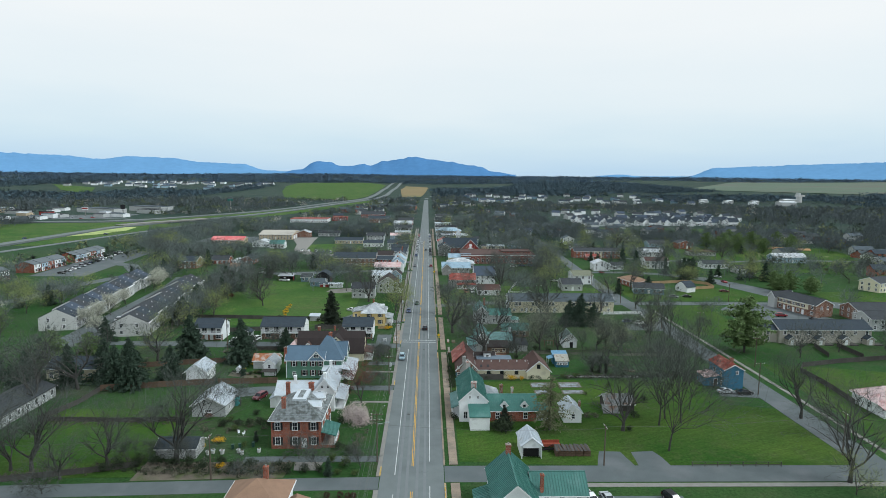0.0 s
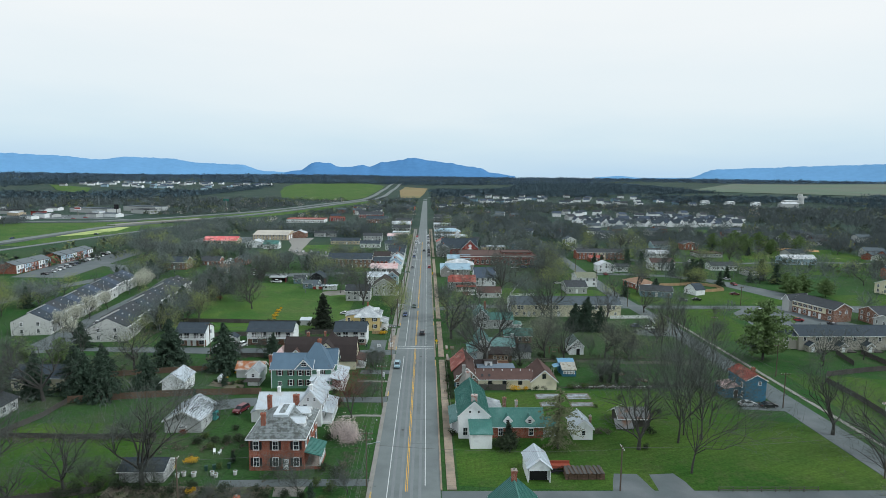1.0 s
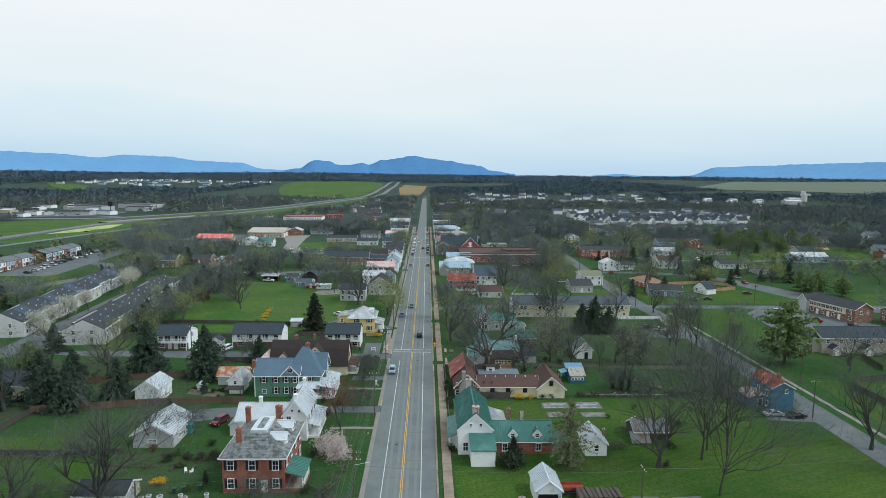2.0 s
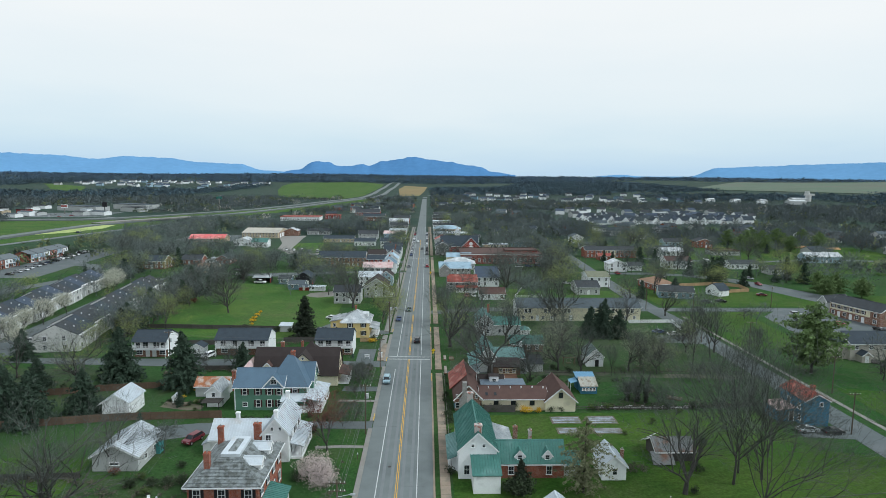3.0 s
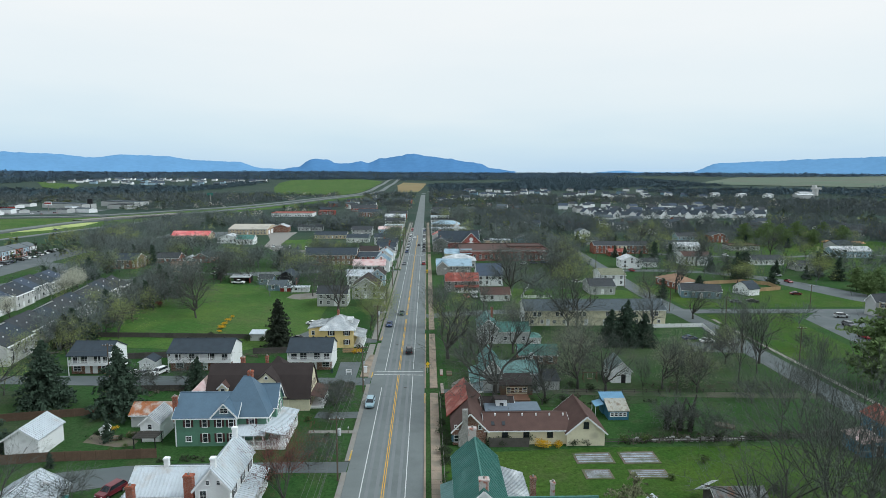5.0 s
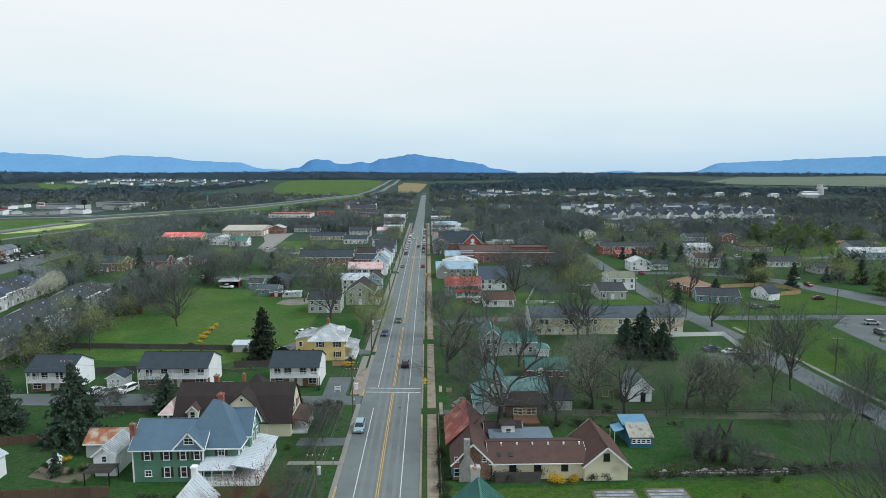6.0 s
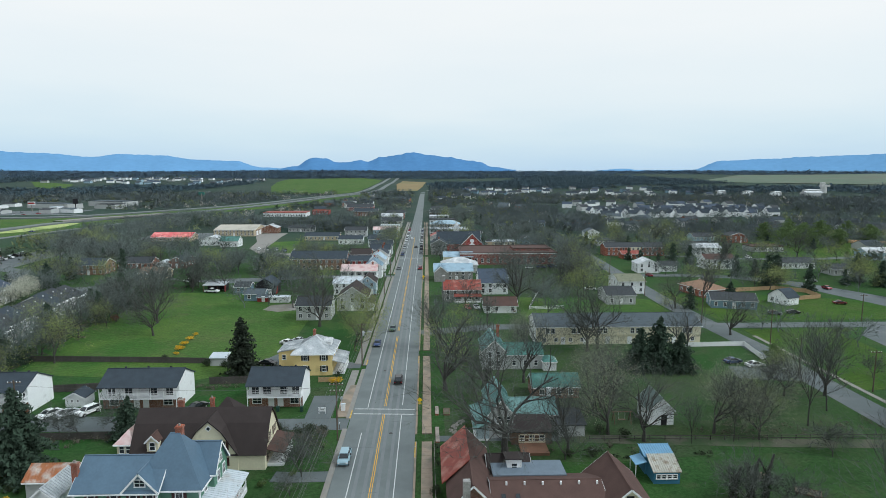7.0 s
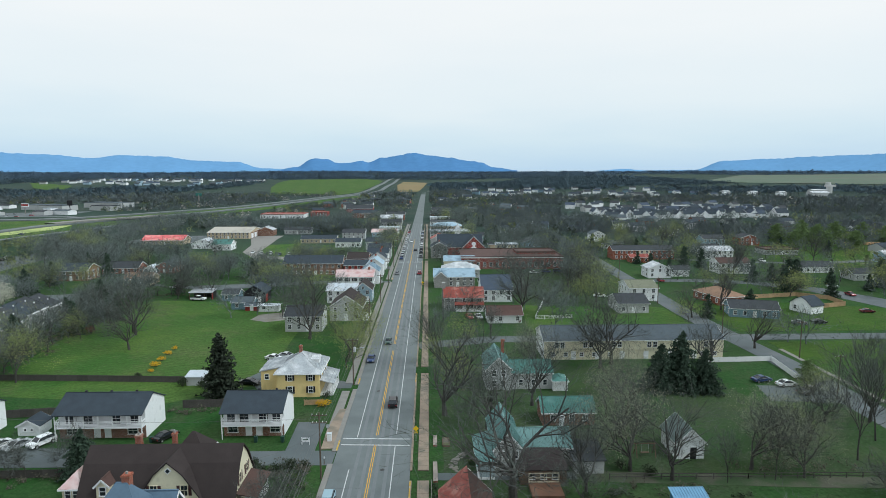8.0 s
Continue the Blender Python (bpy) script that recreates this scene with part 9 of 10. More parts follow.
for k in range(9):
    vehicle(rng.choice((C, U)), rng.choice(COLS), -121 - k * 1.0 + rng.uniform(-1, 1), 214 + k * 11 + rng.uniform(-2, 2), 95, "between the townhouses")
for k in range(14):
    vehicle(rng.choice((C, U)), rng.choice(COLS), -214 - k * 0.9, 338 + k * 7 + rng.uniform(-1, 1), 80 + rng.uniform(-8, 8), "in the townhouse car park")
for k in range(6):
    vehicle(rng.choice((C, U)), rng.choice(COLS), -95 + k * 6, 447 + rng.uniform(-1, 1) - k * 2.4, 10, "by the concrete drive")
for x, y in ((141, 226), (146, 240), (154, 221), (158, 236), (168, 229), (152, 252), (112, 350), (174, 318), (60, 372), (66, 374), (72, 376), (-46, 392), (-30, 392), (-22, 392), (200, 400), (188, 404), (-160, 515), (-170, 530), (-185, 520), (-470, 740), (-450, 752), (-430, 762), (-480, 745), (-460, 780), (-442, 790), (-500, 760), (-490, 748), (-420, 778), (-515, 742), (-405, 790), (-435, 745), (-306, 560), (-356, 520), (-300, 690)):
    vehicle(rng.choice((C, U)), rng.choice(COLS), x, y, rng.choice((0, 80, 95, 180)), "in the town")

# ---------------------------------------------------------------- poles and cables
def pole(x, y, h=10.5, arms=1, transformer=False, street=False, rz=0.0):
    t = thing("utility_pole", "brown wooden utility pole with cross arm and insulators", "utility pole", x, y, rz, group="utility poles")
    part("mast", Shape().tube((0, 0, -0.1), (0, 0, h), 0.16, 0.11, 8), POLEM, t)
    for k in range(arms):
        z = h - 0.5 - k * 1.2
        arm = part("cross_arm", Shape().box(-1.25, -0.06, z - 0.07, 1.25, 0.06, z + 0.07), POLEM, t)
        for u in (-1.1, -0.4, 0.5, 1.1):
            part("insulator", Shape().tube((u, 0, z + 0.07), (u, 0, z + 0.25), 0.06, 0.04, 6), TRIM, arm)
    if transformer:
        part("transformer", Shape().tube((0.42, 0, h - 3.2), (0.42, 0, h - 2.1), 0.28, 0.28, 10), METALG, t)
    if street:
        lamp = part("lamp_arm", Shape().beam((0, 0, h - 2.6), (2.0, 0, h - 2.2), 0.07, 0.07), METALG, t)
        part("lamp_head", Shape().box(1.9, -0.14, h - 2.3, 2.6, 0.14, h - 2.12), METALG, lamp)


def cable(a, b, sag, r=0.018, name="power_cable", label="thin grey overhead cable between the poles"):
    s = Shape()
    a, b = Vector(a), Vector(b)
    n = 12
    pts = [a.lerp(b, i / n) - Vector((0, 0, 4 * sag * (i / n) * (1 - i / n))) for i in range(n + 1)]
    for p, q in zip(pts, pts[1:]):
        s.tube(p, q, r, r, 4)
    return tagged(part(name, s, WIRE), label, "cable", "overhead cables")


LINE = [(-7.6, 66), (-7.6, 106), (-7.6, 145.2), (-7.6, 184.5), (-7.6, 226), (-7.9, 268), (-8, 310), (-8, 352), (-8, 394), (-8, 436), (-8, 478)]
for i, (x, y) in enumerate(LINE):
    pole(x, y, 11, 1 + (i % 2), i in (2, 4, 6), i in (1, 4))
for (x0, y0), (x1, y1) in zip(LINE[:-4], LINE[1:-3]):
    for u, z in ((-1.1, 10.7), (-0.4, 10.7), (0.5, 10.7), (1.1, 10.7), (0.15, 8.2), (0.15, 7.4)):
        cable((x0 + u, y0, z), (x1 + u, y1, z), 0.7)
for x, y, h in ((108.4, 168, 10), (96, 144, 9.5), (105.8, 242, 10), (96.2, 214, 10), (95.4, 262, 10), (93.5, 306, 10), (107.2, 205, 9.5), (40.4, 104, 9), (94.6, 108, 10), (-66, 187, 11), (-40, 98.8, 9.5), (56, 262, 9), (150, 266, 9), (-98, 352, 10), (94, 352, 10)):
    pole(x, y, h, 1, h == 11, False, 90 if abs(y - 104) < 8 else 0)
for a, b in (((108.4, 168, 9.5), (107.2, 205, 9.0)), ((107.2, 205, 9.0), (105.8, 242, 9.5)), ((40.4, 104, 8.6), (94.6, 108, 9.4)), ((40.4, 104, 8.2), (-7.6, 106, 8.4)), ((94.6, 108, 9.4), (96, 144, 9)), ((96, 144, 9), (96.2, 214, 9.5)), ((-66, 187, 10), (-7.6, 184.5, 10)), ((-66, 187, 9.4), (-120, 190, 9)), ((-40, 98.8, 9), (-7.6, 106, 8.8)), ((-40, 98.8, 9), (-100, 96, 9)), ((-7.6, 145.2, 8), (-19, 138, 5.2)), ((-7.6, 226, 8), (-14, 222, 5.4)), ((-7.6, 184.5, 8), (-17.5, 179, 6))):
    cable(a, b, 0.8)

# ---------------------------------------------------------------- fences
def board_fence(pts, h, material, label, name="board_fence", slat=1.0, post=True):
    t = thing(name, label, "fence", *pts[0])
    ox, oy = pts[0]
    for (x0, y0), (x1, y1) in zip(pts, pts[1:]):
        ln = math.hypot(x1 - x0, y1 - y0)
        n = max(1, int(ln / 2.4))
        rz = math.degrees(math.atan2(y1 - y0, x1 - x0))
        w = ln / n

        def panel():
            s = Shape()
            m = int(w / 0.155)
            for i in range(m):
                s.box(i * w / m + 0.006, -0.015, 0.05, (i + 1) * w / m - 0.006, 0.015, h + (0.03 if i % 3 == 0 else 0.0))
            return s.box(0, 0.016, 0.4, w, 0.055, 0.49).box(0, 0.016, h - 0.4, w, 0.055, h - 0.31).mesh("panel", material)
        me = shared(("panel", round(w, 2), h, material.name), panel)
        for i in range(n):
            px, py = x0 + (x1 - x0) * i / n - ox, y0 + (y1 - y0) * i / n - oy
            part("panel", me, material, t).matrix_basis = pose(px, py, 0, 0, 0, rz)
            part("post", shared(("fpost", h, material.name), lambda: Shape().box(-0.06, -0.02, -0.1, 0.06, 0.1, h + 0.1).mesh("post", material)), material, t).matrix_basis = pose(px, py, 0, 0, 0, rz)


board_fence([(-88, 147.5), (-66, 151.6), (-58.4, 152.6), (-40.5, 153.6)], 1.8, WOODB, "reddish brown wooden privacy fence")
board_fence([(-92, 166), (-76, 170), (-60, 172.8), (-54.4, 173.6)], 1.7, WOODB, "reddish brown wooden privacy fence")
board_fence([(-95, 231.4), (-82, 231), (-60, 229.6), (-45.8, 228.6), (-38.5, 229)], 1.5, WOODG, "dark grey weathered board fence along the meadow")
board_fence([(-74, 209.5), (-58.5, 211.4)], 1.7, WOODG, "dark weathered board fence")
board_fence([(-41, 213.6), (-27.6, 214.6)], 1.7, WOODG, "dark weathered board fence")
board_fence([(-85, 97.4), (-66.3, 101.6), (-57, 104.2)], 1.3, WOODG, "old dark grey picket fence")
board_fence([(-92, 127.5), (-73, 126.5), (-56.5, 127.2)], 1.2, WOODG, "old dark grey wooden fence between lawns")
board_fence([(-92, 127.5), (-88.5, 138), (-88, 147.3)], 1.4, WOODG, "old grey wooden side fence")
board_fence([(-62, 185.8), (-42, 186.2)], 1.4, WOODG, "dark wooden garden fence")
board_fence([(118.2, 136.5), (120, 150), (120.2, 163), (124, 168)], 1.6, WOODG, "weathered grey-brown board fence along the lawn")
board_fence([(124, 168), (139, 172), (160, 176)], 1.6, WOODG, "weathered grey-brown board fence behind the apartments")
board_fence([(139.6, 178), (142.6, 190.6)], 1.6, WOODG, "grey board fence between apartment gardens")
board_fence([(150.8, 177), (151.2, 190.6)], 1.6, WOODG, "grey board fence between apartment gardens")
board_fence([(-16.4, 214.4), (-12.4, 214.6)], 1.2, WOODL, "pale wooden garden fence")
board_fence([(80.5, 239.4), (97.2, 240.0)], 1.3, TRIM, "white vinyl fence behind the apartments", "vinyl_fence")
board_fence([(97.2, 240), (95.2, 226)], 1.3, TRIM, "white vinyl fence along the street", "vinyl_fence")
board_fence([(128, 312.5), (152, 317.5), (160.5, 311), (159.5, 300.5), (147, 297)], 1.6, WOODL, "new pale wooden privacy fence")
board_fence([(131, 296.4), (129.4, 304)], 1.6, WOODL, "new pale wooden privacy fence")


def rail_fence(pts, h, material, label, rails=2, name="rail_fence", gap=2.6):
    t = thing(name, label, "fence", *pts[0])
    ox, oy = pts[0]
    for (x0, y0), (x1, y1) in zip(pts, pts[1:]):
        n = max(1, int(math.hypot(x1 - x0, y1 - y0) / gap))
        for i in range(n + 1):
            px, py = x0 + (x1 - x0) * i / n - ox, y0 + (y1 - y0) * i / n - oy
            part("post", Shape().box(px - 0.06, py - 0.06, -0.1, px + 0.06, py + 0.06, h), material, t)
        for k in range(rails):
            z = h * (k + 0.9) / (rails + 0.1)
            part("rail", Shape().beam((x0 - ox, y0 - oy, z), (x1 - ox, y1 - oy, z), 0.06, 0.12), material, t)


rail_fence([(53.3, 314), (44.6, 284.4), (57, 285.6)], 1.3, TRIM, "white three-rail fence round a lawn", 3)
rail_fence([(59, 103.4), (78, 103.2)], 1.1, WOODG, "weathered wooden rail fence beside the side street", 2)
rail_fence([(40, 157.4), (66, 157.6), (92, 160)], 1.0, WOODG, "thin wire and post garden fence", 2)
rail_fence([(38, 183), (60, 182.6), (94, 182.2)], 1.0, WOODG, "old post fence along the earth lane", 2)
rail_fence([(9.9, 182), (9.9, 128)], 0.9, CONC, "low pale rail along the pavement edge", 1, gap=6)

# ---------------------------------------------------------------- street furniture and garden clutter
def sign(x, y, h, shape, material, label, rz=0.0):
    t = thing("road_sign", label, "sign", x, y, rz, group="road signs")
    part("post", Shape().box(-0.04, 0.01, -0.1, 0.04, 0.07, h), METALG, t)
    part("face", Shape().prism(shape, -0.02, 0.01, "y"), material, t)


DIAMOND = [(0, 1.75), (0.55, 2.3), (0, 2.85), (-0.55, 2.3)]
for x, y in ((7.2, 197.4), (7.2, 339)):
    sign(x, y, 2.6, DIAMOND, SIGNY, "yellow diamond pedestrian warning sign")
    sign(x, y + 0.2, 2.6, [(-0.3, 1.3), (0.3, 1.3), (0.3, 1.65), (-0.3, 1.65)], SIGNY, "small yellow plate below the warning sign")
sign(-9.0, 199.6, 2.2, [(math.cos(a) * 0.38, 2.0 + math.sin(a) * 0.38) for a in (math.pi / 8 + i * math.pi / 4 for i in range(8))], METALG, "back of an octagonal stop sign")
for x, y in ((-8.2, 163), (-8.0, 134), (-7.9, 189.2)):
    t = thing("letter_box", "small dark letter box on a post", "letter box", x, y, group="letter boxes")
    part("post", Shape().box(-0.05, -0.05, 0, 0.05, 0.05, 1.0), POLEM, t)
    part("box", Shape().prism([(-0.1, 1.0), (0.1, 1.0), (0.1, 1.15), (0.05, 1.24), (-0.05, 1.24), (-0.1, 1.15)], -0.25, 0.25, "y"), METALG, t)
t = thing("white_cabinet", "white traffic control cabinet beside the crosswalk", "cabinet", -8.4, 197.6)
part("cabinet_body", Shape().box(-0.4, -0.3, 0, 0.4, 0.3, 1.5), TRIM, t)
part("cabinet_cap", Shape().box(-0.46, -0.36, 1.5, 0.46, 0.36, 1.58), METALW, t)
t = thing("yard_sign", "small white sign on two posts in the lawn", "sign", -12.4, 196.2)
for k in (-0.7, 0.6):
    part("post", Shape().box(k, -0.05, 0, k + 0.1, 0.05, 1.5), TRIM, t)
part("board", Shape().box(-0.6, -0.04, 0.6, 0.6, 0.04, 1.4), TRIM, t)
part("lettering_bar", Shape().box(-0.45, -0.05, 1.0, 0.45, -0.041, 1.15), DARKGREEN, t)

for x, y, rz in ((-35.8, 113.2, 0), (-38.6, 112.6, 20), (-40, 112.2, 10), (-16.8, 197.6, 0), (-21.6, 197.7, 0), (-40.4, 198.2, 0)):
    t = thing("wheeled_bin", "dark wheeled rubbish bin beside the wall", "bin", x, y, rz, group="rubbish bins")
    part("bin_body", Shape().prism([(-0.24, 0.05), (0.24, 0.05), (0.31, 1.0), (-0.31, 1.0)], -0.3, 0.3, "y"), DARKGREEN, t)
    part("bin_lid", Shape().prism([(-0.34, 1.0), (0.34, 1.0), (0.3, 1.1), (-0.3, 1.08)], -0.34, 0.36, "y"), DARKGREEN, t)
    for k in (-0.22, 0.22):
        part("wheel", Shape().tube((k - 0.03, 0.3, 0.1), (k + 0.03, 0.3, 0.1), 0.1, 0.1, 8), RUBBER, t)
# vegetable beds under plastic sheets
SHEETM = mat("grey_plastic_mulch", (0.27, 0.31, 0.35), 0.5, var=0.45, scale=1.2, fine=5, second=(0.12, 0.13, 0.13), amount=0.5, sec_scale=0.6)
for x0, x1, y0, y1 in ((33.4, 39.4, 150.2, 153.6), (41.6, 47.4, 150.0, 153.8), (41.4, 47.0, 145.0, 147.4), (33.6, 37.6, 145.0, 147.6)):
    t = thing("vegetable_bed", "vegetable bed under wrinkled grey plastic sheeting", "garden bed", (x0 + x1) / 2, (y0 + y1) / 2, group="vegetable beds")
    a, b = (x1 - x0) / 2, (y1 - y0) / 2
    part("soil", Shape().box(-a - 0.4, -b - 0.3, -0.1, a + 0.4, b + 0.3, 0.08), DIRT, t)
    for i in range(4):
        part("sheeting", Shape().prism([(-b + i * b / 2 + 0.1, 0.06), (-b + (i + 1) * b / 2 - 0.12, 0.06), (-b + (i + 1) * b / 2 - 0.35, 0.16), (-b + i * b / 2 + 0.3, 0.18)], -a, a, "x"), SHEETM, t)
# timber stacks and farm trailer beside the open garage
t = thing("timber_stack", "low stack of weathered boards under rotten sheets", "wood pile", 35.0, 109.4)
for i in range(14):
    for z in range(4):
        part("board", shared(("stack", z % 2), lambda: Shape().box(-0.26, -1.4 + 0.1 * (z % 2), 0, 0.26, 1.4, 0.3).mesh("board", WOODB)), WOODB, t).matrix_basis = pose(-3.7 + i * 0.55, 0.05 * ((i * 7) % 3), 0.05 + z * 0.32, 0, 0, (i * 5) % 7 - 3)
for i in range(9):
    part("roof_plank", shared("roof_plank", lambda: Shape().box(-0.3, -1.7, 0, 0.3, 1.7, 0.05).mesh("roof_plank", WOODG)), WOODG, t).matrix_basis = pose(-3.6 + i * 0.85, 0, 1.36 + 0.04 * (i % 3), 0, 4, (i * 9) % 11 - 5)
t = thing("red_farm_trailer", "faded red farm trailer with scrap iron", "trailer", 30.6, 112.0)
part("bed", Shape().box(-2.2, -0.9, 0.8, 2.2, 0.9, 1.0).box(-2.2, -0.9, 1.0, -2.1, 0.9, 1.6).box(-2.2, 0.8, 1.0, 2.2, 0.9, 1.6).box(-2.2, -0.9, 1.0, 2.2, -0.8, 1.4), mat("faded_red_steel", (0.26, 0.06, 0.035), 0.7, var=0.3, scale=1.5), t)
for k in (-1.2, 1.2):
    for v in (-0.95, 0.95):
        part("wheel", Shape().tube((k, v - 0.1, 0.42), (k, v + 0.1, 0.42), 0.42, 0.42, 12), RUBBER, t)
part("scrap", Shape().beam((-2.0, -1.6, 0.3), (0.4, -1.2, 1.5), 0.1, 0.1).beam((-1.0, -2.0, 0.2), (1.6, -1.0, 1.3), 0.12, 0.12).beam((-2.4, -1.2, 0.2), (1.0, -1.9, 0.9), 0.3, 0.3), BLACKT, t)
# ivy-clad stumps and stone row
IVY = mat("ivy_leaves", (0.022, 0.038, 0.016), 0.85, var=0.25, island=0.4)
for x, y, h in ((56.6, 163, 6.5), (58.4, 162.4, 7.5), (54.2, 163.4, 5.0)):
    rg = random.Random(int(x * 10))
    t = thing("ivy_clad_trunk", "broken tree trunk wrapped in dark ivy", "tree", x, y, group="ivy trunks")
    part("trunk", Shape().tube((0, 0, -0.1), (0.3, 0.1, h * 0.6), 0.5, 0.32, 8).tube((0.3, 0.1, h * 0.6), (0.9, 0.0, h), 0.3, 0.14, 7).tube((0.25, 0.1, h * 0.55), (-1.2, 0.2, h * 0.9), 0.2, 0.07, 6), BARK, t)
    s = Shape()
    for _ in range(420):
        z = rg.uniform(0.05, 0.75) * h
        a = rg.uniform(0, 6.283)
        leaf(s, Vector((0.3 * z / h + math.cos(a) * rg.uniform(0.4, 0.75), 0.1 + math.sin(a) * rg.uniform(0.4, 0.75), z)), rg.uniform(0.12, 0.24), rg)
    part("ivy", s, IVY, t)
rg = random.Random(3)
t = thing("stone_row", "low overgrown row of fieldstones", "stone row", 54, 158.6)
for i in range(60):
    r = rg.uniform(0.25, 0.5)
    x, y = -8 + i * 0.36, rg.uniform(-0.5, 0.5)
    part("stone", Shape().prism([(x + math.cos(a) * r * rg.uniform(0.7, 1.1), y + math.sin(a) * r * rg.uniform(0.7, 1.1)) for a in (k * 1.047 for k in range(6))], -0.1, r * rg.uniform(0.7, 1.2), "z"), STONE, t)
t = thing("patio_stones", "pale curved bed of stones in front of the teal house", "garden bed", 14.4, 188.4)
for i in range(40):
    a = i * 0.16
    r = rg.uniform(0.25, 0.45)
    x, y = math.cos(a) * 0.9 + rg.uniform(-0.5, 0.5), -4.5 + i * 0.22
    part("stone", Shape().prism([(x + math.cos(b) * r, y + math.sin(b) * r * 0.8) for b in (k * 1.047 for k in range(6))], -0.1, 0.12, "z"), GRAVEL, t)
for x0, x1, y0, y1 in ((10.2, 10.9, 182.8, 189), (10.3, 11.0, 195, 199)):
    patch("brick_bed", [(x0, y0), (x1, y0), (x1, y1), (x0, y1)], BRICK, "low red brick garden bed edge", "garden bed", 0.3)
t = thing("garden_swing", "old red-brown timber swing frame", "swing", 46.4, 190.6)
for k in (-1.6, 1.6):
    part("leg", Shape().beam((k, -0.9, 0), (k, 0, 2.2), 0.12, 0.12), WOODB, t)
    part("leg", Shape().beam((k, 0.9, 0), (k, 0, 2.2), 0.12, 0.12), WOODB, t)
part("top_beam", Shape().beam((-2.0, 0, 2.2), (2.0, 0, 2.2), 0.14, 0.14), WOODB, t)
part("seat", Shape().box(-0.7, -0.25, 0.6, 0.7, 0.25, 0.68), WOODB, t)
for k in (-0.6, 0.6):
    part("chain", Shape().beam((k, 0, 0.65), (k, 0, 2.15), 0.03, 0.03), METALG, t)
for x, y in ((-15.9, 95.4), (-13.4, 95.5), (-12.0, 95.3), (-10.9, 95.2)):
    rg = random.Random(int(-x * 10))
    t = thing("clipped_bush", "small clipped dark red round bush", "shrub", x, y - 3.4, group="clipped bushes")
    s = Shape()
    for _ in range(240):
        d = Vector((rg.gauss(0, 1), rg.gauss(0, 1), rg.gauss(0, 1))).normalized() * rg.uniform(0.7, 1.0)
        leaf(s, Vector((d.x * 0.6, d.y * 0.6, max(0.05, 0.6 + d.z * 0.6))), 0.12, rg)
    part("foliage", s, mat("dark_red_leaves", (0.05, 0.02, 0.018), 0.85, var=0.25, island=0.3), t)
    part("stem", Shape().tube((0, 0, -0.05), (0, 0, 0.6), 0.05, 0.03, 5), BARK, t)

# dark pergola beside the carriage house
t = thing("pergola", "low dark timber pergola with close slats", "pergola", -44.2, 158.4)
for px in (-1.9, 1.9):
    for py in (-1.4, 1.4):
        part("post", Shape().box(px - 0.07, py - 0.07, -0.1, px + 0.07, py + 0.07, 2.0), BLACKT, t)
    part("beam", Shape().box(px - 0.06, -1.6, 2.0, px + 0.06, 1.6, 2.14), BLACKT, t)
for i in range(12):
    part("slat", shared("pergola_slat", lambda: Shape().box(-2.2, -0.05, 0, 2.2, 0.05, 0.09).mesh("slat", WOODG)), WOODG, t).matrix_basis = pose(0, -1.5 + i * 0.27, 2.14)


def garden_chair(x, y, rz):
    c = thing("garden_chair", "white plastic garden chair on the rough grass", "chair", x, y, rz, group="white garden chairs")
    part("seat", Shape().box(-0.25, -0.25, 0.4, 0.25, 0.25, 0.45), TRIM, c)
    part("backrest", Shape().slab([(-0.25, 0.25, 0.45), (0.25, 0.25, 0.45), (0.25, 0.36, 0.95), (-0.25, 0.36, 0.95)], 0.04), TRIM, c)
    for px in (-0.22, 0.22):
        for py in (-0.22, 0.22):
            part("leg", Shape().box(px - 0.025, py - 0.025, 0, px + 0.025, py + 0.025, 0.4), TRIM, c)
        part("armrest", Shape().box(px - 0.03, -0.25, 0.62, px + 0.03, 0.3, 0.66), TRIM, c)


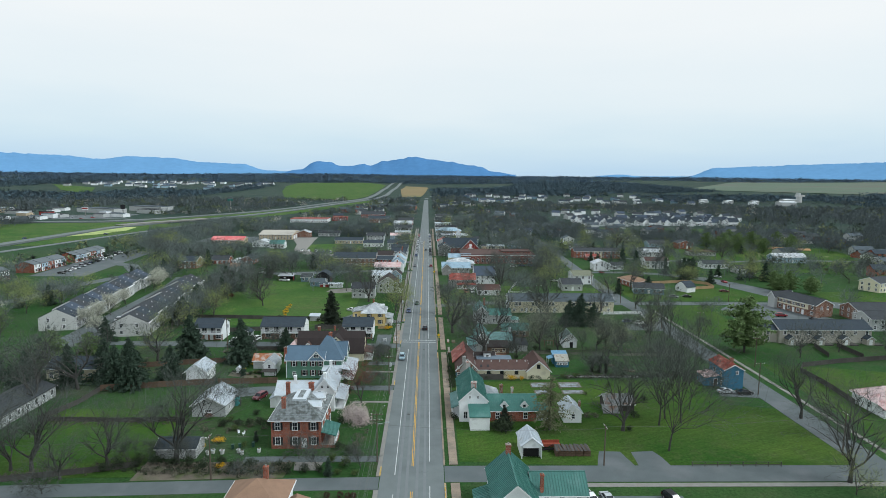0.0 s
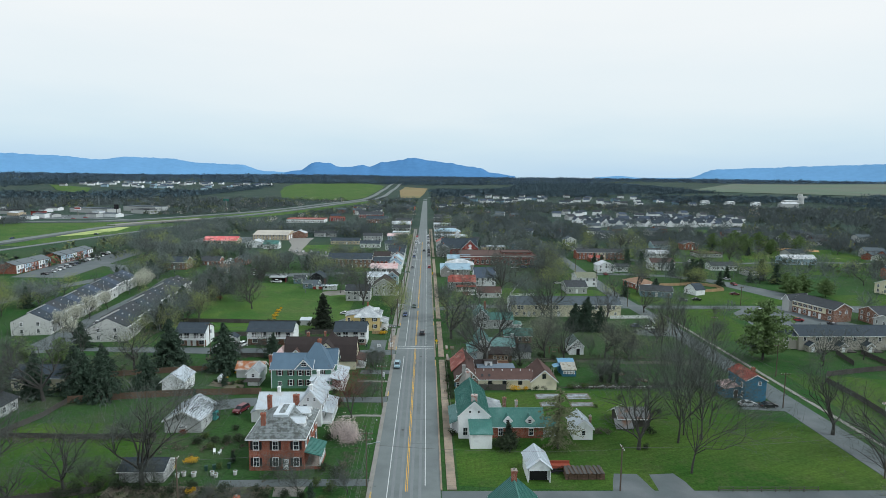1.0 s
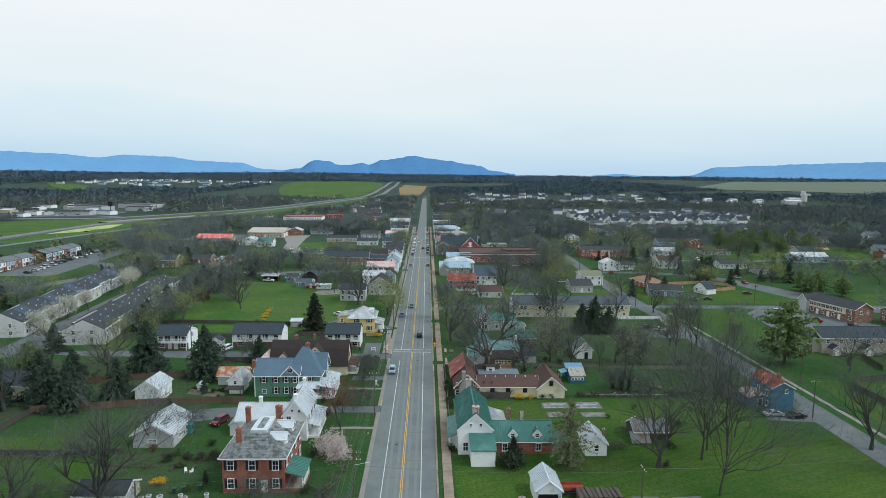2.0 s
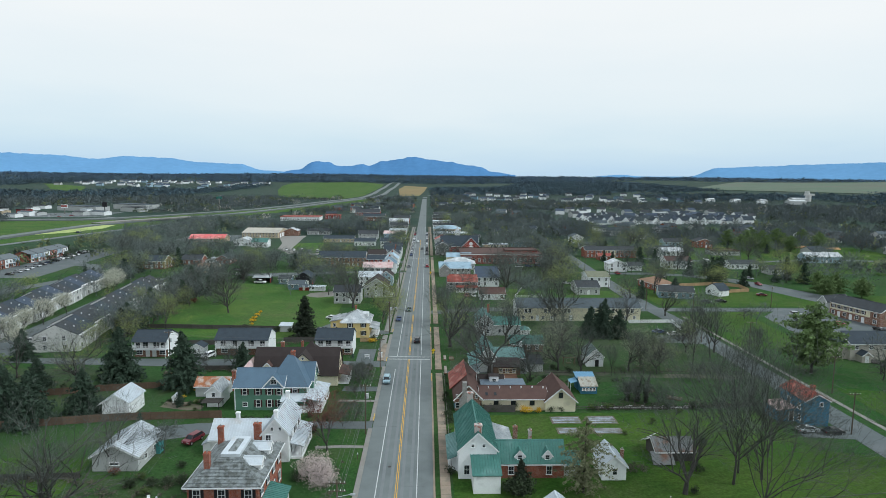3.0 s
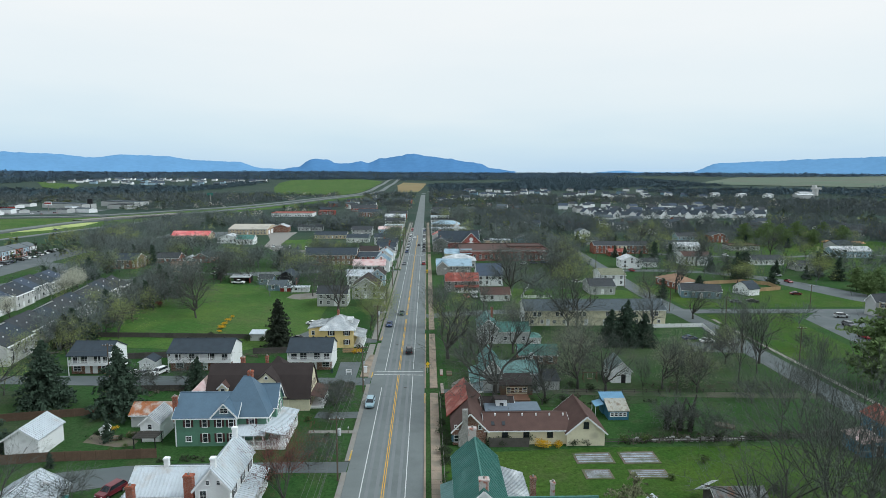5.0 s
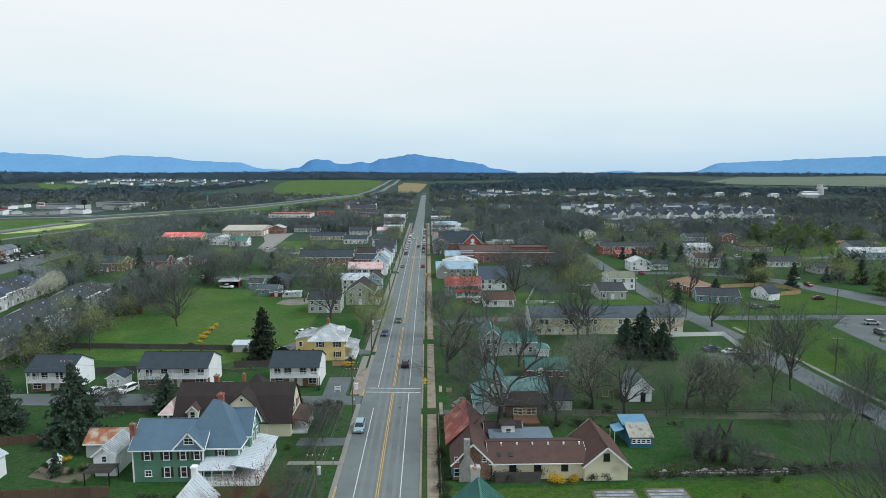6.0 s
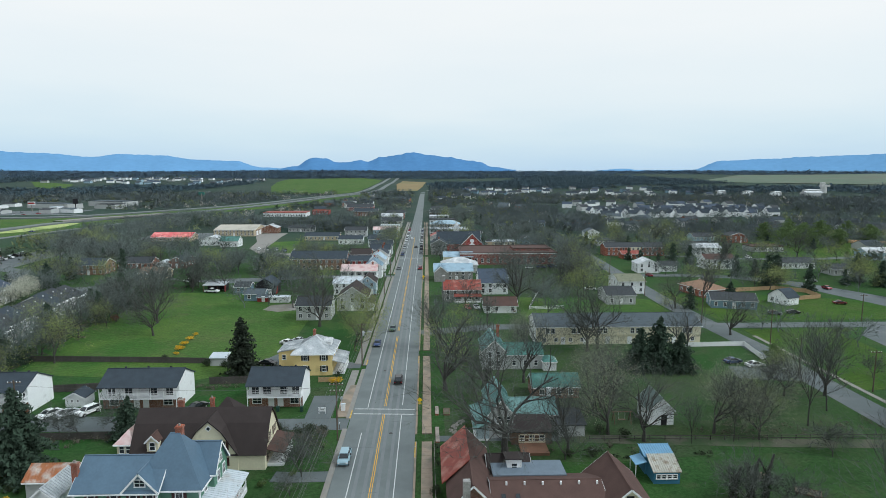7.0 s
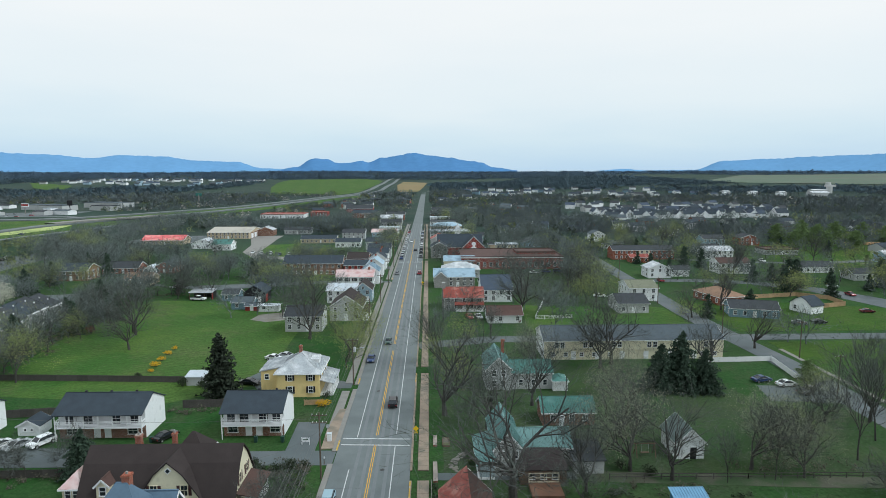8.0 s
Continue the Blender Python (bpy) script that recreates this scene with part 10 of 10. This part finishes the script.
for x, y, rz in ((-41.0, 119.6, 20), (-39.8, 119.2, -35)):
    garden_chair(x, y, rz)
for x, y, w in ((-43.6, 110.2, 0.45), (-41.6, 110.0, 0.5), (-38.2, 110.4, 0.4), (-37.2, 109.6, 0.45), (-44.6, 109.6, 0.4), (-33.8, 110.6, 0.4)):
    t = thing("plastic_tub", "pale grey plastic tub standing in the garden", "tub", x, y, 15 * x, group="white tubs")
    part("tub_body", Shape().tube((0, 0, 0), (0, 0, 0.8), w * 0.85, w, 12), PALEG, t)
    part("rim", Shape().tube((0, 0, 0.78), (0, 0, 0.84), w * 1.08, w * 1.08, 12), METALW, t)
    part("soil", Shape().tube((0, 0, 0.8), (0, 0, 0.85), w * 0.8, w * 0.8, 12), DIRT, t)
# raised beds of the back gardens
for x, y, w, d, rz in ((-52.2, 161.2, 2.4, 1.2, 8), (-49.2, 163.2, 2.2, 1.2, 0), (66.4, 164.6, 3.4, 1.8, -30), (62.0, 169.6, 2.2, 1.4, 10), (-55.6, 176.6, 2.4, 1.2, 4), (12.6, 196.4, 1.2, 3.0, 0)):
    t = thing("raised_bed", "timber-edged raised garden bed with bare soil", "garden bed", x, y, rz, group="raised beds")
    for k in (-1, 1):
        part("edge_board", Shape().box(-w / 2, k * d / 2 - 0.05, 0, w / 2, k * d / 2 + 0.05, 0.3), WOOD, t)
        part("edge_board", Shape().box(k * w / 2 - 0.05, -d / 2 + 0.05, 0, k * w / 2 + 0.05, d / 2 - 0.05, 0.3), WOOD, t)
    part("soil", Shape().box(-w / 2 + 0.05, -d / 2 + 0.05, 0, w / 2 - 0.05, d / 2 - 0.05, 0.24), DIRT, t)
# tar seams and manholes in the street
TAR = mat("tar_seam", (0.10, 0.108, 0.115), 0.8, var=0.2, scale=2)
rg = random.Random(21)
for y0 in range(70, 330, 13):
    x0 = rg.uniform(-5.6, 1.5)
    yy, w = y0 + rg.uniform(0, 9), rg.uniform(2.5, 5.0)
    s = Shape()
    pts = [(x0 + w * i / 6, yy + rg.uniform(-0.25, 0.25)) for i in range(7)]
    for a, b in zip(pts, pts[1:]):
        s.prism([(a[0], a[1] - 0.035), (b[0], b[1] - 0.035), (b[0], b[1] + 0.035), (a[0], a[1] + 0.035)], 0.0, 0.039, "z")
    tagged(part("tar_seam", s, TAR), "dark tar-sealed crack across the street", "road", "tar seams", "structure")
for x0, y0 in ((-1.7, 131.0), (1.9, 187.0), (-1.6, 222.0), (1.7, 275.0)):
    tagged(part("manhole_cover", Shape().tube((x0, y0, 0.0), (x0, y0, 0.04), 0.36, 0.36, 16), mat("cast_iron", (0.05, 0.05, 0.05), 0.6, metal=0.4)), "round dark iron manhole cover", "manhole", "manhole covers", "structure")
